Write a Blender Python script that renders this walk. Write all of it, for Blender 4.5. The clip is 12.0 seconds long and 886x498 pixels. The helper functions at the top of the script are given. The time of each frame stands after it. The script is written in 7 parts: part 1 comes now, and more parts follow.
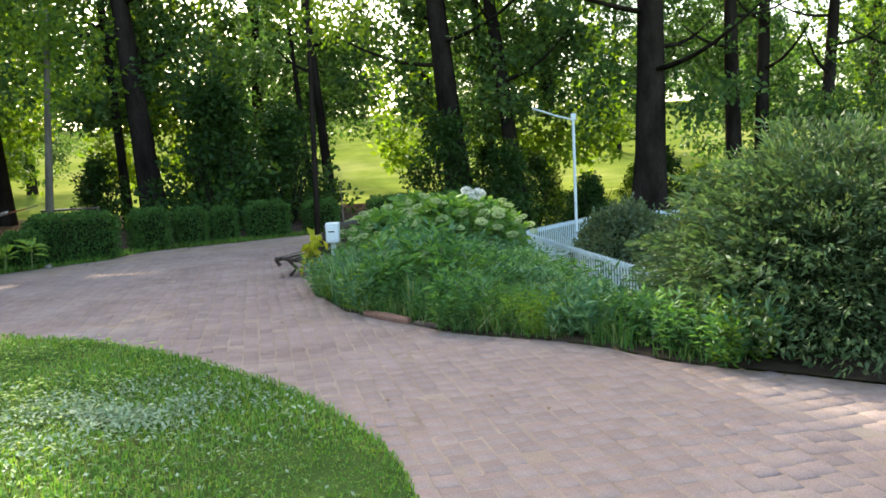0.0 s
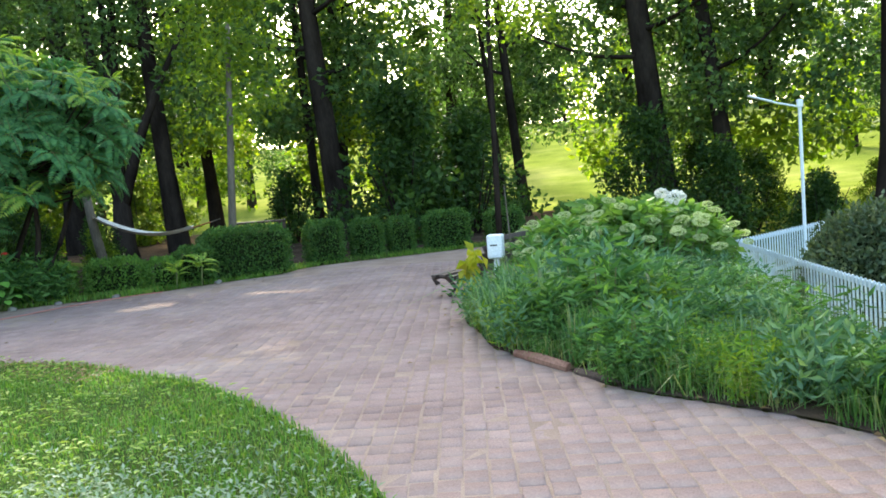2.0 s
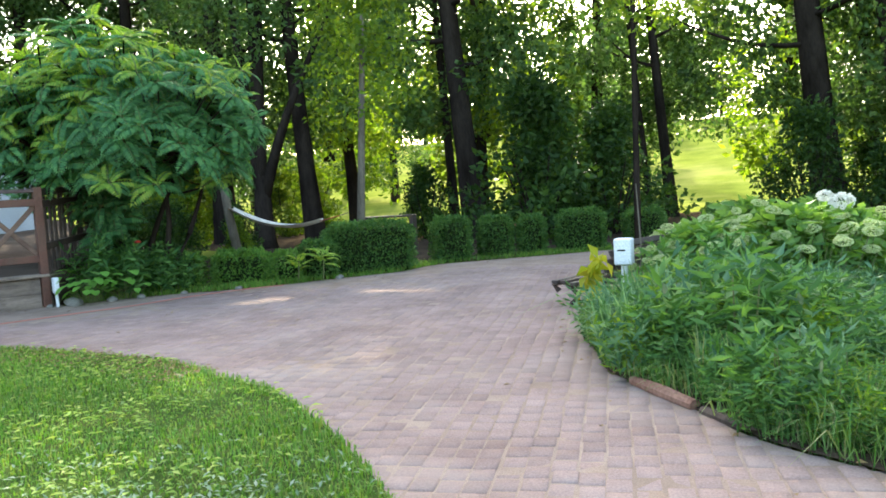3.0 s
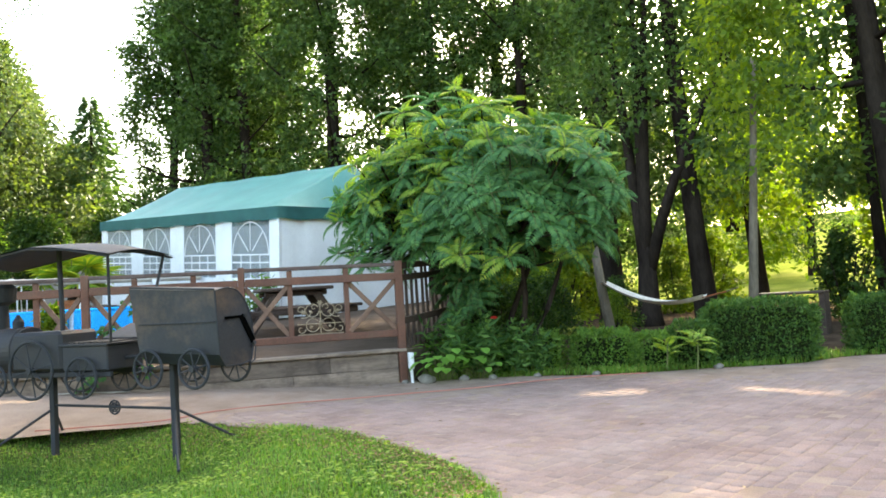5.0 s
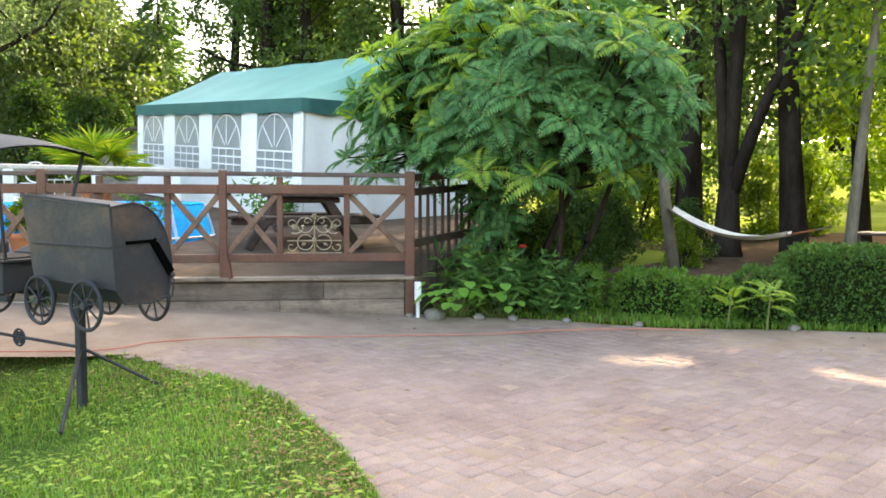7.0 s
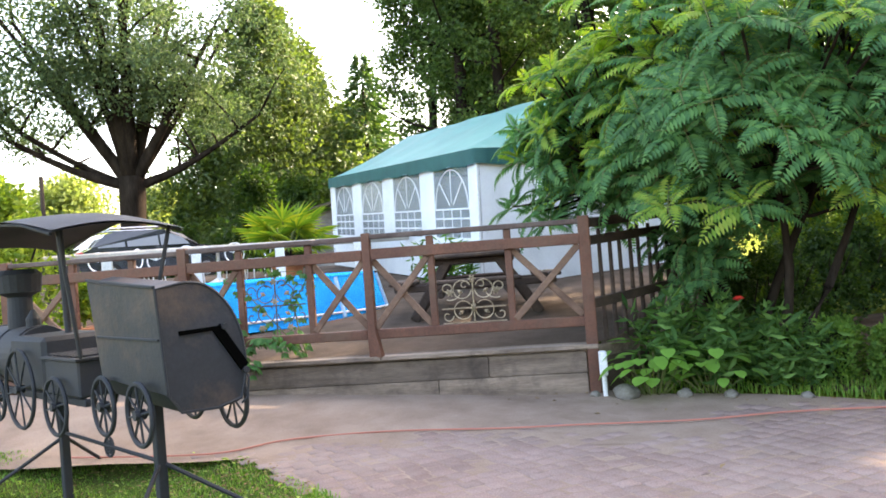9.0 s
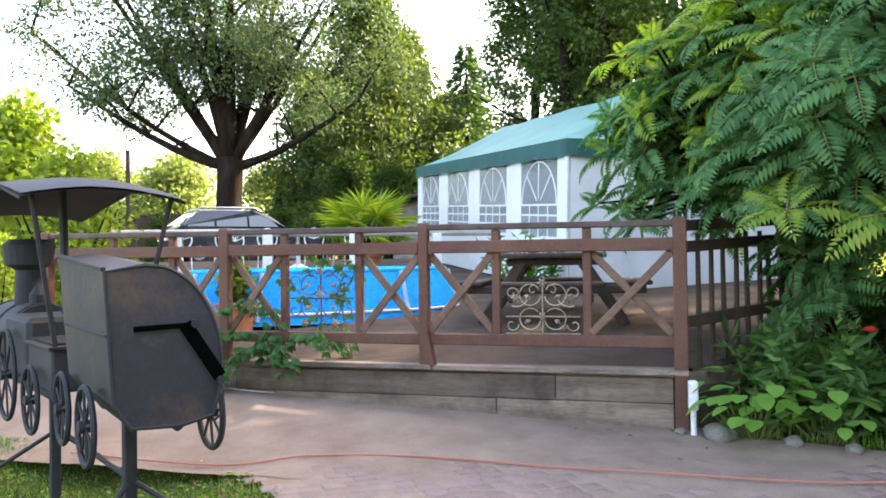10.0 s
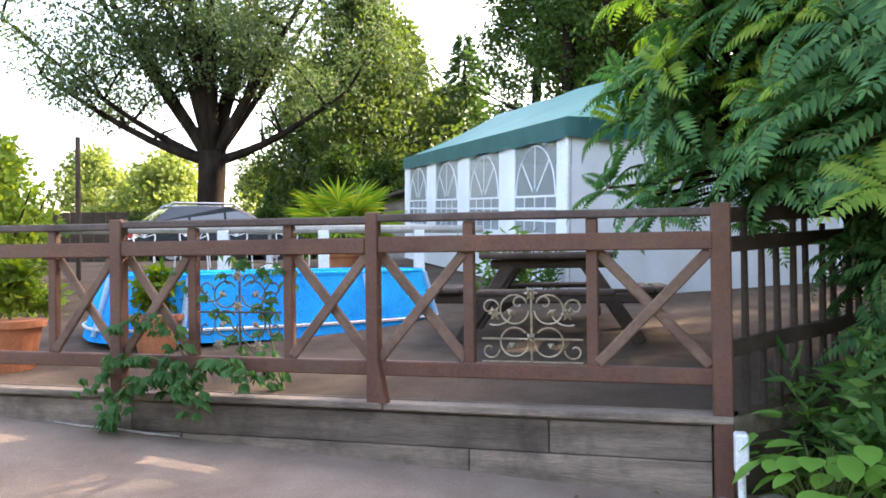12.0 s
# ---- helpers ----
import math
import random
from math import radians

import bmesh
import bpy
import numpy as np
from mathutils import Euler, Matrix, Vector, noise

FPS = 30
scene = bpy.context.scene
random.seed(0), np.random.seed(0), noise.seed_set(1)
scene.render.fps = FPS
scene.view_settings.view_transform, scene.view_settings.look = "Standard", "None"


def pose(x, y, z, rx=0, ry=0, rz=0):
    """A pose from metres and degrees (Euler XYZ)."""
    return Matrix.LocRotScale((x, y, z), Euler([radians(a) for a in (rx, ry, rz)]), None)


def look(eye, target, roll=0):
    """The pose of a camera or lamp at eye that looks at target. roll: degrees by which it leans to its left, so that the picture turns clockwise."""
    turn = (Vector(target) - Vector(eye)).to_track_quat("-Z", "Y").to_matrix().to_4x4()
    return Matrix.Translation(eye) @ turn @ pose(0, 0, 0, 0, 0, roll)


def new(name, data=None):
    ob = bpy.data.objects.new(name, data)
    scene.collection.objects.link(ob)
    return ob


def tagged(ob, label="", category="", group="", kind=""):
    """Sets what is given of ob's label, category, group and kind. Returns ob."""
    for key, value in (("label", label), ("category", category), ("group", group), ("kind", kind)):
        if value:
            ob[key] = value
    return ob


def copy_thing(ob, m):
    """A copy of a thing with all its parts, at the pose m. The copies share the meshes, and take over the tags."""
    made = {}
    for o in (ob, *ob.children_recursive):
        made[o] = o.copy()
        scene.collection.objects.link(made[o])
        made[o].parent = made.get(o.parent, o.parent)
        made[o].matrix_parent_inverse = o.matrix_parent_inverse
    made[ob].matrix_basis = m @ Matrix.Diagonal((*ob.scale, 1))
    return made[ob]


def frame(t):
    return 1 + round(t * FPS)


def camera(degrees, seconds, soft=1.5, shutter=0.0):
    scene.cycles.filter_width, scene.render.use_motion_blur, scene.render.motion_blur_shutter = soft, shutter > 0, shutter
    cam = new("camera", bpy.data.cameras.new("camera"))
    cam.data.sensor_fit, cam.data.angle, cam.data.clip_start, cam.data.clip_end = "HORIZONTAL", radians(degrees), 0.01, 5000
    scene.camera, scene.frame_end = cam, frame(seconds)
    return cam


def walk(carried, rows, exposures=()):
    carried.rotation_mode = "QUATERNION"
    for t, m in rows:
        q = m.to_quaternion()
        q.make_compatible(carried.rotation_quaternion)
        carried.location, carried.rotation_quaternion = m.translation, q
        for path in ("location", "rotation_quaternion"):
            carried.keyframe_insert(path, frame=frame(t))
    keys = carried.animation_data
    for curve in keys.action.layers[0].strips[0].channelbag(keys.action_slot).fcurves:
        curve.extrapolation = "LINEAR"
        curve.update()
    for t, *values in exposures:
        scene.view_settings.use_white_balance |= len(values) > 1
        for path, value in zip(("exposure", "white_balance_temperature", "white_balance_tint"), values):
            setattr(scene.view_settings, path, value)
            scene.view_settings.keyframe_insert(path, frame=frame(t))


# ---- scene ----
# Camera and its walk
cam = camera(58.1, 12.0, soft=1.7)
METRES, EYE = 11.0, 1.38
ROWS = [
    (0.0, 0.0, 0.0, 0.0, -0.29, -5.94, 2.8),
    (0.5, 0.0114, 0.0396, -0.0062, 1.08, -4.85, 3.42),
    (1.0, 0.0177, 0.077, -0.0089, 9.42, -3.82, 2.34),
    (1.5, 0.024, 0.1169, -0.0097, 12.52, -3.4, 3.39),
    (2.0, 0.0237, 0.1559, -0.0077, 14.47, -4.51, 4.49),
    (2.5, 0.0294, 0.1943, -0.0095, 21.7, -5.13, 2.6),
    (3.0, 0.0281, 0.2272, -0.0097, 24.98, -4.04, 3.43),
    (3.5, 0.0171, 0.2678, -0.0135, 35.19, -1.97, 3.7),
    (5.5, -0.0357, 0.4081, -0.0121, 58.91, 1.31, 2.61),
    (6.0, -0.06, 0.4446, -0.0083, 63.98, -2.51, 2.69),
    (6.5, -0.0868, 0.4892, -0.002, 60.31, -1.24, -0.1),
    (7.0, -0.1158, 0.5307, 0.0073, 59.69, -4.13, -0.22),
    (7.5, -0.1358, 0.5654, 0.0075, 67.25, -3.88, 1.4),
    (9.5, -0.2714, 0.6608, 0.0008, 78.13, 1.24, 3.39),
    (10.0, -0.3155, 0.6851, 0.0006, 82.7, 0.65, 0.78),
    (10.5, -0.3545, 0.6965, 0.0013, 81.81, 0.83, 0.23),
    (11.0, -0.3935, 0.7133, -0.0016, 84.12, 3.66, -1.17),
    (11.5, -0.4338, 0.7289, -0.0022, 81.98, 1.52, -0.86),
    (12.0, -0.4704, 0.7332, 0.0013, 82.95, 0.61, 0.7),
]
EXPOSURES = [(0.0, 2.4, 6700, 1), (1.5, 2.7, 6700, 1), (3.5, 3.05, 7000, 2), (5.5, 3.3, 8100, 7), (7.0, 3.4, 8400, 8), (9.5, 3.3, 7600, 16), (10.5, 3.2, 7500, 17), (12.0, 3.1, 7400, 17)]
walk(cam, [(t, pose(METRES * x, METRES * y, EYE + METRES * z, 90 + pitch, roll, yaw)) for t, x, y, z, yaw, pitch, roll in ROWS], EXPOSURES)

# World and sun
SUN_ELEV, SUN_FROM = 32.0, Vector((-0.42, 0.91, 0))  # the sun stands behind the wood
world = bpy.data.worlds.new("sky")
scene.world = world
world.use_nodes = True
wn = world.node_tree.nodes
sky = wn.new("ShaderNodeTexSky")
sky.sky_type = "NISHITA"
sky.sun_disc = False
sky.sun_elevation = radians(SUN_ELEV)
sky.sun_rotation = math.atan2(SUN_FROM.x, SUN_FROM.y)
sky.air_density, sky.dust_density, sky.ozone_density = 1.0, 4.0, 1.0
wn["Background"].inputs["Strength"].default_value = 0.15
world.node_tree.links.new(sky.outputs["Color"], wn["Background"].inputs["Color"])
sun = new("sun", bpy.data.lights.new("sun", "SUN"))
sun.data.energy, sun.data.angle, sun.data.color = 2.4, radians(0.6), (1.0, 0.93, 0.8)
d_sun = SUN_FROM.normalized() * math.cos(radians(SUN_ELEV)) + Vector((0, 0, math.sin(radians(SUN_ELEV))))
sun.matrix_world = look(d_sun * 60, (0, 0, 0))

# Materials
def nodes_of(name):
    m = bpy.data.materials.new(name)
    m.use_nodes = True
    return m, m.node_tree.nodes, m.node_tree.links


def ramp(n, l, fac, stops):
    r = n.new("ShaderNodeValToRGB")
    while len(r.color_ramp.elements) < len(stops):
        r.color_ramp.elements.new(0.5)
    for e, (p, c) in zip(r.color_ramp.elements, stops):
        e.position, e.color = p, (*c, 1)
    l.new(fac, r.inputs[0])
    return r.outputs[0]


def noise_node(n, l, scale, detail=4.0, rough=0.6, stretch=(1, 1, 1)):
    tc = n.new("ShaderNodeTexCoord")
    mp = n.new("ShaderNodeMapping")
    mp.inputs["Scale"].default_value = stretch
    l.new(tc.outputs["Object"], mp.inputs[0])
    t = n.new("ShaderNodeTexNoise")
    t.inputs["Scale"].default_value, t.inputs["Detail"].default_value, t.inputs["Roughness"].default_value = scale, detail, rough
    l.new(mp.outputs[0], t.inputs["Vector"])
    return t.outputs["Fac"]


def mix(n, l, fac, a, b, mode="MIX"):
    m = n.new("ShaderNodeMix")
    m.data_type, m.blend_type = "RGBA", mode
    for sock, v in ((m.inputs[0], fac), (m.inputs[6], a), (m.inputs[7], b)):
        if isinstance(v, (int, float)):
            sock.default_value = v
        elif isinstance(v, tuple):
            sock.default_value = (*v, 1)
        else:
            l.new(v, sock)
    return m.outputs[2]


def surface(name, dark, light, scale=6.0, fine=60.0, rough=0.8, metal=0.0, bump=0.3, stretch=(1, 1, 1), stain=None, stain_scale=0.8, per_piece=0.0, per_island=0.0):
    """A solid surface with a broad and a fine variation, stains and fine relief."""
    m, n, l = nodes_of(name)
    b = n["Principled BSDF"]
    big, small = noise_node(n, l, scale, 5, 0.6, stretch), noise_node(n, l, fine, 3, 0.6, stretch)
    col = ramp(n, l, big, [(0.3, dark), (0.72, light)])
    grain = ramp(n, l, small, [(0.25, (0.62, 0.62, 0.62)), (0.75, (1.25, 1.25, 1.25))])
    col = mix(n, l, 0.7, col, grain, "MULTIPLY")
    if stain:
        s = ramp(n, l, noise_node(n, l, stain_scale, 6, 0.7), [(0.48, (0, 0, 0)), (0.68, (0.8, 0.8, 0.8))])
        col = mix(n, l, s, col, stain)
    if per_piece or per_island:
        if per_piece:
            r, amount = n.new("ShaderNodeObjectInfo").outputs["Random"], per_piece
        else:
            r, amount = n.new("ShaderNodeNewGeometry").outputs["Random Per Island"], per_island
        v = ramp(n, l, r, [(0, (1 - amount,) * 3), (1, (1 + amount,) * 3)])
        col = mix(n, l, 1.0, col, v, "MULTIPLY")
    l.new(col, b.inputs["Base Color"])
    b.inputs["Roughness"].default_value, b.inputs["Metallic"].default_value = rough, metal
    if rough > 0.88:
        b.inputs["Specular IOR Level"].default_value = 0.0
    if bump:
        bp = n.new("ShaderNodeBump")
        bp.inputs["Strength"].default_value, bp.inputs["Distance"].default_value = bump, 0.02
        l.new(small, bp.inputs["Height"])
        l.new(bp.outputs[0], b.inputs["Normal"])
    return m


def foliage(name, colours, translucency=0.45, gloss=0.55, lit=None):
    """Leaves: each leaf its own tone, with light coming through it."""
    m, n, l = nodes_of(name)
    b, out = n["Principled BSDF"], n["Material Output"]
    r = n.new("ShaderNodeNewGeometry").outputs["Random Per Island"]
    stops = [(i / max(1, len(colours) - 1), c) for i, c in enumerate(colours)]
    col = ramp(n, l, r, stops)
    patch = ramp(n, l, noise_node(n, l, 0.9, 3), [(0.3, (0.7, 0.7, 0.7)), (0.7, (1.25, 1.25, 1.15))])
    col = mix(n, l, 0.8, col, patch, "MULTIPLY")
    l.new(col, b.inputs["Base Color"])
    b.inputs["Roughness"].default_value = gloss
    b.inputs["Specular IOR Level"].default_value = 0.16
    t = n.new("ShaderNodeBsdfTranslucent")
    l.new(mix(n, l, 1.0, col, lit or (1.7, 1.7, 0.6), "MULTIPLY"), t.inputs["Color"])
    s = n.new("ShaderNodeMixShader")
    s.inputs[0].default_value = translucency
    l.new(b.outputs[0], s.inputs[1])
    l.new(t.outputs[0], s.inputs[2])
    l.new(s.outputs[0], out.inputs["Surface"])
    return m


def bare(name, colour, rough=0.5, metal=0.0, **more):
    m, n, l = nodes_of(name)
    b = n["Principled BSDF"]
    b.inputs["Base Color"].default_value = (*colour, 1)
    b.inputs["Roughness"].default_value, b.inputs["Metallic"].default_value = rough, metal
    for k, v in more.items():
        b.inputs[{"ior": "IOR", "specular_ior_level": "Specular IOR Level"}.get(k) or k.replace("_", " ").title()].default_value = v
    return m


M_PAVER = surface("paver_clay", (0.222, 0.157, 0.136), (0.32, 0.242, 0.216), 1.2, 90, 0.9, bump=0.35, stain=(0.29, 0.234, 0.203), stain_scale=0.5, per_island=0.085)
M_PAVER_ONE = surface("paver_clay_piece", (0.222, 0.157, 0.136), (0.32, 0.242, 0.216), 1.2, 90, 0.9, bump=0.35, stain=(0.29, 0.234, 0.203), stain_scale=0.5, per_piece=0.085)
M_SAND = surface("joint_sand", (0.24, 0.175, 0.135), (0.35, 0.27, 0.215), 2.0, 120, 0.95, bump=0.5)
M_GROUND = surface("meadow_ground", (0.085, 0.115, 0.02), (0.165, 0.19, 0.036), 0.35, 12, 0.95, bump=0.6, stain=(0.22, 0.22, 0.07), stain_scale=0.12)
M_SOIL = surface("soil", (0.045, 0.033, 0.024), (0.11, 0.08, 0.055), 2.5, 60, 0.95, bump=0.8)
M_TURF = surface("turf", (0.04, 0.07, 0.018), (0.08, 0.12, 0.03), 3, 80, 0.95, bump=0.8, stain=(0.12, 0.12, 0.04), stain_scale=0.9)
M_TERRACE = surface("trodden_earth", (0.09, 0.068, 0.052), (0.16, 0.122, 0.096), 1.5, 70, 0.95, bump=0.6, stain=(0.075, 0.058, 0.045))
M_REDWOOD = surface("red_brown_stained_wood", (0.08, 0.03, 0.018), (0.16, 0.063, 0.036), 3, 45, 0.66, bump=0.3, stretch=(1, 1, 1), stain=(0.12, 0.07, 0.044), stain_scale=2.2)
M_PLANK = surface("weathered_plank", (0.11, 0.08, 0.06), (0.34, 0.26, 0.2), 2.6, 34, 0.85, bump=0.7, stretch=(0.35, 2.6, 3), stain=(0.07, 0.05, 0.04), stain_scale=2.4, per_piece=0.3)
M_DARKWOOD = surface("dark_wood", (0.035, 0.022, 0.016), (0.085, 0.055, 0.04), 4, 40, 0.85, bump=0.4)
M_GREYWOOD = surface("bleached_log", (0.34, 0.31, 0.27), (0.5, 0.47, 0.42), 4, 40, 0.8, bump=0.4)
M_BARK = surface("bark", (0.013, 0.01, 0.008), (0.045, 0.035, 0.028), 3, 22, 0.95, bump=1.0, stretch=(1, 1, 0.25))
M_BARK_PALE = surface("pale_bark", (0.10, 0.085, 0.065), (0.2, 0.17, 0.13), 4, 25, 0.9, bump=0.8, stretch=(1, 1, 0.3))
M_COACH = surface("sooty_rusted_iron", (0.007, 0.008, 0.012), (0.02, 0.023, 0.031), 2.2, 40, 0.62, bump=0.15, stain=(0.1, 0.06, 0.04), stain_scale=1.7)
M_IRON = surface("black_painted_iron", (0.008, 0.01, 0.014), (0.018, 0.021, 0.029), 3, 50, 0.72, metal=0.0, bump=0.1, stain=(0.03, 0.024, 0.021), stain_scale=1.3)
M_ORNAMENT = surface("wrought_iron_bronze", (0.22, 0.17, 0.11), (0.45, 0.37, 0.26), 12, 60, 0.45, metal=0.6, bump=0.1)
M_CANVAS = surface("green_canvas", (0.012, 0.15, 0.135), (0.022, 0.21, 0.185), 1.2, 200, 0.55, bump=0.08, stain=(0.04, 0.22, 0.19), stain_scale=0.5)
M_SHEET = surface("white_tent_sheet", (0.66, 0.69, 0.72), (0.8, 0.82, 0.84), 1.3, 120, 0.5, bump=0.06)
M_WHITE = surface("white_paint", (0.68, 0.7, 0.72), (0.82, 0.83, 0.83), 4, 60, 0.5, bump=0.1)
M_FENCEWHITE = surface("white_fence_paint", (0.5, 0.6, 0.66), (0.66, 0.73, 0.77), 4, 60, 0.55, bump=0.1)
M_POOL = surface("blue_pool_foil", (0.0, 0.30, 0.78), (0.0, 0.42, 0.9), 1.5, 40, 0.89, bump=0.05, stain=(0.0, 0.46, 0.86), stain_scale=0.9)
M_WATER = bare("pool_water", (0.03, 0.35, 0.6), 0.05)
M_TERRACOTTA = surface("terracotta", (0.42, 0.14, 0.06), (0.58, 0.23, 0.11), 6, 60, 0.8, bump=0.2)
M_CARPAINT = bare("dark_car_paint", (0.02, 0.024, 0.032), 0.25, 0.0, coat_weight=0.8)
M_GLASS = bare("dark_glass", (0.14, 0.155, 0.165), 0.1, specular_ior_level=0.8)
M_RUBBER = surface("rubber", (0.012, 0.012, 0.012), (0.025, 0.025, 0.025), 20, 90, 0.85)
M_CHROME = bare("bright_metal", (0.75, 0.76, 0.78), 0.2, 1.0)
M_STONE = surface("stone", (0.12, 0.11, 0.095), (0.25, 0.23, 0.2), 4, 50, 0.9, bump=0.6)
M_HOSE = bare("red_hose", (0.4, 0.14, 0.1), 0.6)
M_ROPE = surface("hammock_cotton", (0.5, 0.46, 0.4), (0.72, 0.68, 0.6), 8, 90, 0.9)
M_BLUEGLASSY = bare("lamp_white", (0.7, 0.74, 0.78), 0.4)

L_WOOD = foliage("alder_leaves", [(0.031, 0.06, 0.017), (0.06, 0.116, 0.029), (0.106, 0.165, 0.055)], 0.4, lit=(1.4, 1.5, 0.8))
# lighter and yellower; in the wood this tone stands in for sunlight on leaves
L_LIGHT = foliage("light_leaves", [(0.0683, 0.121, 0.0132), (0.109, 0.182, 0.022), (0.164, 0.22, 0.0264)], 0.45)
L_SHRUB = foliage("dark_shrub_leaves", [(0.0173, 0.042, 0.0108), (0.0317, 0.07, 0.0162), (0.0576, 0.105, 0.0216)], 0.35)
L_CONIFER = foliage("conifer_needles", [(0.03, 0.072, 0.027), (0.0525, 0.112, 0.045), (0.09, 0.152, 0.0675)], 0.2)
L_JUNIPER = foliage("grey_green_sprays", [(0.075, 0.085, 0.038), (0.065, 0.115, 0.05), (0.092, 0.145, 0.062), (0.125, 0.17, 0.085)], 0.3, lit=(1.3, 1.4, 0.8))
L_GREYBUSH = foliage("grey_bush_leaves", [(0.06, 0.095, 0.05), (0.1, 0.14, 0.075), (0.17, 0.2, 0.12)], 0.25)
L_HYDRANGEA = foliage("hydrangea_leaves", [(0.08, 0.17, 0.04), (0.13, 0.24, 0.06), (0.2, 0.32, 0.09)], 0.38)
L_BLUEHERB = foliage("blue_green_herb", [(0.045, 0.115, 0.055), (0.1, 0.205, 0.11), (0.2, 0.32, 0.19)], 0.3)
L_LOWHEDGE = foliage("young_box_leaves", [(0.065, 0.15, 0.032), (0.105, 0.22, 0.045), (0.16, 0.28, 0.06)], 0.38)
L_HEDGE = foliage("box_hedge_leaves", [(0.035, 0.088, 0.024), (0.06, 0.135, 0.034), (0.105, 0.19, 0.046)], 0.32)
L_GRASS = foliage("grass_blades", [(0.066, 0.155, 0.024), (0.104, 0.228, 0.036), (0.155, 0.275, 0.052), (0.21, 0.25, 0.075)], 0.36)
L_TALL = foliage("tall_grass", [(0.063, 0.153, 0.0432), (0.0882, 0.204, 0.0504), (0.139, 0.254, 0.0864), (0.252, 0.254, 0.144)], 0.35)
L_SUMAC = foliage("sumac_leaflets", [(0.042, 0.128, 0.052), (0.074, 0.192, 0.072), (0.12, 0.26, 0.086)], 0.35, lit=(1.2, 1.42, 0.8))
L_SUMAC_NEW_LIT = foliage("sumac_new_lit_leaflets", [(0.14, 0.27, 0.05), (0.22, 0.35, 0.065), (0.32, 0.39, 0.08)], 0.45)
L_HERB = foliage("herb_leaves", [(0.034, 0.09, 0.026), (0.075, 0.175, 0.05), (0.15, 0.28, 0.08)], 0.35)
L_YELLOW = foliage("yellow_leaves", [(0.22, 0.26, 0.02), (0.32, 0.32, 0.03), (0.4, 0.34, 0.05)], 0.4)
L_BLOOM = foliage("cream_petals", [(0.36, 0.46, 0.2), (0.48, 0.56, 0.29), (0.62, 0.65, 0.43)], 0.3, lit=(1.1, 1.1, 0.9))
L_WHITEBLOOM = foliage("white_petals", [(0.72, 0.72, 0.68), (0.8, 0.8, 0.78)], 0.25, lit=(1, 1, 1))
L_PALM = foliage("palm_blades", [(0.09, 0.19, 0.03), (0.15, 0.26, 0.04), (0.3, 0.33, 0.05)], 0.4)
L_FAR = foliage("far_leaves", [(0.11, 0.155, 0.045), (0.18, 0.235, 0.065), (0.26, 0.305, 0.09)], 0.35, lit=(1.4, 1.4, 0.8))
L_LITTER = foliage("dead_leaves", [(0.12, 0.07, 0.03), (0.2, 0.12, 0.05), (0.28, 0.2, 0.09)], 0.1, lit=(1, 1, 1))
L_RED = bare("red_petals", (0.6, 0.03, 0.02), 0.5)


# Mesh helpers
def put(name, mesh, parent=None, label="", category="", kind="", group="", at=None):
    ob = new(name, mesh)
    if parent is not None:
        ob.parent = parent
    if at is not None:
        ob.matrix_basis = at
    return tagged(ob, label, category, group, kind)


def part(name, bm, material, parent=None, label="", smooth=False, **tags):
    """One mesh object from a bmesh, under its thing."""
    me = bpy.data.meshes.new(name)
    bm.normal_update()
    bm.to_mesh(me)
    bm.free()
    me.materials.append(material)
    if smooth:
        for p in me.polygons:
            p.use_smooth = True
    return put(name, me, parent, label, **tags)


def from_arrays(name, verts, faces, material, smooth=False):
    """A mesh from arrays of corners and of faces that all have as many corners."""
    verts, faces = np.asarray(verts, dtype=np.float32), np.asarray(faces, dtype=np.int32)
    me = bpy.data.meshes.new(name)
    k = faces.shape[1]
    me.vertices.add(len(verts))
    me.vertices.foreach_set("co", verts.ravel())
    me.loops.add(faces.size)
    me.loops.foreach_set("vertex_index", faces.ravel())
    me.polygons.add(len(faces))
    me.polygons.foreach_set("loop_start", np.arange(0, faces.size, k, dtype=np.int32))
    me.polygons.foreach_set("loop_total", np.full(len(faces), k, dtype=np.int32))
    if smooth:
        me.polygons.foreach_set("use_smooth", np.ones(len(faces), dtype=bool))
    me.update(calc_edges=True)
    me.materials.append(material)
    return me


def thing(name, m, label, category, group=""):
    ob = new(name)
    ob.empty_display_size = 0.2
    ob.matrix_basis = m
    return tagged(ob, label, category, group)


def box(bm, x0, x1, y0, y1, z0, z1, bevel=0.006, m=None):
    vs = [bm.verts.new((x, y, z)) for x in (x0, x1) for y in (y0, y1) for z in (z0, z1)]
    f = [(0, 1, 3, 2), (4, 6, 7, 5), (0, 4, 5, 1), (2, 3, 7, 6), (0, 2, 6, 4), (1, 5, 7, 3)]
    faces = [bm.faces.new([vs[i] for i in q]) for q in f]
    if bevel:
        es = list({e for q in faces for e in q.edges})
        r = bmesh.ops.bevel(bm, geom=es, offset=bevel, segments=1, affect="EDGES")
        vs = list({v for v in vs if v.is_valid} | set(r["verts"]))
    if m is not None:
        bmesh.ops.transform(bm, matrix=m, verts=vs)
    return vs


def beam(bm, a, b, w, h, bevel=0.006, roll=0.0):
    """A squared timber from a to b."""
    a, b = Vector(a), Vector(b)
    q = (b - a).to_track_quat("X", "Z").to_matrix().to_4x4()
    return box(bm, 0, (b - a).length, -w / 2, w / 2, -h / 2, h / 2, bevel, Matrix.Translation(a) @ q @ Matrix.Rotation(roll, 4, "X"))


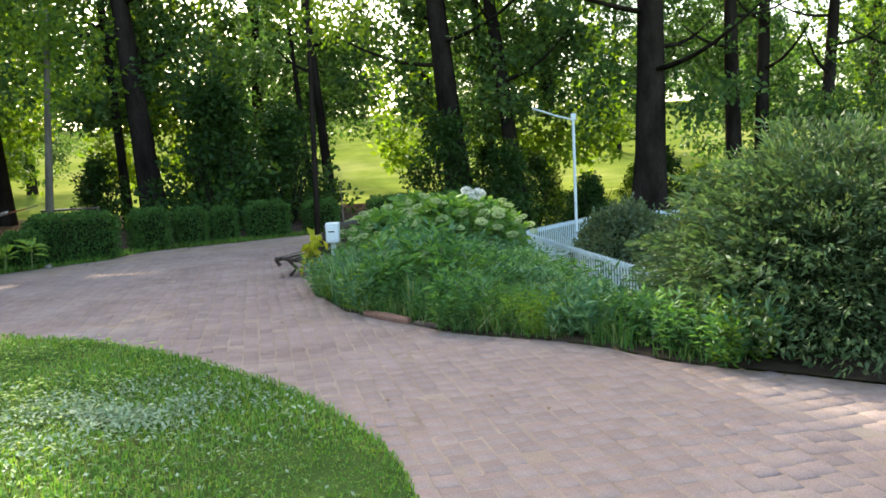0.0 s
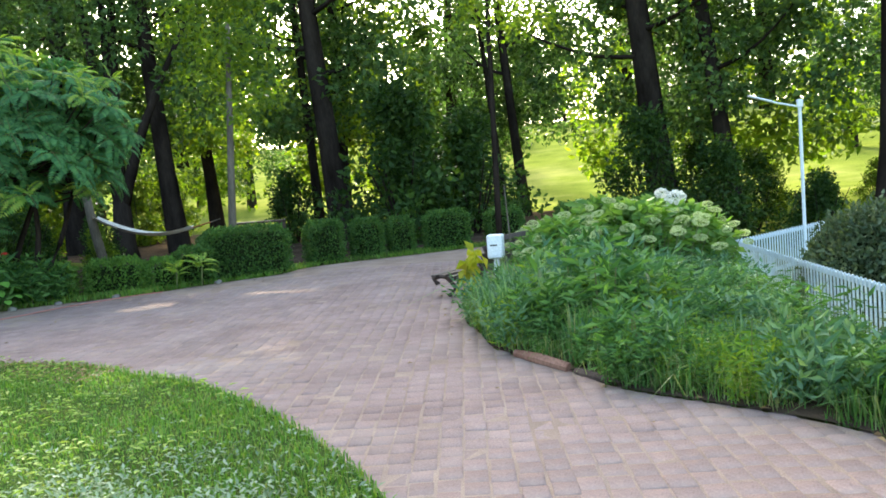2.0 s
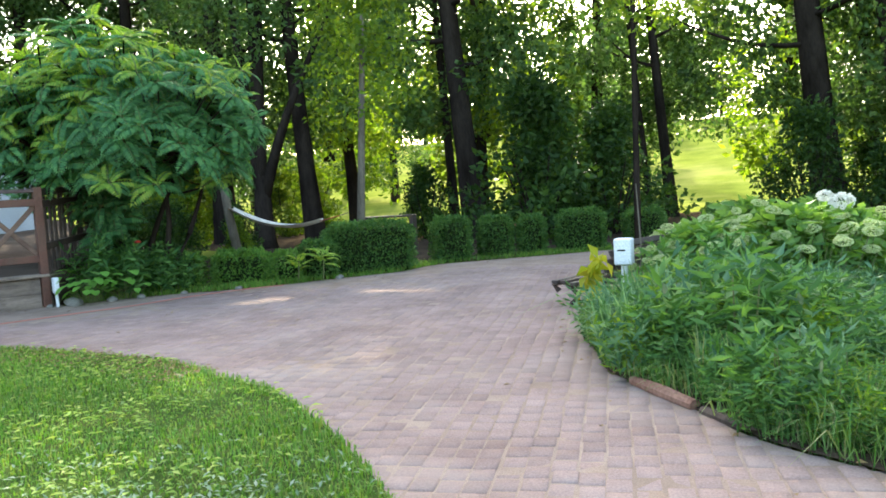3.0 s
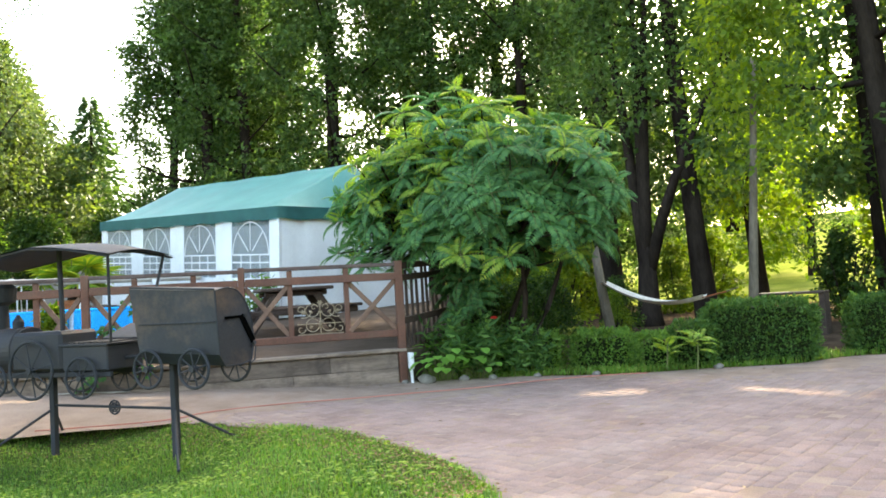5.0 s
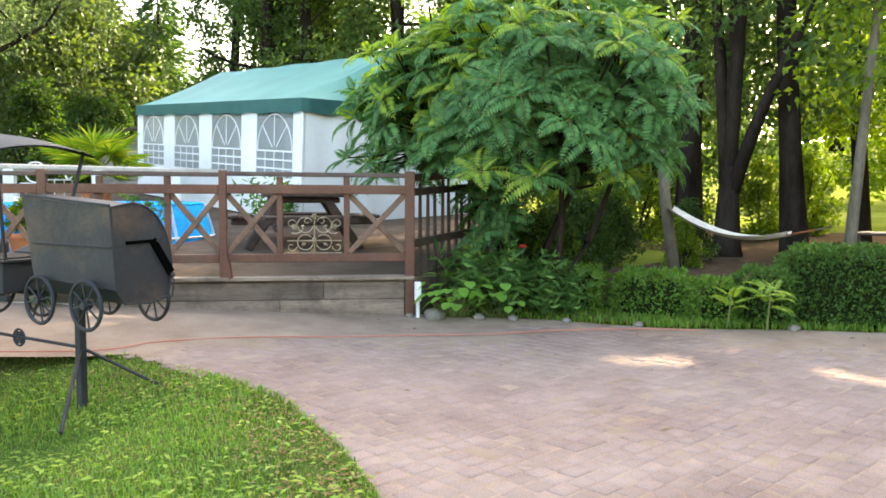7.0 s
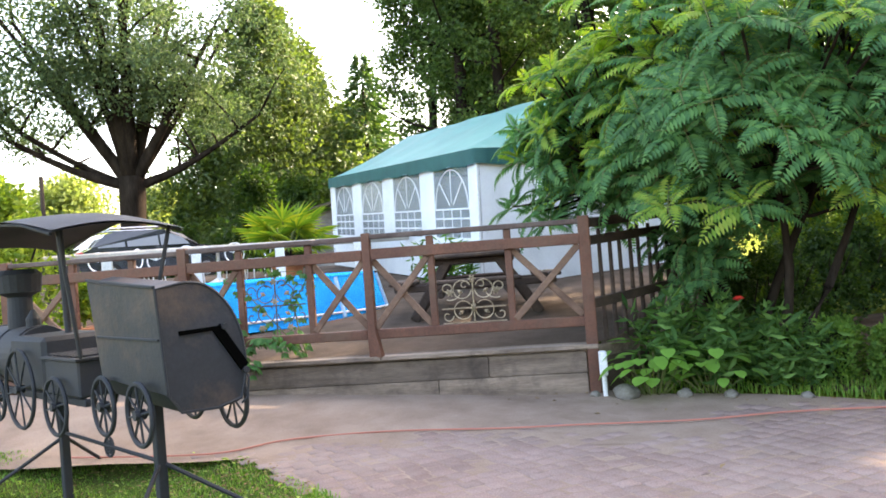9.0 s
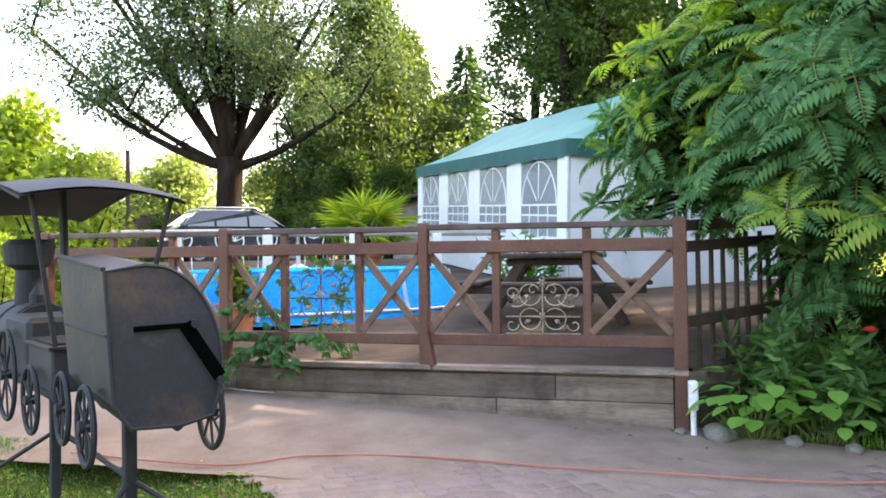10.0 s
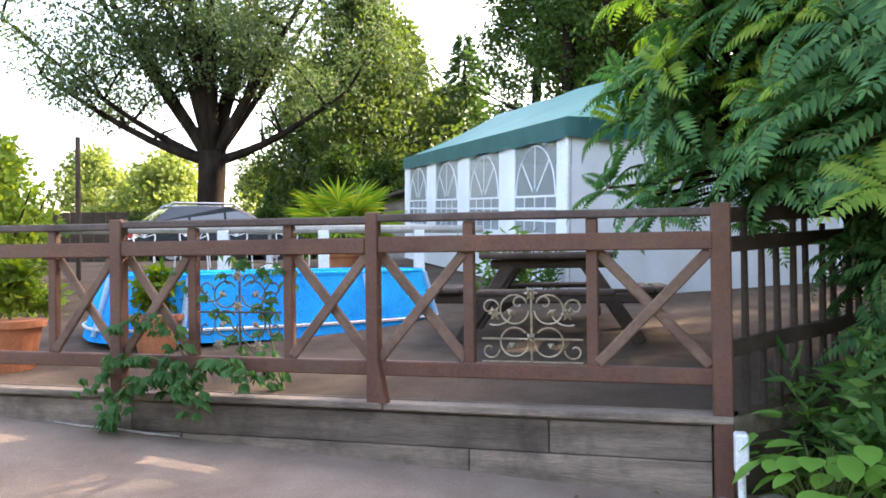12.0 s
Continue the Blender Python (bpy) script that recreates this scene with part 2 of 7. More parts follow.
def tube(bm, pts, radii, sides=8, caps=True):
    """A round, tapered tube along points."""
    pts = [Vector(p) for p in pts]
    if isinstance(radii, (int, float)):
        radii = [radii] * len(pts)
    radii = [float(r) for r in radii]
    rings, ref = [], Vector((0.13, 0.31, 0.94))
    for i, p in enumerate(pts):
        d = (pts[min(i + 1, len(pts) - 1)] - pts[max(i - 1, 0)]).normalized()
        if abs(d.dot(ref)) > 0.97:
            ref = Vector((0.9, 0.3, 0.1))
        s = d.cross(ref).normalized()
        t = d.cross(s)
        ref = ref if i else ref
        rings.append([bm.verts.new(p + radii[i] * (math.cos(k * math.tau / sides) * s + math.sin(k * math.tau / sides) * t)) for k in range(sides)])
    for a, b in zip(rings, rings[1:]):
        for k in range(sides):
            bm.faces.new((a[k], a[(k + 1) % sides], b[(k + 1) % sides], b[k]))
    if caps:
        bm.faces.new(rings[0][::-1])
        bm.faces.new(rings[-1])
    return rings


def ring(bm, centre, axis_m, radius, r, n=24, sides=6, a0=0.0, a1=math.tau):
    """A hoop, or an arc of one, in the local xz plane of axis_m."""
    full = abs(a1 - a0 - math.tau) < 1e-6
    rows = []
    steps = n if full else n + 1
    for i in range(steps):
        a = a0 + (a1 - a0) * i / n
        c = Vector((math.cos(a), 0, math.sin(a)))
        row = []
        for k in range(sides):
            b = k * math.tau / sides
            row.append(bm.verts.new(Vector(centre) + axis_m @ (c * (radius + r * math.cos(b)) + Vector((0, r * math.sin(b), 0)))))
        rows.append(row)
    for i in range(n):
        p, q = rows[i], rows[(i + 1) % steps]
        for k in range(sides):
            bm.faces.new((p[k], p[(k + 1) % sides], q[(k + 1) % sides], q[k]))


def extrude_profile(bm, profile, x0, x1, m=None):
    """A closed profile in y, z pulled along x."""
    a = [bm.verts.new((x0, y, z)) for y, z in profile]
    b = [bm.verts.new((x1, y, z)) for y, z in profile]
    n = len(profile)
    for i in range(n):
        bm.faces.new((a[i], a[(i + 1) % n], b[(i + 1) % n], b[i]))
    bm.faces.new(a[::-1])
    bm.faces.new(b)
    bmesh.ops.recalc_face_normals(bm, faces=bm.faces)
    if m is not None:
        bmesh.ops.transform(bm, matrix=m, verts=a + b)


def inside(poly, xs, ys):
    """Which of the places lie inside the outline."""
    poly = np.asarray(poly)
    res = np.zeros(len(xs), dtype=bool)
    for (x0, y0), (x1, y1) in zip(poly, np.roll(poly, -1, axis=0)):
        c = ((y0 > ys) != (y1 > ys)) & (xs < (x1 - x0) * (ys - y0) / (y1 - y0 + 1e-12) + x0)
        res ^= c
    return res


def spline(points, n, closed=False):
    """A smooth line through points."""
    p = [np.array(q, dtype=float) for q in points]
    out, k = [], len(p)
    for i in range(k if closed else k - 1):
        a, b, c, d = (p[(i - 1) % k], p[i], p[(i + 1) % k], p[(i + 2) % k]) if closed else (p[max(i - 1, 0)], p[i], p[i + 1], p[min(i + 2, k - 1)])
        for j in range(n):
            t = j / n
            out.append(0.5 * (2 * b + (c - a) * t + (2 * a - 5 * b + 4 * c - d) * t * t + (3 * b - a - 3 * c + d) * t ** 3))
    if not closed:
        out.append(p[-1])
    return np.array(out)


rng = np.random.default_rng(7)


def unit(v):
    return v / np.maximum(np.linalg.norm(v, axis=1, keepdims=True), 1e-9)


def leaves(pos, way, length, width, fold=0.25, normal=None):
    """Corners and faces of pointed leaves: each a folded diamond of two triangles' worth."""
    n = len(pos)
    way = unit(way)
    ref = rng.normal(size=(n, 3)) if normal is None else normal + 0.35 * rng.normal(size=(n, 3))
    side = unit(np.cross(way, ref))
    up = np.cross(side, way)
    length, width = np.broadcast_to(length, n)[:, None], np.broadcast_to(width, n)[:, None]
    mid = pos + way * length * 0.45
    v = np.stack([pos, mid + side * width / 2 + up * width * fold, pos + way * length - up * length * 0.12, mid - side * width / 2 + up * width * fold], axis=1).reshape(-1, 3)
    f = np.arange(4 * n, dtype=np.int32).reshape(n, 4)
    f = np.concatenate([f[:, [0, 1, 2]], f[:, [0, 2, 3]]])
    return v, f


def blades(pos, way, height, width):
    """Grass: bent blades of three triangles."""
    n = len(pos)
    lean = np.concatenate([way[:, :2], np.zeros((n, 1))], axis=1)
    side = unit(np.stack([-lean[:, 1], lean[:, 0], np.zeros(n)], axis=1)) * width[:, None] / 2
    up = np.array([[0, 0, 1.0]]) * height[:, None]
    mid = pos + up * 0.6 + lean * height[:, None] * 0.25
    tip = pos + up * (0.95 - 0.35 * np.linalg.norm(lean, axis=1)[:, None]) + lean * height[:, None] * 0.8
    v = np.stack([pos - side, pos + side, mid + side * 0.8, mid - side * 0.8, tip], axis=1).reshape(-1, 3)
    i = np.arange(n, dtype=np.int32)[:, None] * 5
    f = np.concatenate([i + [[0, 1, 2]], i + [[0, 2, 3]], i + [[3, 2, 4]]])
    return v, f


def cloud(centres, radii, per, spread=1.0, flat=0.75):
    """Places gathered in clumps, and the ways that point out of them."""
    c = np.repeat(np.asarray(centres), per, axis=0)
    r = np.repeat(np.asarray(radii), per)[:, None]
    d = unit(rng.normal(size=c.shape)) * rng.random((len(c), 1)) ** 0.5
    d[:, 2] *= flat
    return c + d * r * spread, d


# ---- the large structure ----
GRASS = spline([(0.0, 2.3), (-0.16, 3.23), (-0.31, 3.79), (-0.64, 4.42), (-1.22, 5.2), (-1.87, 5.87), (-2.5, 6.4), (-3.1, 6.83), (-3.7, 7.06), (-4.3, 7.35), (-5.2, 7.56), (-6.1, 7.63), (-7.0, 7.56), (-8.1, 7.2), (-9.0, 6.75), (-9.9, 5.4), (-10.2, 4), (-9.8, 1), (-8, -1.6), (-4, -2.6), (-1.2, -1.2), (-0.3, 0.6)], 6, True)
BED_EDGE = spline([(5.5, 3.2), (3.6, 3.8), (2.6, 4.4), (2.1, 4.77), (1.5, 5.2), (1.1, 5.75), (0.6, 6.12), (0.03, 6.5), (-0.42, 7.08), (-0.97, 7.7), (-1.2, 8.3), (-1.5, 9.0), (-1.55, 9.8), (-1.2, 11.0), (-0.9, 12.4), (-0.2, 14.2), (0.3, 15.7), (0.6, 17.2)], 5)
HEDGE_EDGE = spline([(-9.3, 10.35), (-8.5, 11.35), (-7.4, 12.15), (-6.7, 13.2), (-6.0, 14.1), (-5.75, 15.3), (-4.2, 16.6), (-3.0, 17.6), (-1.0, 18.6), (0.6, 19.2)], 5)
PAVED = np.concatenate([BED_EDGE[::-1], [(5.5, -7), (-16, -7), (-15.2, 4.0), (-12.0, 4.45), (-9.5, 10.2)], HEDGE_EDGE])


def ground_height(x, y):
    """The yard is level; a bank falls behind the flower bed, the meadow climbs behind the wood, the terrace side lies higher."""
    z = 0.0
    s = lambda a: max(0.0, min(1.0, a)) ** 2 * (3 - 2 * max(0.0, min(1.0, a)))
    z -= 1.05 * s((x - 0.9) / 1.6) * s((y - 7.6) / 2.2) * (1 - s((y - 26) / 8))
    z += 8.5 * s((y - 36) / 75) + 5.0 * s((y - 100) / 160)
    z += 1.05 * s((-x - 11.5) / 9) * (1 - s((y - 13) / 9))
    return z


def lawn_dip(x, y):
    """The lawn sinks to a shallow hollow where the iron grill stands."""
    d2 = ((x + 7.7) / 1.9) ** 2 + ((y - 5.7) / 1.12) ** 2
    return -0.25 * np.exp(-d2 ** 1.5)


def sheet(name, xs, ys, height, material, **tags):
    v = [(x, y, height(x, y)) for y in ys for x in xs]
    nx = len(xs)
    f = [(j * nx + i, j * nx + i + 1, (j + 1) * nx + i + 1, (j + 1) * nx + i) for j in range(len(ys) - 1) for i in range(nx - 1)]
    return put(name, from_arrays(name, v, f, material, True), kind="structure", **tags)


def fan(name, outline, z, material, **tags):
    bm = bmesh.new()
    f = bm.faces.new([bm.verts.new((x, y, z)) for x, y in outline])
    bmesh.ops.triangulate(bm, faces=[f])
    bmesh.ops.recalc_face_normals(bm, faces=bm.faces)
    if sum(p.normal.z for p in bm.faces) < 0:
        bmesh.ops.reverse_faces(bm, faces=bm.faces)
    return part(name, bm, material, kind="structure", **tags)


steps = lambda a, b, n: list(np.linspace(a, b, n))
sheet("ground", steps(-600, -60, 14) + steps(-50, -16, 18) + steps(-15, 12, 46) + steps(14, 60, 14) + steps(90, 600, 10),
      steps(-400, -20, 10) + steps(-10, 24, 52) + steps(26, 60, 18) + steps(65, 140, 26) + steps(170, 700, 10), lambda x, y: ground_height(x, y) - 0.03 - 0.34 * math.exp(-(((x + 5) / 6.3) ** 2 + ((y - 2.6) / 6.3) ** 2) ** 6), M_GROUND, label="rough meadow grass rising behind the wood", category="ground")
# the paving is open where the lawn lies
bm = bmesh.new()
for line in (PAVED, (GRASS - GRASS.mean(axis=0)) * 0.996 + GRASS.mean(axis=0)):
    vs = [bm.verts.new((x, y, 0.007)) for x, y in line]
    for q, r in zip(vs, vs[1:] + vs[:1]):
        bm.edges.new((q, r))
bmesh.ops.triangle_fill(bm, use_beauty=True, edges=bm.edges[:], normal=(0, 0, 1))
bmesh.ops.recalc_face_normals(bm, faces=bm.faces)
if sum(p.normal.z for p in bm.faces) < 0:
    bmesh.ops.reverse_faces(bm, faces=bm.faces)
part("pavement", bm, M_SAND, label="sandy bed of the paved yard", category="pavement", kind="structure")
# the lawn swells slightly above the paving
cx, cy = GRASS.mean(axis=0)
bm = bmesh.new()
rows = []
for k, (s, h) in enumerate([(1.0, 0.0), (0.995, 0.012)] + [(0.95 - 0.07 * i, 0.02) for i in range(13)]):
    rows.append([bm.verts.new((cx + (x - cx) * s, cy + (y - cy) * s, 0.005 + h + (lawn_dip(cx + (x - cx) * s, cy + (y - cy) * s) if k else 0.0))) for x, y in GRASS])
for a, b in zip(rows, rows[1:]):
    for i in range(len(a)):
        bm.faces.new((a[i], a[(i + 1) % len(a)], b[(i + 1) % len(a)], b[i]))
bm.faces.new(rows[-1])
bmesh.ops.recalc_face_normals(bm, faces=bm.faces)
part("lawn", bm, M_TURF, label="clipped lawn island in the paved yard", category="lawn", kind="structure", smooth=True)

# The wood's dark floor behind the hedge
WOODFLOOR = np.concatenate([HEDGE_EDGE + np.array([(-0.15, 0.2)]), [(3, 33), (-32, 33), (-26, 20), (-15, 14)]])
fan("wood_floor", WOODFLOOR, 0.012, M_SOIL, label="bare shaded soil under the trees", category="ground")
BEDSOIL = np.concatenate([BED_EDGE[4:], [(1.0, 12), (1.2, 8), (5.5, 6.2)]])
fan("bed_soil", BEDSOIL, 0.02, M_SOIL, label="dark soil of the flower bed", category="ground")

# ---- terrace ----
DECK = pose(-9.5, 10.2, 0, 0, 0, 66.95)   # x along the railing, y inwards
terrace_z = lambda y: 0.47 + 0.078 * min(max(y, 0.0), 11.7)
terrace_at = lambda x, y: terrace_z((x + 9.5) * -0.9201 + (y - 10.2) * 0.3916)
bm = bmesh.new()
prev = None
for y in (0.12, 0.5, 2, 3.4, 4.5, 6, 8.5, 12, 26):
    right = min(0.72 * y, 2.75)
    cur = [bm.verts.new((x, y, z)) for x, z in ((-7.5 - y * 1.2, -0.1), (-7.5 - y * 1.2, terrace_z(y)), (-4, terrace_z(y)), (right, terrace_z(y)), (right + 0.05, -0.1))]
    if prev:
        for i in range(4):
            bm.faces.new((prev[i], prev[i + 1], cur[i + 1], cur[i]))
    prev = cur
bmesh.ops.recalc_face_normals(bm, faces=bm.faces)
terrace = part("terrace_floor", bm, M_TERRACE, label="trodden brown earth of the raised terrace", category="floor", kind="structure")
terrace.matrix_basis = DECK

# the paving climbs towards the far end of the terrace, where a bank of soil begins
smooth = lambda a: max(0.0, min(1.0, a)) ** 2 * (3 - 2 * max(0.0, min(1.0, a)))
for name, u0, u1, mat, lab in (("pavement_ramp", -0.2, 6.2, M_SAND, "sandy paving that climbs along the terrace"), ("soil_bank", 6.2, 13.0, M_SOIL, "bank of dark soil at the end of the terrace")):
    us, ds = np.linspace(u0, u1, 33), np.linspace(-0.12, 2.0, 13)
    vs = []
    for u in us:
        for d in ds:
            top = 0.052 * max(0.0, u - 0.4) + (0.24 * smooth((u - 6.1) / 0.8))
            vs.append((-u, -d, 0.006 + top * (1 - smooth(d / 1.9)) + 0.006 * math.sin(u * 5 + d * 7)))
    fs = [(i * 13 + j, i * 13 + j + 1, i * 13 + j + 14, i * 13 + j + 13) for i in range(32) for j in range(12)]
    put(name, from_arrays(name, vs, fs, mat, True), None, lab, "ground", "structure", at=DECK)

fascia = thing("terrace_edge", DECK, "weathered plank edge that holds up the raised terrace", "retaining wall")
tagged(fascia, kind="structure")
for row, (z0, z1) in enumerate([(-0.02, 0.20), (0.205, 0.405)]):
    cuts = [-6.1, -3.55 - 0.4 * row, -1.5 + 0.5 * row, -0.06]
    for a, b in zip(cuts, cuts[1:]):
        bm = bmesh.new()
        box(bm, a + 0.003, b - 0.003, 0.0, 0.045, z0, z1, 0.006)
        part("plank", bm, M_PLANK, fascia)
for k in range(3):
    cuts = [-6.15, -3.9 + 0.7 * k, -2.05 + 0.3 * k, 0.06]
    for a, b in zip(cuts, cuts[1:]):
        bm = bmesh.new()
        box(bm, a + 0.004, b - 0.004, -0.05 + 0.14 * k, 0.085 + 0.14 * k, 0.43 + 0.004 * (k % 2), 0.475 + 0.004 * (k % 2), 0.008)
        part("plank", bm, M_PLANK, fascia)
bm = bmesh.new()
box(bm, -6.1, -0.06, 0.05, 0.12, -0.02, 0.43, 0)
part("backing", bm, M_PLANK, fascia)
bm = bmesh.new()
tube(bm, [(-4.6, -0.02, 0.24), (-4.35, -0.035, 0.222), (-4.1, -0.025, 0.216), (-3.8, -0.04, 0.196), (-3.55, -0.03, 0.186)], [0.003, 0.008, 0.005, 0.01, 0.004], 6)
part("edge_strip", bm, M_GREYWOOD, fascia, "pale bleached strip at the foot of the planks")
bm = bmesh.new()
beam(bm, (0.03, 0.06, 0.22), (2.1, 2.9, 0.22), 0.04, 0.46, 0.005)
part("side_plank", bm, M_PLANK, fascia)


M_TOPRAIL = surface("weathered_top_rail", (0.045, 0.03, 0.027), (0.12, 0.075, 0.062), 3, 45, 0.75, bump=0.4, stain=(0.14, 0.11, 0.095), stain_scale=2.0)


M_BRACE = surface("faded_brown_brace", (0.11, 0.06, 0.04), (0.23, 0.135, 0.09), 3, 40, 0.75, bump=0.4, stain=(0.09, 0.045, 0.03), stain_scale=2.5)


def railing():
    th = thing("railing", DECK, "red-brown stained wooden railing with crossed braces", "railing")
    def timber(name, a, b, w, h):
        bm = bmesh.new()
        beam(bm, a, b, w, h, 0.008)
        part(name, bm, {"top_rail": M_TOPRAIL, "brace": M_BRACE}.get(name, M_REDWOOD), th)
    for x, z0, z1, w in ((0.0, 0.0, 1.69, 0.11), (-2.12, 0.45, 1.69, 0.085), (-4.05, 0.45, 1.69, 0.095), (-6.05, 0.3, 1.69, 0.1)):
        timber("post", (x, 0.0 if x else 0.02, z0), (x, 0.0 if x else 0.02, z1), w, w)
    thin = (-0.73, -1.49, -2.73, -3.46, -4.63, -5.3)
    for x in thin:
        timber("upright", (x, 0.03, 0.68), (x, 0.03, 1.62), 0.06, 0.07)
    ends = (0.0, -2.12, -4.05, -6.05)
    for a, b in zip(ends, ends[1:]):
        timber("top_rail", (b + 0.03, 0.02, 1.64 + 0.012), (a - 0.03, 0.02, 1.64), 0.10, 0.05)
        timber("middle_rail", (b + 0.045, -0.01, 1.48), (a - 0.045, -0.01, 1.475), 0.055, 0.105)
        timber("bottom_rail", (b + 0.045, 0.02, 0.69), (a - 0.045, 0.02, 0.69), 0.06, 0.095)
    bays = [(-0.06, -0.70), (-1.52, -2.08), (-2.16, -2.70), (-3.49, -4.0), (-4.1, -4.6), (-5.33, -6.0)]
    for a, b in bays:
        timber("brace", (a, 0.005, 1.42), (b, 0.005, 0.75), 0.03, 0.065)
        timber("brace", (b, 0.045, 1.42), (a, 0.045, 0.75), 0.03, 0.065)
    # the foot of the second post splays outwards
    bm = bmesh.new()
    beam(bm, (-2.12, 0.0, 0.75), (-2.06, -0.02, 0.46), 0.06, 0.09)
    part("foot", bm, M_REDWOOD, th)
    return th


railing()


def side_railing():
    th = thing("side_railing", DECK, "dark wooden side railing with upright sticks", "railing")
    for z in (1.62, 1.45, 0.85):
        bm = bmesh.new()
        beam(bm, (0.04, 0.06, z), (1.9, 2.6, z + 0.15), 0.06, 0.09)
        part("rail", bm, M_DARKWOOD, th)
    for k in range(16):
        y = 0.2 + 0.15 * k
        bm = bmesh.new()
        tube(bm, [(0.72 * y, y + 0.03, 0.42), (0.72 * y + 0.02 * math.sin(k * 3), y + 0.05, 1.55 + 0.05 * y + 0.05 * math.sin(k * 5))], [0.028, 0.02], 6)
        part("stick", bm, M_DARKWOOD, th)
    return th


side_railing()


def scroll(bm, m, size, turn, sx=1, r=0.007):
    """A spiral of wrought iron."""
    pts = []
    for i in range(22):
        a = i / 21 * turn
        rad = size * (1 - 0.72 * i / 21)
        pts.append(m @ Vector((sx * (size - rad * math.cos(a)), 0, rad * math.sin(a))))
    tube(bm, pts, r, 5)


def rosette(th, c, s):
    """A boss with six petals of its own."""
    bm = bmesh.new()
    tube(bm, [Vector(c) + Vector((0, 0.01, 0)), Vector(c) + Vector((0, -0.025, 0))], [s * 0.35, s * 0.2], 8)
    boss = part("rosette", bm, M_ORNAMENT, th)
    for k in range(6):
        a = k * math.tau / 6
        tip = Vector(c) + Vector((math.cos(a) * s, -0.012, math.sin(a) * s))
        bm = bmesh.new()
        tube(bm, [Vector(c), (Vector(c) + tip) / 2 + Vector((0, -0.012, 0)), tip], [0.008, s * 0.28, 0.004], 5)
        part("petal", bm, M_ORNAMENT, boss)


def ornament(x, z, w, h, flat, metal):
    th = thing("railing_ornament", DECK @ pose(x, 0.02, z), "wrought iron panel of scrolls and flower rosettes in the railing", "ornament", "railing ornaments")
    def iron(name, draw):
        bm = bmesh.new()
        draw(bm)
        part(name, bm, M_ORNAMENT if name == "leaf" else metal, th)
    iron("upright_bar", lambda bm: tube(bm, [(0, 0, -h / 2), (0, 0, h / 2)], 0.008, 6))
    for zz in ((-0.14, -0.46) if flat else (-0.04,)):
        iron("cross_bar", lambda bm: tube(bm, [(-w * 0.5, 0, zz * h), (w * 0.5, 0, zz * h)], 0.007, 6))
    one = Matrix.Identity(3)
    for sx in (-1, 1):
        for sz in (-1, 1):
            c = (sx * 0.105, 0, sz * 0.1 + (0.02 if flat else 0.0))
            iron("scroll_ring", lambda bm: ring(bm, c, one, 0.088, 0.006, 24, 5, radians(40 if sx < 0 else 185), radians(355 if sx < 0 else 500)))
            iron("scroll", lambda bm: scroll(bm, Matrix.Translation((sx * 0.2, 0, sz * 0.13)) @ Matrix.Diagonal((1, 1, sz, 1)), 0.06, 5.4, sx, 0.006))
            iron("leaf", lambda bm: tube(bm, [(sx * 0.1, -0.008, sz * 0.09), (sx * 0.125, -0.014, sz * 0.1), (sx * 0.15, -0.006, sz * 0.12)], [0.006, 0.022, 0.004], 6))
        iron("scroll", lambda bm: scroll(bm, Matrix.Translation((sx * 0.03, 0, h * 0.36)), 0.05, 5.6, sx, 0.006))
        iron("arc", lambda bm: ring(bm, (sx * w * 0.36, 0, h * 0.3), one, 0.11, 0.006, 16, 5, radians(200 if sx > 0 else 250), radians(290 if sx > 0 else 340)))
    spots = [(0, -h * 0.14), (-w * 0.36, h * 0.22), (w * 0.36, h * 0.22), (0, h * 0.5)] if flat else [(0, 0.02), (-w * 0.24, -h * 0.45), (w * 0.24, -h * 0.45), (0.0, h * 0.42)]
    for px, pz in spots:
        rosette(th, (px, -0.01, pz), 0.042)
    return th


ornament(-1.1, 0.95, 0.62, 0.44, True, M_ORNAMENT)
ornament(-3.1, 1.06, 0.62, 0.54, False, surface("wrought_iron_dark", (0.05, 0.045, 0.04), (0.13, 0.11, 0.09), 12, 60, 0.5, metal=0.4, bump=0.1))


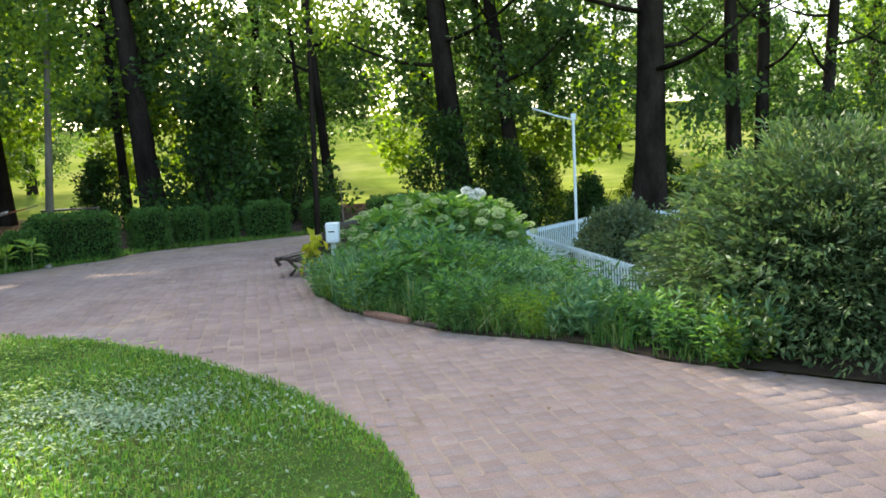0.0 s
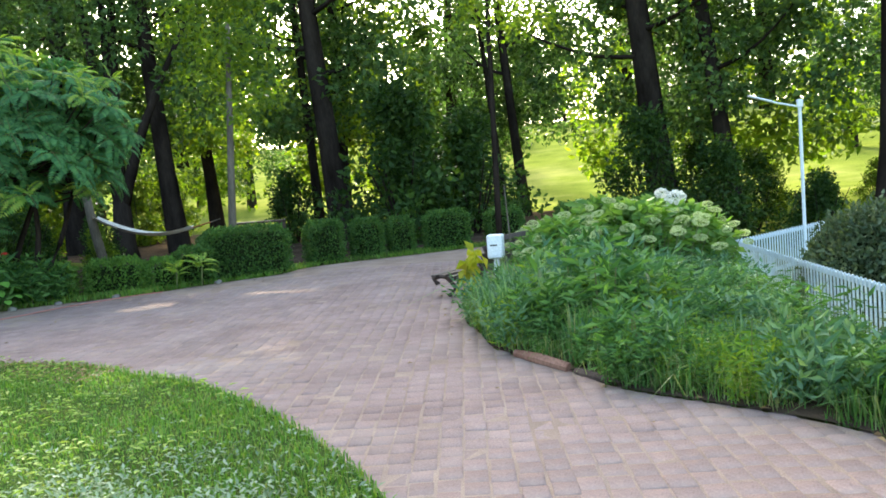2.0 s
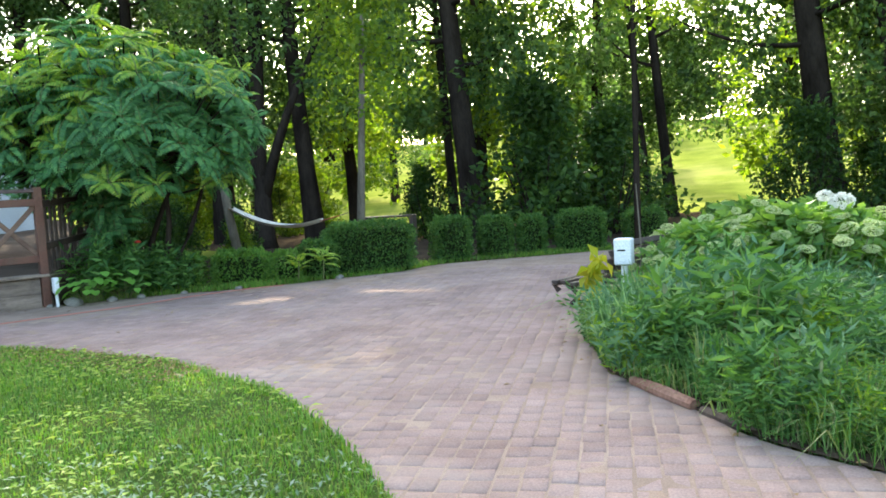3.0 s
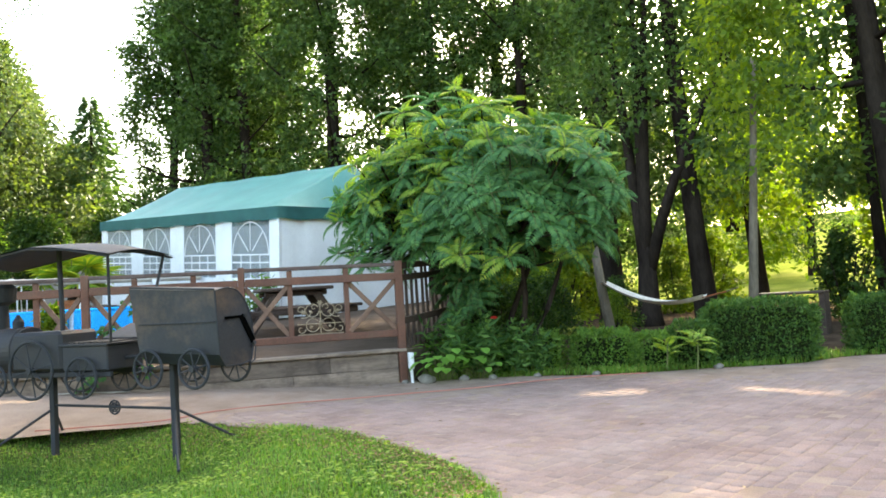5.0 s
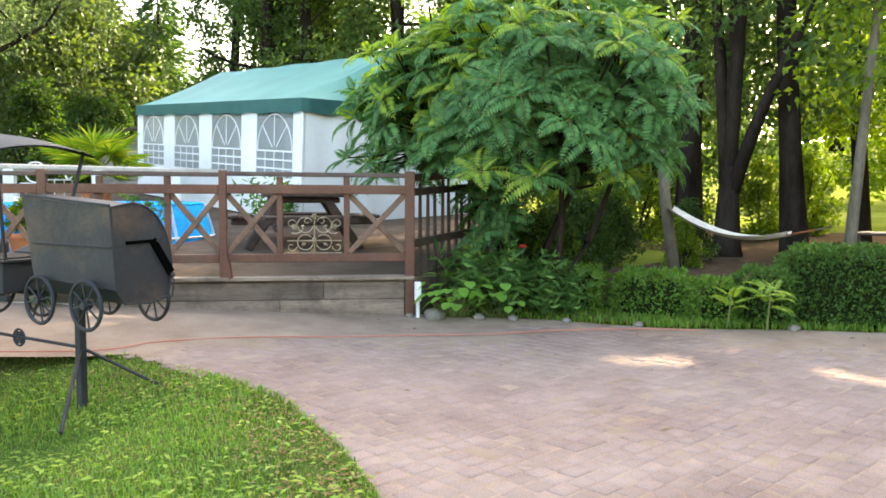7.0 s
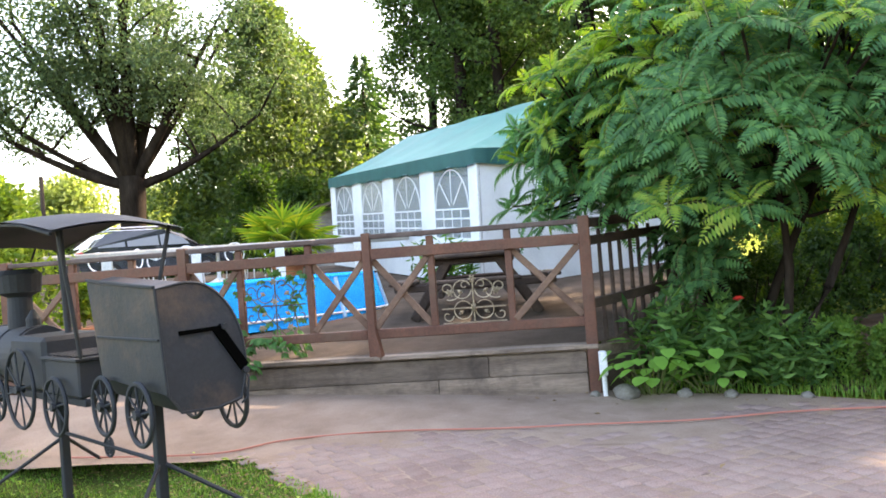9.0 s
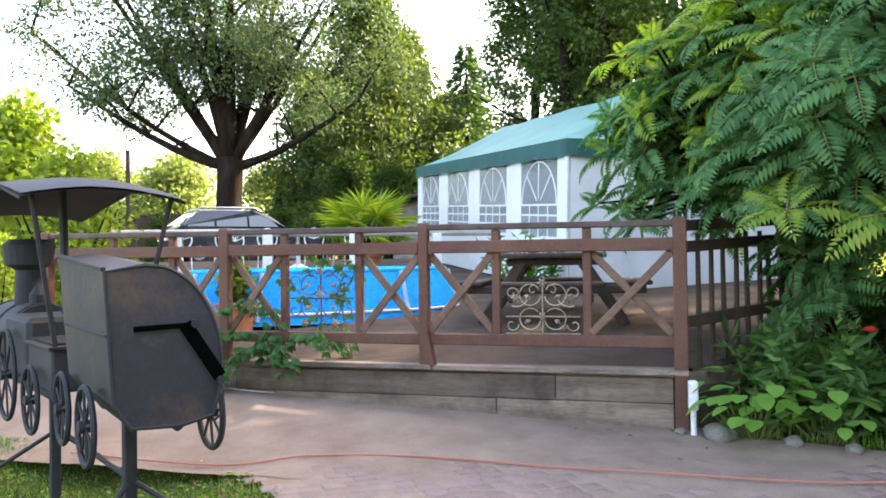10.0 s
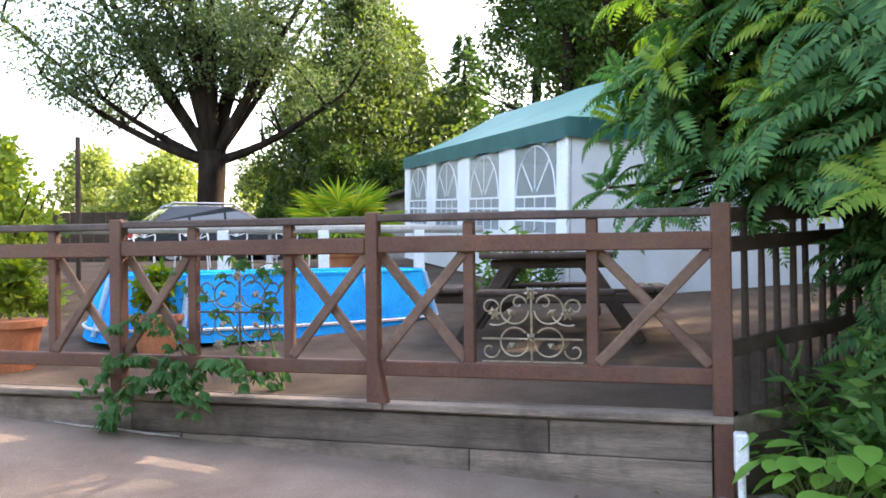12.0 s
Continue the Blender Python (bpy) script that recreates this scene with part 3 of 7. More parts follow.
# ---- tent ----
def tent():
    a, b = Vector((-14.52, 10.74, 0)), Vector((-22.6, 9.42, 0))
    ang = math.degrees(math.atan2(a.y - b.y, a.x - b.x))
    L, W = (a - b).length, 4.0
    th = thing("party_tent", pose(b.x, b.y, 1.4, 0, 3.6, ang), "party tent with green canvas roof and white window walls", "tent")
    H = 2.12
    # window wall along x at y = 0, openings cut by building piers and bands
    bay = L / 4
    for k in range(4):
        x0 = k * bay
        w0, w1, zb, zt = x0 + 0.28, x0 + bay - 0.36, 0.76, 1.94
        bm = bmesh.new()
        box(bm, x0, w0, -0.012, 0.012, 0, H, 0)
        box(bm, w1, x0 + bay, -0.012, 0.012, 0, H, 0)
        box(bm, w0, w1, -0.012, 0.012, 0, zb, 0)
        box(bm, w0, w1, -0.012, 0.012, zt, H, 0)
        part("wall_panel", bm, M_SHEET, th)
        bm = bmesh.new()
        box(bm, w0, w1, 0.0, 0.004, zb, zt, 0)
        pane = part("window_pane", bm, M_TENTPANE, th, "clear window foil with white glazing pattern")
        pane.visible_shadow = False
        bm = bmesh.new()
        cxw, rad = (w0 + w1) / 2, (w1 - w0) / 2 - 0.04
        zs = zt - 0.04 - rad
        for i in range(1, 4):
            zz = zb + (zs - zb) * i / 3
            box(bm, w0 + 0.03, w1 - 0.03, -0.006, -0.001, zz - 0.014, zz + 0.014, 0)
        for i in range(1, 4):
            xx = w0 + (w1 - w0) * i / 4
            box(bm, xx - 0.014, xx + 0.014, -0.0062, -0.0012, zb, zs, 0)
        ring(bm, (cxw, -0.004, zs), Matrix.Identity(3), rad, 0.012, 20, 4, 0, math.pi)
        for ga in (45, 90, 135):
            c, s = math.cos(radians(ga)), math.sin(radians(ga))
            beam(bm, (cxw + 0.1 * c, -0.004, zs + 0.1 * s), (cxw + rad * c, -0.004, zs + rad * s), 0.006, 0.024, 0)
        part("glazing_grid", bm, M_SHEET, th)
    for name, x0, x1, y0, y1 in (("end_wall", L - 0.012, L + 0.012, 0.02, W), ("end_wall", -0.012, 0.012, 0.02, W), ("back_wall", 0.02, L - 0.02, W, W + 0.02)):
        n = 26
        vs, fs = [], []
        long_x = name == "back_wall"
        for i in range(n + 1):
            q = i / n
            wob = 0.02 * math.sin(q * 41) + 0.012 * math.sin(q * 90 + 1)
            p = (x0 + (x1 - x0) * q, y0 + wob) if long_x else (x0 + wob, y0 + (y1 - y0) * q)
            vs += [(p[0], p[1], 0.0), (p[0], p[1], H)]
        for i in range(n):
            fs.append((2 * i, 2 * i + 2, 2 * i + 3, 2 * i + 1))
        put(name, from_arrays(name, vs, fs, M_SHEET, True), th)
    for x in (0.02, L - 0.02):
        for y in (-0.02, W):
            bm = bmesh.new()
            tube(bm, [(x, y, 0), (x, y, H)], 0.03, 8)
            part("pole", bm, M_WHITE, th)
    # roof with a slight sag, and its valance
    ridge, over = 1.0, 0.06
    nx, ny = 24, 16
    vs, fs = [], []
    for i in range(nx + 1):
        for j in range(ny + 1):
            x, q = -over + (L + 2 * over) * i / nx, j / ny
            hip = min(1.0, 0.02 + (x + over) / 0.25, 0.02 + (L + over - x) / 0.25)
            y = -over + (W + 2 * over) * q
            rise = min(q, 1 - q) * 2
            z = H + 0.03 + ridge * min(rise, hip * 1.0) - 0.05 * math.sin(math.pi * rise) + 0.012 * math.sin(x * 3.4)
            vs.append((x, y, z))
    for i in range(nx):
        for j in range(ny):
            o = i * (ny + 1) + j
            fs.append((o, o + ny + 1, o + ny + 2, o + 1))
    put("roof", from_arrays("roof", vs, fs, M_CANVAS, True), th)
    vs, fs, edge = [], [], []
    for i in range(41):
        edge.append((-over + (L + 2 * over) * i / 40, -over - 0.012))
    for i in range(1, 21):
        edge.append((L + over + 0.012, -over + (W + 2 * over) * i / 20))
    for i in range(1, 41):
        edge.append((L + over - (L + 2 * over) * i / 40, W + over))
    for i in range(1, 21):
        edge.append((-over - 0.012, W + over - (W + 2 * over) * i / 20))
    for i, (x, y) in enumerate(edge):
        vs += [(x, y, H + 0.05), (x, y, H - 0.2 + 0.018 * math.sin(i * 1.3))]
    for i in range(len(edge) - 1):
        fs.append((2 * i, 2 * i + 1, 2 * i + 3, 2 * i + 2))
    put("valance", from_arrays("valance", vs, fs, M_VALANCE), th, "green valance in a shaded tone with a scalloped lower hem")
    return th


# roof canvas darkened: the valance's turn away from the light is in its colour
M_VALANCE = surface("shaded_green_valance", (0.004, 0.07, 0.066), (0.01, 0.105, 0.095), 2.5, 200, 0.7, bump=0.08)
M_TENTPANE = bare("window_foil", (0.8, 0.84, 0.86), 0.1, 0.0, transmission_weight=0.82, ior=1.08)
tent()


# ---- pool ----
def pool():
    th = thing("pool", pose(-14.1, 7.25, 0.74, 0, 0, 112), "oval above-ground pool with bright blue foil wall", "pool")
    A, B, H = 1.7, 1.1, 0.5
    line = []
    for i in range(72):
        a = i / 72 * math.tau
        c, s = math.cos(a), math.sin(a)
        line.append((A * math.copysign(abs(c) ** 0.7, c), B * math.copysign(abs(s) ** 0.7, s)))
    def wall(name, mat, scale, z0, z1, flare=0.0, label=""):
        vs, fs = [], []
        for x, y in line:
            vs += [(x * (scale + flare), y * (scale + flare), z0), (x * scale, y * scale, z1)]
        n = len(line)
        for i in range(n):
            j = (i + 1) % n
            fs.append((2 * i, 2 * j, 2 * j + 1, 2 * i + 1))
        put(name, from_arrays(name, vs, fs, mat, True), th, label)
    wall("outer_wall", M_POOL, 1.0, -0.1, H, 0.1)
    wall("liner", M_POOL, 0.97, -0.1, H)
    bm = bmesh.new()
    f = [bm.verts.new((x * 0.97, y * 0.97, H - 0.12)) for x, y in line]
    bm.faces.new(f)
    part("water", bm, M_WATER, th, "still blue pool water")
    bm = bmesh.new()
    tube(bm, [(x * 0.985, y * 0.985, H + 0.01) for x, y in line] + [(line[0][0] * 0.985, line[0][1] * 0.985, H + 0.01)], 0.03, 6, False)
    part("rim", bm, M_POOL, th, "blue rim tube")
    bm = bmesh.new()
    tube(bm, [(x * 1.095, y * 1.095, 0.02) for x, y in line] + [(line[0][0] * 1.095, line[0][1] * 1.095, 0.02)], 0.016, 5, False)
    part("base_strip", bm, M_WHITE, th, "white strip along the foot of the wall")
    for i in range(3, 72, 9):
        x, y = line[i]
        bm = bmesh.new()
        tube(bm, [(x * 1.1, y * 1.1, -0.05), (x * 1.01, y * 1.01, H)], 0.03, 8)
        part("support", bm, M_POOLRIM, th, "pale blue support post")
    return th


M_POOLRIM = surface("pale_blue_plastic", (0.3, 0.5, 0.68), (0.42, 0.6, 0.76), 5, 60, 0.5, bump=0.05)
pool()


# ---- picnic table with round stools on a beam ----
def picnic_table():
    th = thing("picnic_table", DECK @ pose(-1.35, 2.5, 0.66, 0, 0, 6), "dark square picnic table with attached bench boards", "table")
    def timber(name, a, b, w, h, bev=0.015):
        bm = bmesh.new()
        beam(bm, a, b, w, h, bev)
        part(name, bm, M_DARKWOOD, th)
    for k in range(6):
        timber("top_board", (-0.58, -0.5 + 0.2 * k, 0.74 + 0.004 * (k % 2)), (0.58, -0.5 + 0.2 * k, 0.74 + 0.004 * (k % 2)), 0.19, 0.055)
    for s in (-1, 1):
        for k in range(2):
            timber("bench_board", (-0.55, s * (0.82 + 0.16 * k), 0.44), (0.55, s * (0.82 + 0.16 * k), 0.44), 0.15, 0.05)
            timber("bench_board", (s * (0.82 + 0.16 * k), -0.55, 0.44), (s * (0.82 + 0.16 * k), 0.55, 0.44), 0.15, 0.05)
    for s in (-0.4, 0.4):
        timber("bench_bearer", (-1.0, s, 0.37), (1.0, s, 0.37), 0.07, 0.09)
        timber("bench_bearer", (s, -1.0, 0.30), (s, 1.0, 0.30), 0.07, 0.09)
        timber("top_bearer", (-0.5, s, 0.67), (0.5, s, 0.67), 0.07, 0.08)
    for sx in (-1, 1):
        for sy in (-1, 1):
            timber("leg", (sx * 0.78, sy * 0.4, -0.02), (sx * 0.32, sy * 0.4, 0.68), 0.08, 0.12)
    return th


picnic_table()


# ---- iron train grill on its stand ----
TRAIN = pose(-7.48, 6.575, 0, 0, 0, 19)   # x towards the rear of the coach


def wheel(th, x, y, z, radius, m):
    """A spoked iron wheel, placed in the frame m of its vehicle."""
    flat = Matrix.Identity(3)
    bm = bmesh.new()
    ring(bm, (0, 0, 0), flat, radius - 0.014, 0.014, 28, 6)
    rim = part("wheel", bm, M_IRON, th)
    rim.matrix_basis = m @ Matrix.Translation((x, y, z))
    for k in range(8):
        a = k * math.tau / 8 + 0.2
        bm = bmesh.new()
        tube(bm, [(0, 0, 0), Vector((math.cos(a), 0, math.sin(a))) * (radius - 0.015)], 0.007, 5)
        part("spoke", bm, M_IRON, rim)
    bm = bmesh.new()
    tube(bm, [(0, -0.03, 0), (0, 0.03, 0)], 0.028, 10)
    part("hub", bm, M_IRON, rim)


def train_grill():
    th = thing("train_grill", TRAIN, "black iron grill shaped like a steam engine with coach", "grill")
    coach = Matrix.Translation((0.05, 0.0, 0)) @ Matrix.Rotation(radians(9), 4, "Z") @ Matrix.Translation((-0.05, 0.02, 0))
    engine = Matrix.Translation((-0.2, -0.04, 0)) @ Matrix.Rotation(radians(12.6), 4, "Z")

    def solid(name, bm, m, label="", material=None, smooth=False):
        ob = part(name, bm, material or M_IRON, th, label, smooth)
        ob.matrix_basis = m
        return ob

    def rod(name, pts, r, m, sides=6):
        bm = bmesh.new()
        tube(bm, pts, r, sides)
        return solid(name, bm, m)

    # coach: a smoker with a rounded, hinged lid
    prof = [(-0.27, 0.80), (-0.30, 1.35), (-0.14, 1.375)]
    for i in range(15):
        a = radians(78 - 93 * i / 14)
        prof.append((-0.13 + 0.31 * math.cos(a), 0.935 + 0.44 * math.sin(a)))
    prof += [(0.14, 0.72), (0.0, 0.69), (-0.2, 0.70)]
    bm = bmesh.new()
    extrude_profile(bm, prof, -0.43, 0.57)
    for q in bm.verts:
        if q.co.x < 0:
            q.co.x += 0.13 * (1.375 - q.co.z)
            q.co.z += 0.10 * max(0.0, q.co.z - 0.75) + 0.03 * (q.co.z < 0.85)
    solid("coach_body", bm, coach, "black smoker barrel with brown rust patches", M_COACH)
    # no real cut: raised black strips paint the shade of the lid's gap
    bm = bmesh.new()
    beam(bm, (0.576, -0.19, 1.11), (0.576, 0.03, 1.115), 0.016, 0.022, 0)
    beam(bm, (0.577, 0.02, 1.12), (0.577, 0.17, 0.885), 0.016, 0.055, 0)
    solid("lid_gap", bm, coach, "black strip that stands for the shaded gap under the lid", M_GAP)
    # sheet edges: the lip along the roof, the seam and the rim of the rear plate
    bm = bmesh.new()
    beam(bm, (-0.41, -0.305, 1.425), (0.57, -0.305, 1.36), 0.02, 0.018, 0.003)
    solid("roof_lip", bm, coach)
    bm = bmesh.new()
    box(bm, -0.33, 0.55, -0.297, -0.285, 1.08, 1.092, 0.002)
    solid("side_seam", bm, coach)
    bm = bmesh.new()
    tube(bm, [(0.57, y, z) for y, z in prof + prof[:1]], 0.009, 5, False)
    solid("rear_rim", bm, coach)
    rod("lid_handle", [(0.25, 0.17, 0.9), (0.25, 0.27, 0.9), (-0.15, 0.27, 0.9), (-0.15, 0.17, 0.9)], 0.012, coach)
    rod("latch", [(0.58, 0.17, 0.86), (0.595, 0.18, 0.83), (0.585, 0.17, 0.72), (0.57, 0.14, 0.69)], 0.006, coach)
    for y, z in ((0.06, 1.12), (0.17, 0.87)):
        rod("hinge", [(0.57, y, z), (0.6, y, z)], 0.018, coach, 8)
    for x in (-0.2, 0.33):
        for y in (-0.33, 0.21):
            wheel(th, x, y, 0.69, 0.18, coach)
    # tender between coach and engine
    bm = bmesh.new()
    box(bm, -1.12, -0.56, -0.23, 0.23, 0.68, 0.92, 0.012)
    solid("tender", bm, engine)
    bm = bmesh.new()
    box(bm, -1.14, -0.54, -0.25, 0.25, 0.915, 0.935, 0.004)
    solid("tender_rim", bm, engine)
    for k in range(9):
        bm = bmesh.new()
        box(bm, -1.10 + 0.058 * k, -1.08 + 0.058 * k, -0.22, 0.22, 0.936, 0.95, 0.003)
        solid("grate_bar", bm, engine)
    bm = bmesh.new()
    box(bm, -1.05, -0.6, -0.012, 0.012, 0.0, 0.42, 0.004, Matrix.Translation((0, 0.2, 0.95)) @ Matrix.Rotation(radians(-72), 4, "X"))
    solid("fire_flap", bm, engine, "tilted iron flap over the fire tray")
    for y in (-0.28, 0.28):
        wheel(th, -0.84, y, 0.62, 0.2, engine)
    # cab and boiler
    bm = bmesh.new()
    box(bm, -1.78, -1.13, -0.235, 0.235, 0.68, 1.06, 0.03)
    solid("firebox", bm, engine)
    bm = bmesh.new()
    prof = [(0.225 * math.cos(i * math.tau / 32), 0.885 + 0.225 * math.sin(i * math.tau / 32)) for i in range(32)]
    extrude_profile(bm, prof, -2.66, -1.77)
    solid("boiler", bm, engine)
    for x in (-2.64, -2.2, -1.82):
        bm = bmesh.new()
        ring(bm, (x, 0, 0.885), Matrix.Rotation(math.pi / 2, 3, "Z"), 0.227, 0.009, 28, 5)
        solid("boiler_band", bm, engine)
    bm = bmesh.new()
    tube(bm, [(-2.68, 0, 0.885), (-2.66, 0, 0.885)], [0.05, 0.2], 20)
    solid("smokebox_door", bm, engine)
    rod("chimney", [(-2.22, 0, 1.06), (-2.22, 0, 1.34), (-2.22, 0, 1.35), (-2.22, 0, 1.38), (-2.22, 0, 1.52), (-2.22, 0, 1.56)], [0.1, 0.09, 0.1, 0.16, 0.175, 0.13], engine, 20)
    rod("dome", [(-1.95, 0, 1.08), (-1.95, 0, 1.17), (-1.95, 0, 1.24)], [0.055, 0.055, 0.012], engine, 12)
    for y in (-0.29, 0.29):
        wheel(th, -1.46, y, 0.70, 0.29, engine)
        wheel(th, -1.95, y, 0.60, 0.17, engine)
        wheel(th, -2.52, y, 0.60, 0.2, engine)
    for y in (-0.2, 0.16):
        bm = bmesh.new()
        box(bm, -2.66, -0.56, y, y + 0.04, 0.62, 0.67, 0.006)
        solid("frame_beam", bm, engine)
    rod("coupling", [(-0.56, 0, 0.78), (-0.2, 0.02, 0.8)], 0.018, engine)
    # canopy: a bowed sheet on posts
    vs, fs, n, m = [], [], 24, 10
    for k, lift in enumerate((0.0, 0.014)):
        for i in range(n + 1):
            for j in range(m + 1):
                q, y = i / n, -0.43 + 0.86 * j / m
                rise = 0.15 * min(q / 0.55, 1.0) ** 0.9 if q < 0.55 else 0.15 * math.cos((q - 0.55) / 0.45 * math.pi / 2 * 0.9)
                vs.append((-2.5 + 2.2 * q, y, 1.70 + rise + 0.05 * math.cos((j / m - 0.5) * math.pi) + 0.006 * math.sin(9 * q + 5 * y) + lift))
    off = (n + 1) * (m + 1)
    for i in range(n):
        for j in range(m):
            o = i * (m + 1) + j
            fs.append((o, o + 1, o + m + 2, o + m + 1))
            fs.append((off + o, off + o + m + 1, off + o + m + 2, off + o + 1))
    put("canopy", from_arrays("canopy", vs, fs, M_IRON, True), th, "bowed black sheet metal roof", at=engine)
    for y in (-0.42, 0.42):
        rod("canopy_rail", [(-2.46, y, 1.71), (-1.9, y, 1.78), (-1.29, y, 1.85), (-0.8, y, 1.81), (-0.33, y, 1.72)], 0.011, engine, 5)
    rod("canopy_post", [(-1.4, 0.05, 1.0), (-1.4, 0.03, 1.88)], 0.026, engine, 8)
    for y in (-0.26, 0.26):
        rod("canopy_post", [(-0.52, y * 0.85, 0.94), (-0.38, y * 1.4, 1.76)], 0.014, engine)
    # stand, whose feet rest in the hollow of the lawn
    for x, s, z in ((0.0, 1, -0.18), (-1.5, -1, -0.17)):
        bm = bmesh.new()
        box(bm, x - 0.03, x + 0.03, -0.03, 0.03, z - 0.03, 0.72, 0.006)
        solid("stand_leg", bm, engine)
        for y in (-0.52, 0.56):
            rod("stand_brace", [(x, 0, 0.3), (x + s * 0.46, y, z + 0.04)], 0.014, engine)
    rod("cross_bar", [(-1.5, 0, 0.33), (0.0, 0, 0.30)], 0.014, engine)
    bm = bmesh.new()
    for r in (0.065, 0.04):
        ring(bm, (-0.72, 0, 0.31), Matrix.Identity(3), r, 0.009, 16, 6)
    for k in range(6):
        a = k * math.tau / 6
        tube(bm, [(-0.72, 0, 0.31), (-0.72 + 0.065 * math.cos(a), 0, 0.31 + 0.065 * math.sin(a))], 0.008, 5)
    solid("bar_rosette", bm, engine)
    return th


M_GAP = bare("gap_shade_black", (0.002, 0.002, 0.002), 1.0, specular_ior_level=0.0)
train_grill()


# ---- trees ----
def limb_path(start, end, bend, n=6):
    a, b = np.array(start, float), np.array(end, float)
    side = np.array(bend, float)
    return [a + (b - a) * t + side * math.sin(math.pi * t) for t in np.linspace(0, 1, n)]


def make_crown(name, centres, radii, per, size, material, droop=0.3):
    p, d = cloud(centres, radii, per)
    way = d + 0.6 * rng.normal(size=d.shape) - np.array([[0, 0, droop]])
    v, f = leaves(p, way, size * (0.7 + 0.6 * rng.random(len(p))), size * 0.62 * (0.7 + 0.6 * rng.random(len(p))))
    return from_arrays(name, v, f, material)


def shell(n, rx, ry, z0, z1, taper=0.6, core=0.35):
    """Clump centres that fill a crown's outer part unevenly."""
    out = []
    while len(out) < n:
        q = rng.random()
        a, r = rng.random() * math.tau, (core + (1 - core) * rng.random() ** 0.6)
        prof = math.sin(math.pi * (0.12 + 0.88 * q) ** taper) ** 0.7
        lump = 0.75 + 0.4 * math.sin(3 * a + 5 * q) * math.sin(2 * a + 9 * q)
        out.append((rx * r * prof * lump * math.cos(a), ry * r * prof * lump * math.sin(a), z0 + (z1 - z0) * q))
    return np.array(out)


def trunk_mesh(name, height, r, lean=(0, 0), limbs=10, low=0.4, reach=2.2, material=None, fork=None):
    bm = bmesh.new()
    n = 9
    pts = [Vector((lean[0] * (t ** 1.2) + 0.10 * math.sin(3.1 * t + r * 9), lean[1] * t + 0.10 * math.sin(4.3 * t + 1), height * t)) for t in np.linspace(0, 1, n)]
    rad = [r * (1.25 if i == 0 else 1.0) * (1 - 0.82 * i / (n - 1)) + 0.012 for i in range(n)]
    tube(bm, [pts[0] - Vector((0, 0, 0.3))] + pts, [rad[0] * 1.25] + rad, 10)
    for k in range(limbs):
        t = low + (0.95 - low) * (k + random.random() * 0.6) / limbs
        i = min(int(t * (n - 1)), n - 2)
        p = pts[i].lerp(pts[i + 1], t * (n - 1) - i)
        a = k * 2.4 + random.random()
        q = reach * (1.15 - 0.6 * t) * (0.7 + 0.5 * random.random())
        e = p + Vector((math.cos(a) * q, math.sin(a) * q, q * (0.35 + 0.4 * random.random())))
        path = limb_path(p, e, (0, 0, -0.12 * q))
        rr = r * 0.34 * (1.1 - t)
        tube(bm, path, [rr * (1 - 0.85 * j / 5) + 0.006 for j in range(6)], 6)
    me = bpy.data.meshes.new(name)
    bm.to_mesh(me)
    bm.free()
    me.materials.append(material or M_BARK)
    for p in me.polygons:
        p.use_smooth = True
    return me


def open_front(c, up=10.0):
    """Leaves the lower trunk bare on the yard's side."""
    return c[~((c[:, 2] < up) & (np.abs(c[:, 0]) < 1.15) & (c[:, 1] < 0.6))]


ALDER_TRUNKS = [trunk_mesh("trunk", 19, 0.27, (0.5, 0.2), 16, 0.22, 2.6), trunk_mesh("trunk", 18, 0.23, (-0.6, 0.3), 14, 0.25, 2.3), trunk_mesh("trunk", 17, 0.2, (-0.8, -0.4), 12, 0.3, 2.0)]
ALDER_CROWNS = [make_crown("crown", c0 := open_front(shell(225, 3.5, 3.5, 2.7, 18.0)), np.full(len(c0), 0.7), 68, 0.2, L_WOOD),
                make_crown("crown", c1 := open_front(shell(205, 3.3, 3.3, 3.0, 17.5)), np.full(len(c1), 0.7), 66, 0.2, L_WOOD),
                make_crown("crown", shell(170, 2.9, 2.7, 3.0, 17.0), np.full(170, 0.75), 75, 0.2, L_LIGHT),
                make_crown("crown", shell(170, 3.6, 3.6, 1.2, 16.0), np.full(170, 0.8), 42, 0.29, L_LIGHT),
                make_crown("crown", shell(165, 3.7, 3.7, 1.4, 18.0), np.full(165, 0.78), 110, 0.21, L_WOOD),
                make_crown("crown", c2 := open_front(shell(120, 3.4, 3.4, 3.2, 17.5)), np.full(len(c2), 0.65), 62, 0.2, L_WOOD)]


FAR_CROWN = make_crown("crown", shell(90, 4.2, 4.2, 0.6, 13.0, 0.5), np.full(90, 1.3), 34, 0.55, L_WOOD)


def wood_tree(x, y, kind, scale=1.0, turn=0.0, thick=1.0, crown=None, tilt=0.0, label="tall tree with dark bark at the edge of the wood"):
    th = thing("tree", pose(x, y, ground_height(x, y), 0, 0, turn), label, "tree", "trees of the wood")
    t = put("trunk", ALDER_TRUNKS[kind], th)
    t.matrix_basis = Matrix.Rotation(-radians(turn), 4, "Z") @ Matrix.Rotation(radians(tilt), 4, "Y") @ Matrix.Rotation(radians(turn), 4, "Z") @ Matrix.Diagonal((thick, thick, scale, 1))
    c = put("crown", ALDER_CROWNS[kind if crown is None else crown], th)
    c.scale = (scale, scale, scale)
    c.rotation_euler = (0, 0, -radians(turn) + radians(turn % 40 - 20))
    return th


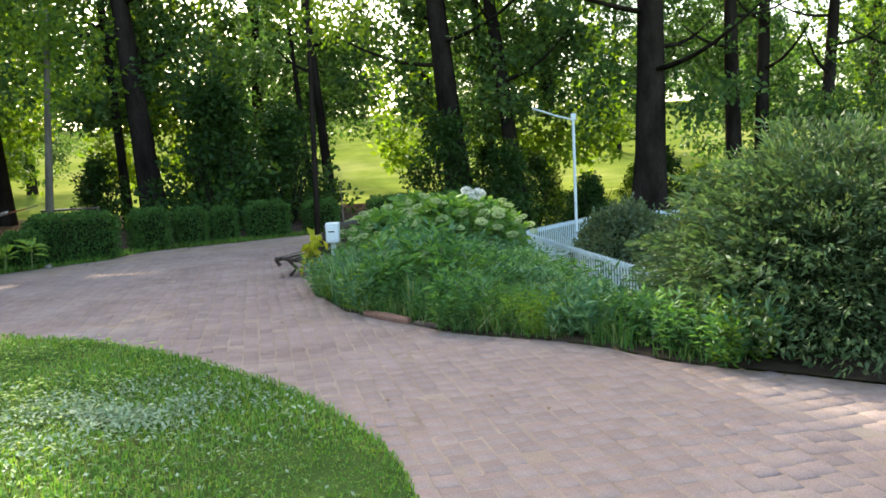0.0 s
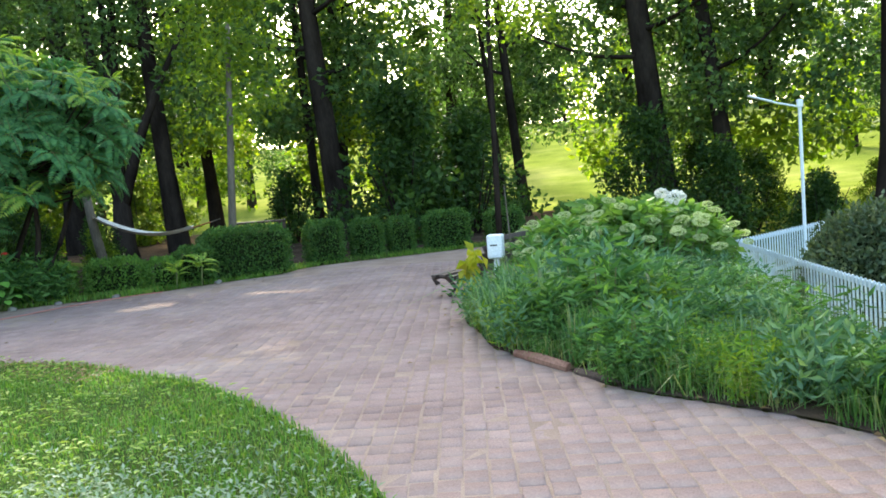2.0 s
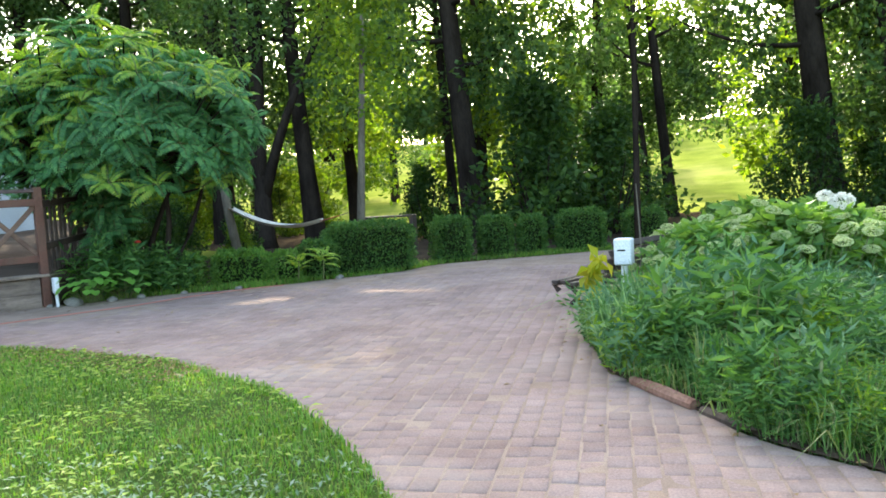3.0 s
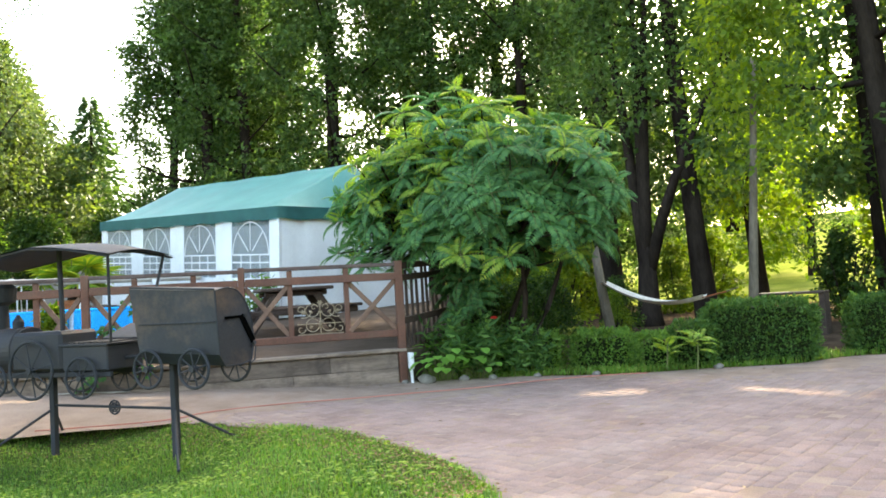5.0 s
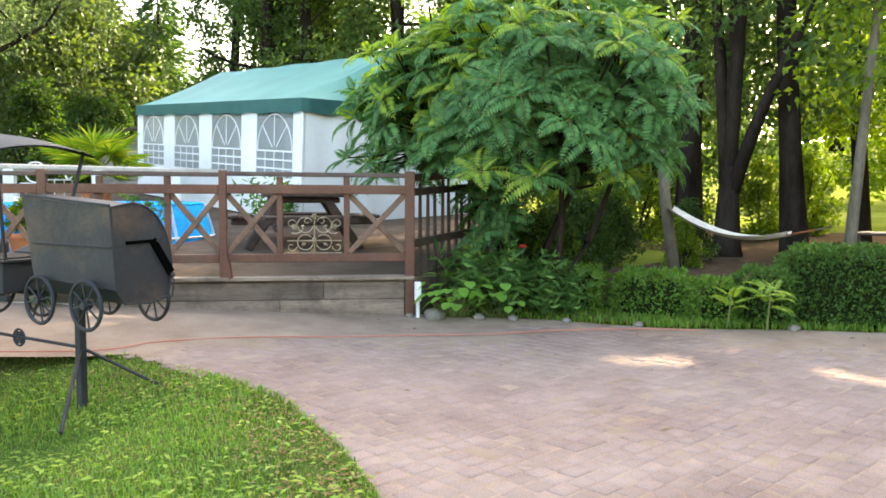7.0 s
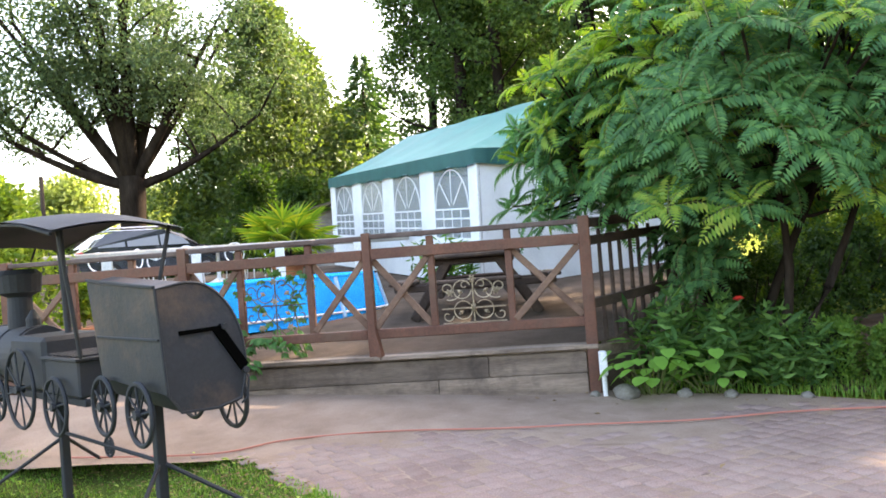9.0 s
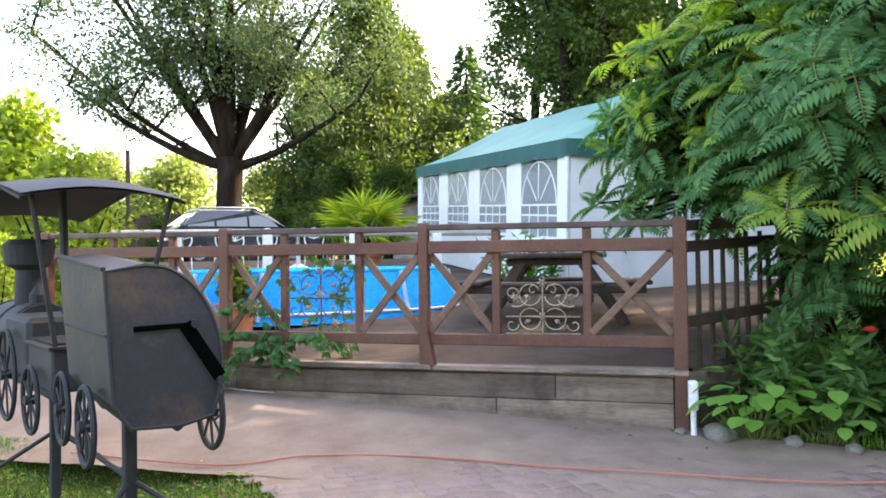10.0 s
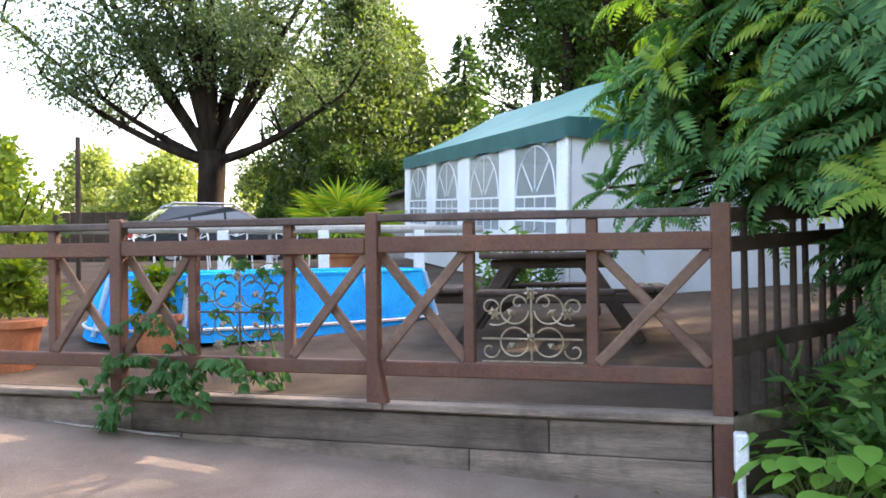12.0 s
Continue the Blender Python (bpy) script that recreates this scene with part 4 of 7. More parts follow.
# the slim tree at (-9.7, 24.6) is added only to block sun patches on the paving
for row in [(-7.9, 22.0, 0, 1.0, 30, 1.15, 0, -5), (-12.6, 21.6, 1, 1.0, 100, 1.1, 1, -2), (-4.0, 30.0, 1, 1.05, 200, 0.8, 1, -6), (-4.75, 30.0, 2, 0.9, 60, 0.55, 1, -4), (0.8, 26.2, 0, 1.0, 160, 1.45, 0, -4), (1.95, 28.5, 2, 1.0, 20, 0.85, 1, -2),
            (2.5, 26.0, 1, 1.05, 300, 1.15, 1, -5), (5.95, 23.5, 0, 1.05, 250, 1.75, 5, 1), (9.5, 25.5, 1, 1.0, 45, 1.15, 5, 1), (10.6, 26.2, 0, 0.95, 120, 0.9, 5, 2), (12.4, 26.2, 1, 1.0, 200, 1.0, 5, 2), (15.5, 25.0, 0, 1.0, 330, 1.1, 1), (19.5, 25.5, 1, 1.0, 15, 1.2, 0),
            (-17.5, 23.5, 0, 1.0, 75, 1.3, 1), (-22, 24.5, 1, 1.0, 140, 1.2, 0), (-10.2, 28, 1, 1.0, 280, 1.0, 2), (-9.7, 24.6, 2, 1.0, 20, 0.7, 1), (-15.6, 28.5, 2, 1.05, 10, 1.2, 2)]:
    wood_tree(*row)
# a second row behind them, whose crowns start higher and mostly wear sunlit-toned leaves
for i, x in enumerate((-29, -23, -11.5, -7.8, -0.6, 4.4, 13.5, 21, 28)):
    ob = wood_tree(x, 35.5 + 3.5 * math.sin(i * 2.1), i % 2, 1.12, i * 71, 0.9, 3 if i % 3 else 4)
    ob.children[1].location = (0, 0, 3.6)
# a few trees on the meadow, whose shadows lie across it
for row in [(-26, 51, 0, 0.9, 20, 1.0, 4), (-31.5, 54, 1, 0.9, 130, 1.0, 4), (-37, 50, 0, 0.85, 200, 1.0, 4), (-12.5, 62, 1, 0.8, 290, 1.0, 4), (13, 58, 0, 0.85, 60, 1.0, 4)]:
    wood_tree(*row, 0.0, label="broad leafy tree standing on the sunlit meadow")
# trees behind the tent
for row in [(-26.5, 18.5, 0, 1.0, 20, 1.2, 4), (-30, 17.0, 1, 1.0, 130, 1.2, 4), (-33, 20, 0, 1.05, 200, 1.2, 4), (-24.5, 21.5, 1, 0.95, 290, 1.2, 4), (-37, 19, 1, 0.95, 60, 1.2, 4), (-28, 23, 0, 1.05, 10, 1.2, 4), (-31.5, 15.6, 0, 1.0, 80, 1.2, 0), (-34.5, 17.5, 1, 1.0, 170, 1.2, 4), (-35, 15.2, 1, 0.88, 250, 1.1, 4), (-25.2, 25.6, 0, 1.0, 40, 1.1, 4), (-22.2, 27.4, 1, 1.0, 100, 1.1, 4)]:
    wood_tree(*row, 0.0, label="tall dark leafy tree behind the party tent")


L_AIRY = foliage("grey_green_ash_leaves", [(0.05, 0.085, 0.045), (0.08, 0.125, 0.06), (0.12, 0.165, 0.075)], 0.34, lit=(1.3, 1.4, 0.8))


def old_tree():
    """The broad tree behind the parked car."""
    th = thing("broad_tree", pose(-34.5, 3.3, 1.3, 0, 0, 0), "broad old tree with forked dark trunk and airy crown", "tree")
    bm = bmesh.new()
    tube(bm, [(0, 0, -0.4), (0, 0, 0.2), (0.05, 0.02, 1.6), (0, 0.1, 3.2), (0, 0.1, 4.0)], [0.7, 0.54, 0.46, 0.48, 0.5], 14)
    ends = []
    for (dy, dz, bend, r) in [(-5.6, 3.0, 1.0, 0.2), (-3.4, 6.0, 0.5, 0.26), (-0.7, 7.6, 0.2, 0.32), (1.4, 7.4, -0.2, 0.3), (3.4, 5.4, -0.5, 0.26), (5.0, 2.6, -0.8, 0.2), (-2.0, 8.6, 0.3, 0.18), (2.4, 8.8, 0, 0.18), (-7.2, 5.2, 1.0, 0.15), (-5.2, 8.4, 0.6, 0.16), (0.5, 9.2, 0.1, 0.28), (4.6, 7.2, -0.4, 0.16)]:
        dx = random.uniform(-3.0, 3.0)
        path = limb_path((0, 0.1, 3.6), (dx, dy, 3.6 + dz), (0, bend * 0.4, -0.1 * abs(dy)), 8)
        tube(bm, path, [r * (1 - 0.75 * j / 7) for j in range(8)], 8)
        for k in range(7):
            p = path[3 + k % 5]
            e = p + np.array([random.uniform(-2, 2), random.uniform(-1.8, 1.8), random.uniform(0.2, 2.0)])
            tube(bm, limb_path(p, e, (0, 0, 0.15), 4), [0.06, 0.045, 0.03, 0.012], 5)
            ends += [e, (p + e) / 2]
        ends.append(path[-1])
    part("trunk", bm, M_BARK, th, smooth=True)
    c = np.array(ends)
    c = np.concatenate([c, c + rng.normal(size=c.shape) * 0.8, c + rng.normal(size=c.shape) * np.array([1.2, 1.2, 0.8])])
    c = c[c[:, 2] > 6.4 - 0.3 * np.abs(c[:, 1])]
    put("crown", make_crown("crown", c, np.full(len(c), 0.78), 84, 0.155, L_AIRY), th)
    return th


old_tree()


L_MID = foliage("mid_green_leaves", [(0.045, 0.08, 0.027), (0.07, 0.11, 0.037), (0.1, 0.14, 0.045)], 0.3)


def plain_tree(name, x, y, z, r, h0, h1, n, per, size, mat, label, seed, trunk_r=0.2):
    th = thing(name, pose(x, y, z, 0, 0, seed * 37), label, "tree")
    put("trunk", trunk_mesh("trunk", h1 * 0.9, trunk_r, (0.3, 0.2), 8, 0.3, r * 0.7), th)
    put("crown", make_crown("crown", shell(n, r, r, h0, h1, 0.55), np.full(n, r * 0.26), per, size, mat), th)
    return th


for i, (x, y, r, h) in enumerate([(-42, 8.9, 4.6, 13.2), (-46, 10.8, 4.4, 12), (-48, 6.4, 4.2, 10.5), (-47, 13.8, 4.2, 9)]):
    plain_tree("leafy_tree", x, y, 1.0, r, 1.0, h, 230, 80, 0.26, L_MID, "light green leafy tree in evening light", i)
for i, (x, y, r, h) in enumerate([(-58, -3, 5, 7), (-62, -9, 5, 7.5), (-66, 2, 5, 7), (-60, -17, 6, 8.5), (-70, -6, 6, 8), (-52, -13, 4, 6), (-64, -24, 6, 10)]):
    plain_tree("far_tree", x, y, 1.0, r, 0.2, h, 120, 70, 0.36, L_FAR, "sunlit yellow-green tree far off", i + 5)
for i, (x, y, r, h) in enumerate([(-40, -9, 3.2, 9), (-44, -14, 4, 11), (-36, -14, 3, 8)]):
    plain_tree("side_tree", x, y, 1.0, r, 0.6, h, 150, 70, 0.26, L_MID, "leafy tree beyond the car park", i + 15)
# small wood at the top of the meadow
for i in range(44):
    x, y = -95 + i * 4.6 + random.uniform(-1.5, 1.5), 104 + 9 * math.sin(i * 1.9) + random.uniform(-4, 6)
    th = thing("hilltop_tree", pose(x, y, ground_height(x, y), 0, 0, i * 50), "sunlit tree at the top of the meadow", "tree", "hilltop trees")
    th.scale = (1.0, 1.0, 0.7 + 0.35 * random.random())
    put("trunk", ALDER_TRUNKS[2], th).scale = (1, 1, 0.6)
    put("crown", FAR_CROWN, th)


def conifer(x, y, z, h, r):
    th = thing("spruce", pose(x, y, z), "dark spruce with layered drooping branches", "tree")
    bm = bmesh.new()
    tube(bm, [(0, 0, -0.3), (0, 0, h * 0.6), (0, 0, h)], [0.22, 0.1, 0.015], 8)
    part("trunk", bm, M_BARK, th)
    pos, way = [], []
    for k in range(46):
        q = k / 46
        zz = h * (0.08 + 0.9 * q)
        n = int(26 * (1 - q)) + 6
        for i in range(n):
            a = rng.random() * math.tau
            rr = r * (1 - q) ** 0.85 * (0.75 + 0.4 * rng.random())
            for s in np.linspace(0.25, 1, 6):
                pos.append((rr * s * math.cos(a), rr * s * math.sin(a), zz - 0.25 * rr * s * s + 0.1 * rng.normal()))
                way.append((math.cos(a) + 0.5 * rng.normal(), math.sin(a) + 0.5 * rng.normal(), -0.35 + 0.3 * rng.normal()))
    v, f = leaves(np.array(pos), np.array(way), 0.42, 0.16)
    put("crown", from_arrays("crown", v, f, L_CONIFER), th)


conifer(-43.0, 13.9, 1.0, 11.4, 3.9)
conifer(-50, 4.5, 1.0, 5.5, 1.6)


def thin_tree(x, y, h, r, lean, mat=None, label="slender pale-barked young tree"):
    th = thing("young_tree", pose(x, y, 0), label, "tree")
    bm = bmesh.new()
    tube(bm, [(lean[0] * t, lean[1] * t, h * t - 0.1) for t in np.linspace(0, 1, 6)], [r * (1 - 0.5 * t) for t in np.linspace(0, 1, 6)], 8)
    part("trunk", bm, mat or M_BARK_PALE, th, smooth=True)
    c = shell(46, 1.5, 1.5, h * 0.6, h * 1.25) + np.array([lean[0] * 0.8, lean[1] * 0.8, 0])
    put("crown", make_crown("crown", c, np.full(46, 0.6), 60, 0.13, L_LIGHT), th)


thin_tree(-8.1, 16.4, 5.0, 0.09, (0.35, 0.1))
thin_tree(-2.75, 17.6, 7.0, 0.07, (0.1, 0.2), M_BARK, "slender dark-barked young tree")
# the many-stemmed tree behind the hammock
th = thing("forked_tree", pose(-13.7, 20.6, 0), "dark many-stemmed tree behind the hammock", "tree")
bm = bmesh.new()
tube(bm, [(0, 0, -0.3), (0, 0, 0.3), (0.05, 0, 2.4)], [0.45, 0.31, 0.16], 12)
for ex, ey, ez in ((-1.1, 0, 10), (-0.2, 0.4, 11), (0.8, -0.2, 9.5), (2.4, 0.3, 6.2)):
    tube(bm, limb_path((0, 0, 1.2), (ex, ey, ez), (-0.1 * ex, 0, 0), 7), [0.18 * (1 - 0.7 * j / 6) for j in range(7)], 8)
part("trunk", bm, M_BARK, th, smooth=True)
put("crown", make_crown("crown", shell(170, 3.6, 3.2, 4.5, 14), np.full(170, 0.85), 80, 0.17, L_WOOD), th)


# ---- undergrowth of the wood: shrubs ----
def shrub_mesh(r, h, n, per, size, mat):
    c = shell(n, r, r, 0.1, h, 0.45, 0.2)
    return make_crown("foliage", c, np.full(n, r * 0.3), per, size, mat, 0.1)


def shrub_stems(r, h):
    bm = bmesh.new()
    for k in range(7):
        a = k * 0.9
        tube(bm, limb_path((0.08 * math.cos(a), 0.08 * math.sin(a), -0.1), (r * 0.6 * math.cos(a), r * 0.6 * math.sin(a), h * 0.75), (0, 0, 0.1), 4), [0.03, 0.024, 0.018, 0.008], 5)
    me = bpy.data.meshes.new("stems")
    bm.to_mesh(me)
    bm.free()
    me.materials.append(M_BARK)
    return me


SHRUBS = [shrub_mesh(1.5, 3.0, 60, 55, 0.15, L_SHRUB), shrub_mesh(1.2, 2.2, 46, 55, 0.14, L_SHRUB), shrub_mesh(1.3, 2.4, 46, 55, 0.14, L_LIGHT)]
# leaf colour raised to look sunlit, since these bushes stand in shade
SHRUBS.append(shrub_mesh(1.3, 2.4, 70, 60, 0.12, foliage("sunlit_bush_leaves", [(0.13, 0.21, 0.035), (0.2, 0.29, 0.05), (0.3, 0.36, 0.07)], 0.45)))
STEMS = shrub_stems(1.3, 2.4)


def shrub(x, y, k, s=1.0, label="wild shrub under the trees"):
    th = thing("shrub", pose(x, y, ground_height(x, y), 0, 0, (x * 77 + y * 31) % 360) , label, "shrub", "shrubs of the wood")
    th.scale = (s, s, s)
    put("branchwork", STEMS, th, kind="stuff")
    put("foliage", SHRUBS[k], th)


# shrubs of kind 2 have sunlight put into their leaf colour
for x, y, k, s in [(-5.6, 20.5, 0, 1.25), (-4.2, 22.0, 0, 1.05), (-6.4, 23.5, 1, 1.2), (-9.6, 22.6, 1, 0.9), (-4.9, 25.0, 0, 1.1), (-7.2, 26.0, 0, 1.3), (1.6, 27.5, 0, 0.8), (3.4, 28.2, 0, 0.8), (11, 26, 0, 0.9), (13.5, 27, 0, 1.2), (15.5, 25.2, 0, 1.2), (18.5, 24, 0, 1.4), (-11.7, 14.0, 1, 0.55), (-11.0, 13.2, 1, 0.5), (-10.5, 12.55, 1, 0.5), (-11.3, 12.75, 1, 0.5), (-12.4, 15.2, 1, 0.6), (-13.2, 16.6, 1, 0.6), (-13.6, 15.6, 2, 0.55), (-14.4, 17.4, 2, 0.6), (-12.2, 17.6, 2, 0.4), (-19.4, 23.2, 2, 1.3), (0.2, 24.0, 0, 0.95), (2.0, 23.8, 0, 0.9), (4.4, 23.6, 1, 0.85), (6.8, 24.5, 0, 0.85), (8.3, 27.0, 2, 0.75), (11.6, 28.5, 2, 0.9), (4.2, 30.5, 2, 0.65), (7.4, 30.5, 2, 0.6), (9.6, 24.2, 2, 0.5), (10.5, 22.5, 0, 0.8), (13, 22.0, 1, 1.1), (16, 22.5, 0, 1.1),
                 (-16.5, 19.8, 2, 0.7), (-19, 20.5, 2, 0.9), (-13.0, 18.6, 1, 0.55), (-17.6, 26.8, 2, 1.0), (-20.5, 17, 0, 1.0), (-21.5, 27, 2, 1.1), (-22, 19, 1, 1.2), (-18.5, 15.5, 1, 0.9), (-7.0, 27.5, 2, 0.6), (5.5, 29, 2, 0.6), (9.5, 29, 2, 0.7), (-18.8, 30.5, 2, 1.2), (-24, 30, 2, 1.3)]:
    shrub(x, y, k, s)


# The low sun slips through slits in the canopy and draws bright streaks on the yard
SLITS = [((-5.15, 11.75), (-3.65, 11.82)), ((-3.55, 12.8), (-2.75, 12.95)), ((-6.38, 10.62), (-6.1, 10.98)), ((-11.5, 4.75), (-10.8, 5.4))]


def open_canopy(crown, width=0.17):
    me, n = crown.data, len(crown.data.vertices) // 4
    co = np.empty(n * 12, dtype=np.float32)
    me.vertices.foreach_get("co", co)
    m = np.array(crown.parent.matrix_basis @ crown.matrix_basis)
    w = co.reshape(n, 4, 3).mean(axis=1) @ m[:3, :3].T + m[:3, 3]
    q = w[:, :2] - np.array(d_sun[:2]) / d_sun.z * w[:, 2:]
    keep = np.ones(n, dtype=bool)
    for a, b in SLITS:
        a, b = np.array(a), np.array(b)
        t = np.clip((q - a) @ (b - a) / ((b - a) @ (b - a)), 0, 1)
        keep &= np.linalg.norm(q - a - t[:, None] * (b - a), axis=1) > width
    if keep.all():
        return
    k = int(keep.sum())
    f = np.arange(4 * k, dtype=np.int32).reshape(k, 4)
    crown.data = from_arrays(crown.name, co.reshape(n, 4, 3)[keep].reshape(-1, 3), np.concatenate([f[:, [0, 1, 2]], f[:, [0, 2, 3]]]), me.materials[0])


for ob in list(scene.objects):
    if ob.type == "MESH" and ob.name.split(".")[0] == "crown" and ob.parent:
        open_canopy(ob)


# ---- hedge ----
def hedge_block(x, y, lx, ly, h, turn, name="hedge", label="clipped green box hedge block beside the paving"):
    th = thing(name, pose(x, y, 0, 0, 0, turn), label, "hedge", "hedge blocks")
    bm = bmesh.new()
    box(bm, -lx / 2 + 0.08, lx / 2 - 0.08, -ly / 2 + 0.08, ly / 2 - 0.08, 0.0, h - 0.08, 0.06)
    part("core", bm, M_SHADE_TWIG, th, "solid inner body coloured dark as deep shade")
    area = 2 * (lx + ly) * h + lx * ly
    n = int(area * 1500)
    f = rng.random(n) * area
    pos, nor = np.zeros((n, 3)), np.zeros((n, 3))
    lims = np.cumsum([lx * h, lx * h, ly * h, ly * h])
    a, b = rng.random(n), rng.random(n)
    for i in range(n):
        if f[i] < lims[0]:
            pos[i], nor[i] = (lx * (a[i] - 0.5), -ly / 2, h * b[i]), (0, -1, 0)
        elif f[i] < lims[1]:
            pos[i], nor[i] = (lx * (a[i] - 0.5), ly / 2, h * b[i]), (0, 1, 0)
        elif f[i] < lims[2]:
            pos[i], nor[i] = (-lx / 2, ly * (a[i] - 0.5), h * b[i]), (-1, 0, 0)
        elif f[i] < lims[3]:
            pos[i], nor[i] = (lx / 2, ly * (a[i] - 0.5), h * b[i]), (1, 0, 0)
        else:
            pos[i], nor[i] = (lx * (a[i] - 0.5), ly * (b[i] - 0.5), h), (0, 0, 1)
    # rounded corners and an uneven skin
    q = pos - np.array([0, 0, h * 0.5])
    s = np.abs(q) / np.array([lx / 2, ly / 2, h / 2])
    e = np.sort(s, axis=1)[:, 1]
    pos -= (q * 0.14 * (np.clip(e - 0.6, 0, 1) / 0.4)[:, None] ** 2)
    wob = np.sin(pos[:, 0] * 9 + x) * np.sin(pos[:, 1] * 8 + y) * 0.03 + rng.normal(size=n) * 0.025
    pos += nor * wob[:, None]
    way = nor + 0.9 * rng.normal(size=(n, 3)) + np.array([[0, 0, 0.4]])
    v, fc = leaves(pos, way, 0.05 * (0.7 + 0.6 * rng.random(n)), 0.032)
    put("foliage", from_arrays("foliage", v, fc, L_LOWHEDGE if h < 0.56 else L_HEDGE), th)


# near-black green puts the shade inside hedges and bushes into the core's colour
M_SHADE_TWIG = surface("shaded_bush_core", (0.012, 0.018, 0.007), (0.025, 0.035, 0.012), 8, 60, 0.95)
for x, y, lx, ly, h, turn in [(-8.95, 12.05, 0.95, 0.6, 0.52, 38), (-8.1, 12.7, 0.85, 0.6, 0.5, 38), (-7.45, 13.05, 0.45, 0.5, 0.46, 34), (-7.05, 13.35, 0.55, 0.5, 0.6, 30), (-6.6, 14.2, 1.45, 0.75, 0.82, 42), (-5.85, 15.95, 0.62, 0.65, 0.78, 40),
                              (-5.25, 16.7, 0.55, 0.6, 0.74, 35), (-4.68, 17.15, 0.45, 0.55, 0.72, 30), (-3.85, 17.65, 0.85, 0.6, 0.76, 30), (-2.75, 18.3, 0.7, 0.6, 0.7, 28), (-1.2, 19.0, 1.0, 0.6, 0.7, 24), (0.3, 19.6, 0.9, 0.6, 0.7, 20)]:
    hedge_block(x, y, lx, ly, h, turn)


# ---- hammock ----
M_FRINGE = surface("rust_red_cord", (0.3, 0.1, 0.05), (0.45, 0.17, 0.08), 9, 80, 0.95)
th = thing("hammock", pose(0, 0, 0), "pale striped cotton hammock slung between two posts", "hammock")
a, b = np.array((-10.72, 15.6, 1.22)), np.array((-8.05, 16.0, 1.0))
n, m = 26, 8
vs, fs = [], []
across = np.array((0.2, -0.95, 0.0))
for i in range(n + 1):
    t = 0.03 + 0.75 * i / n
    c = a + (b - a) * t - np.array((0, 0, 1)) * 0.36 * math.sin(math.pi * min(1, t * 1.05)) ** 0.9
    w = 0.2 * math.sin(math.pi * (0.1 + 0.85 * i / n)) ** 0.5
    for j in range(m + 1):
        s = j / m * 2 - 1
        vs.append(c + across * w * s + np.array((0, 0, 0.07 * s * s)))
for i in range(n):
    for j in range(m):
        o = i * (m + 1) + j
        fs.append((o, o + 1, o + m + 2, o + m + 1))
put("cloth", from_arrays("cloth", vs, fs, M_ROPE, True), th)
for p, q in ((a, vs[m // 2]), (vs[-1 - m // 2], b)):
    bm = bmesh.new()
    tube(bm, [p, q], 0.009, 6)
    part("rope", bm, M_BARK_PALE, th)
for p, q in ((a, np.array(vs[m // 2])), (b, np.array(vs[-1 - m // 2]))):
    bm = bmesh.new()
    for k in range(9):
        tube(bm, [p + (q - p) * 0.35, q + across * 0.13 * (k / 4 - 1) + np.array((0, 0, 0.02))], [0.012, 0.007], 5, False)
    part("end_fringe", bm, M_FRINGE, th, "rust-red knotted fringe at the end")
th = thing("leaning_post", pose(-10.5, 15.65, 0), "leaning round wooden post that holds the hammock", "post")
bm = bmesh.new()
tube(bm, [(0, 0, -0.1), (-0.14, -0.01, 0.6), (-0.2, -0.06, 1.1), (-0.34, -0.1, 2.3)], [0.105, 0.095, 0.09, 0.07], 10)
part("pole", bm, M_BARK_PALE, th, smooth=True)


# ---- sumac ----
def frond(length, pairs, rise, droop):
    """One feathered leaf: a midrib that arches over, with paired, drooping leaflets."""
    P, W, Ln, N = [], [], [], []
    c, rib = np.zeros(3), [np.zeros(3)]
    for i in range(pairs):
        t = (i + 1) / pairs
        e = rise - droop * t * t
        d = np.array((math.cos(e), 0, math.sin(e)))
        c = c + d * length / pairs
        rib.append(c)
        if t < 0.14:
            continue
        ll = length * 0.30 * math.sin(math.pi * (0.2 + 0.72 * t)) ** 0.7
        up = np.array((-math.sin(e), 0, math.cos(e)))
        for s in (-1, 1):
            P.append(c)
            W.append(d * 0.45 + np.array((0, s, 0)) - up * 0.22)
            Ln.append(ll)
            N.append(up)
    P.append(c)
    W.append(d)
    Ln.append(length * 0.15)
    N.append(up)
    return np.array(P), np.array(W), np.array(Ln), np.array(N), rib


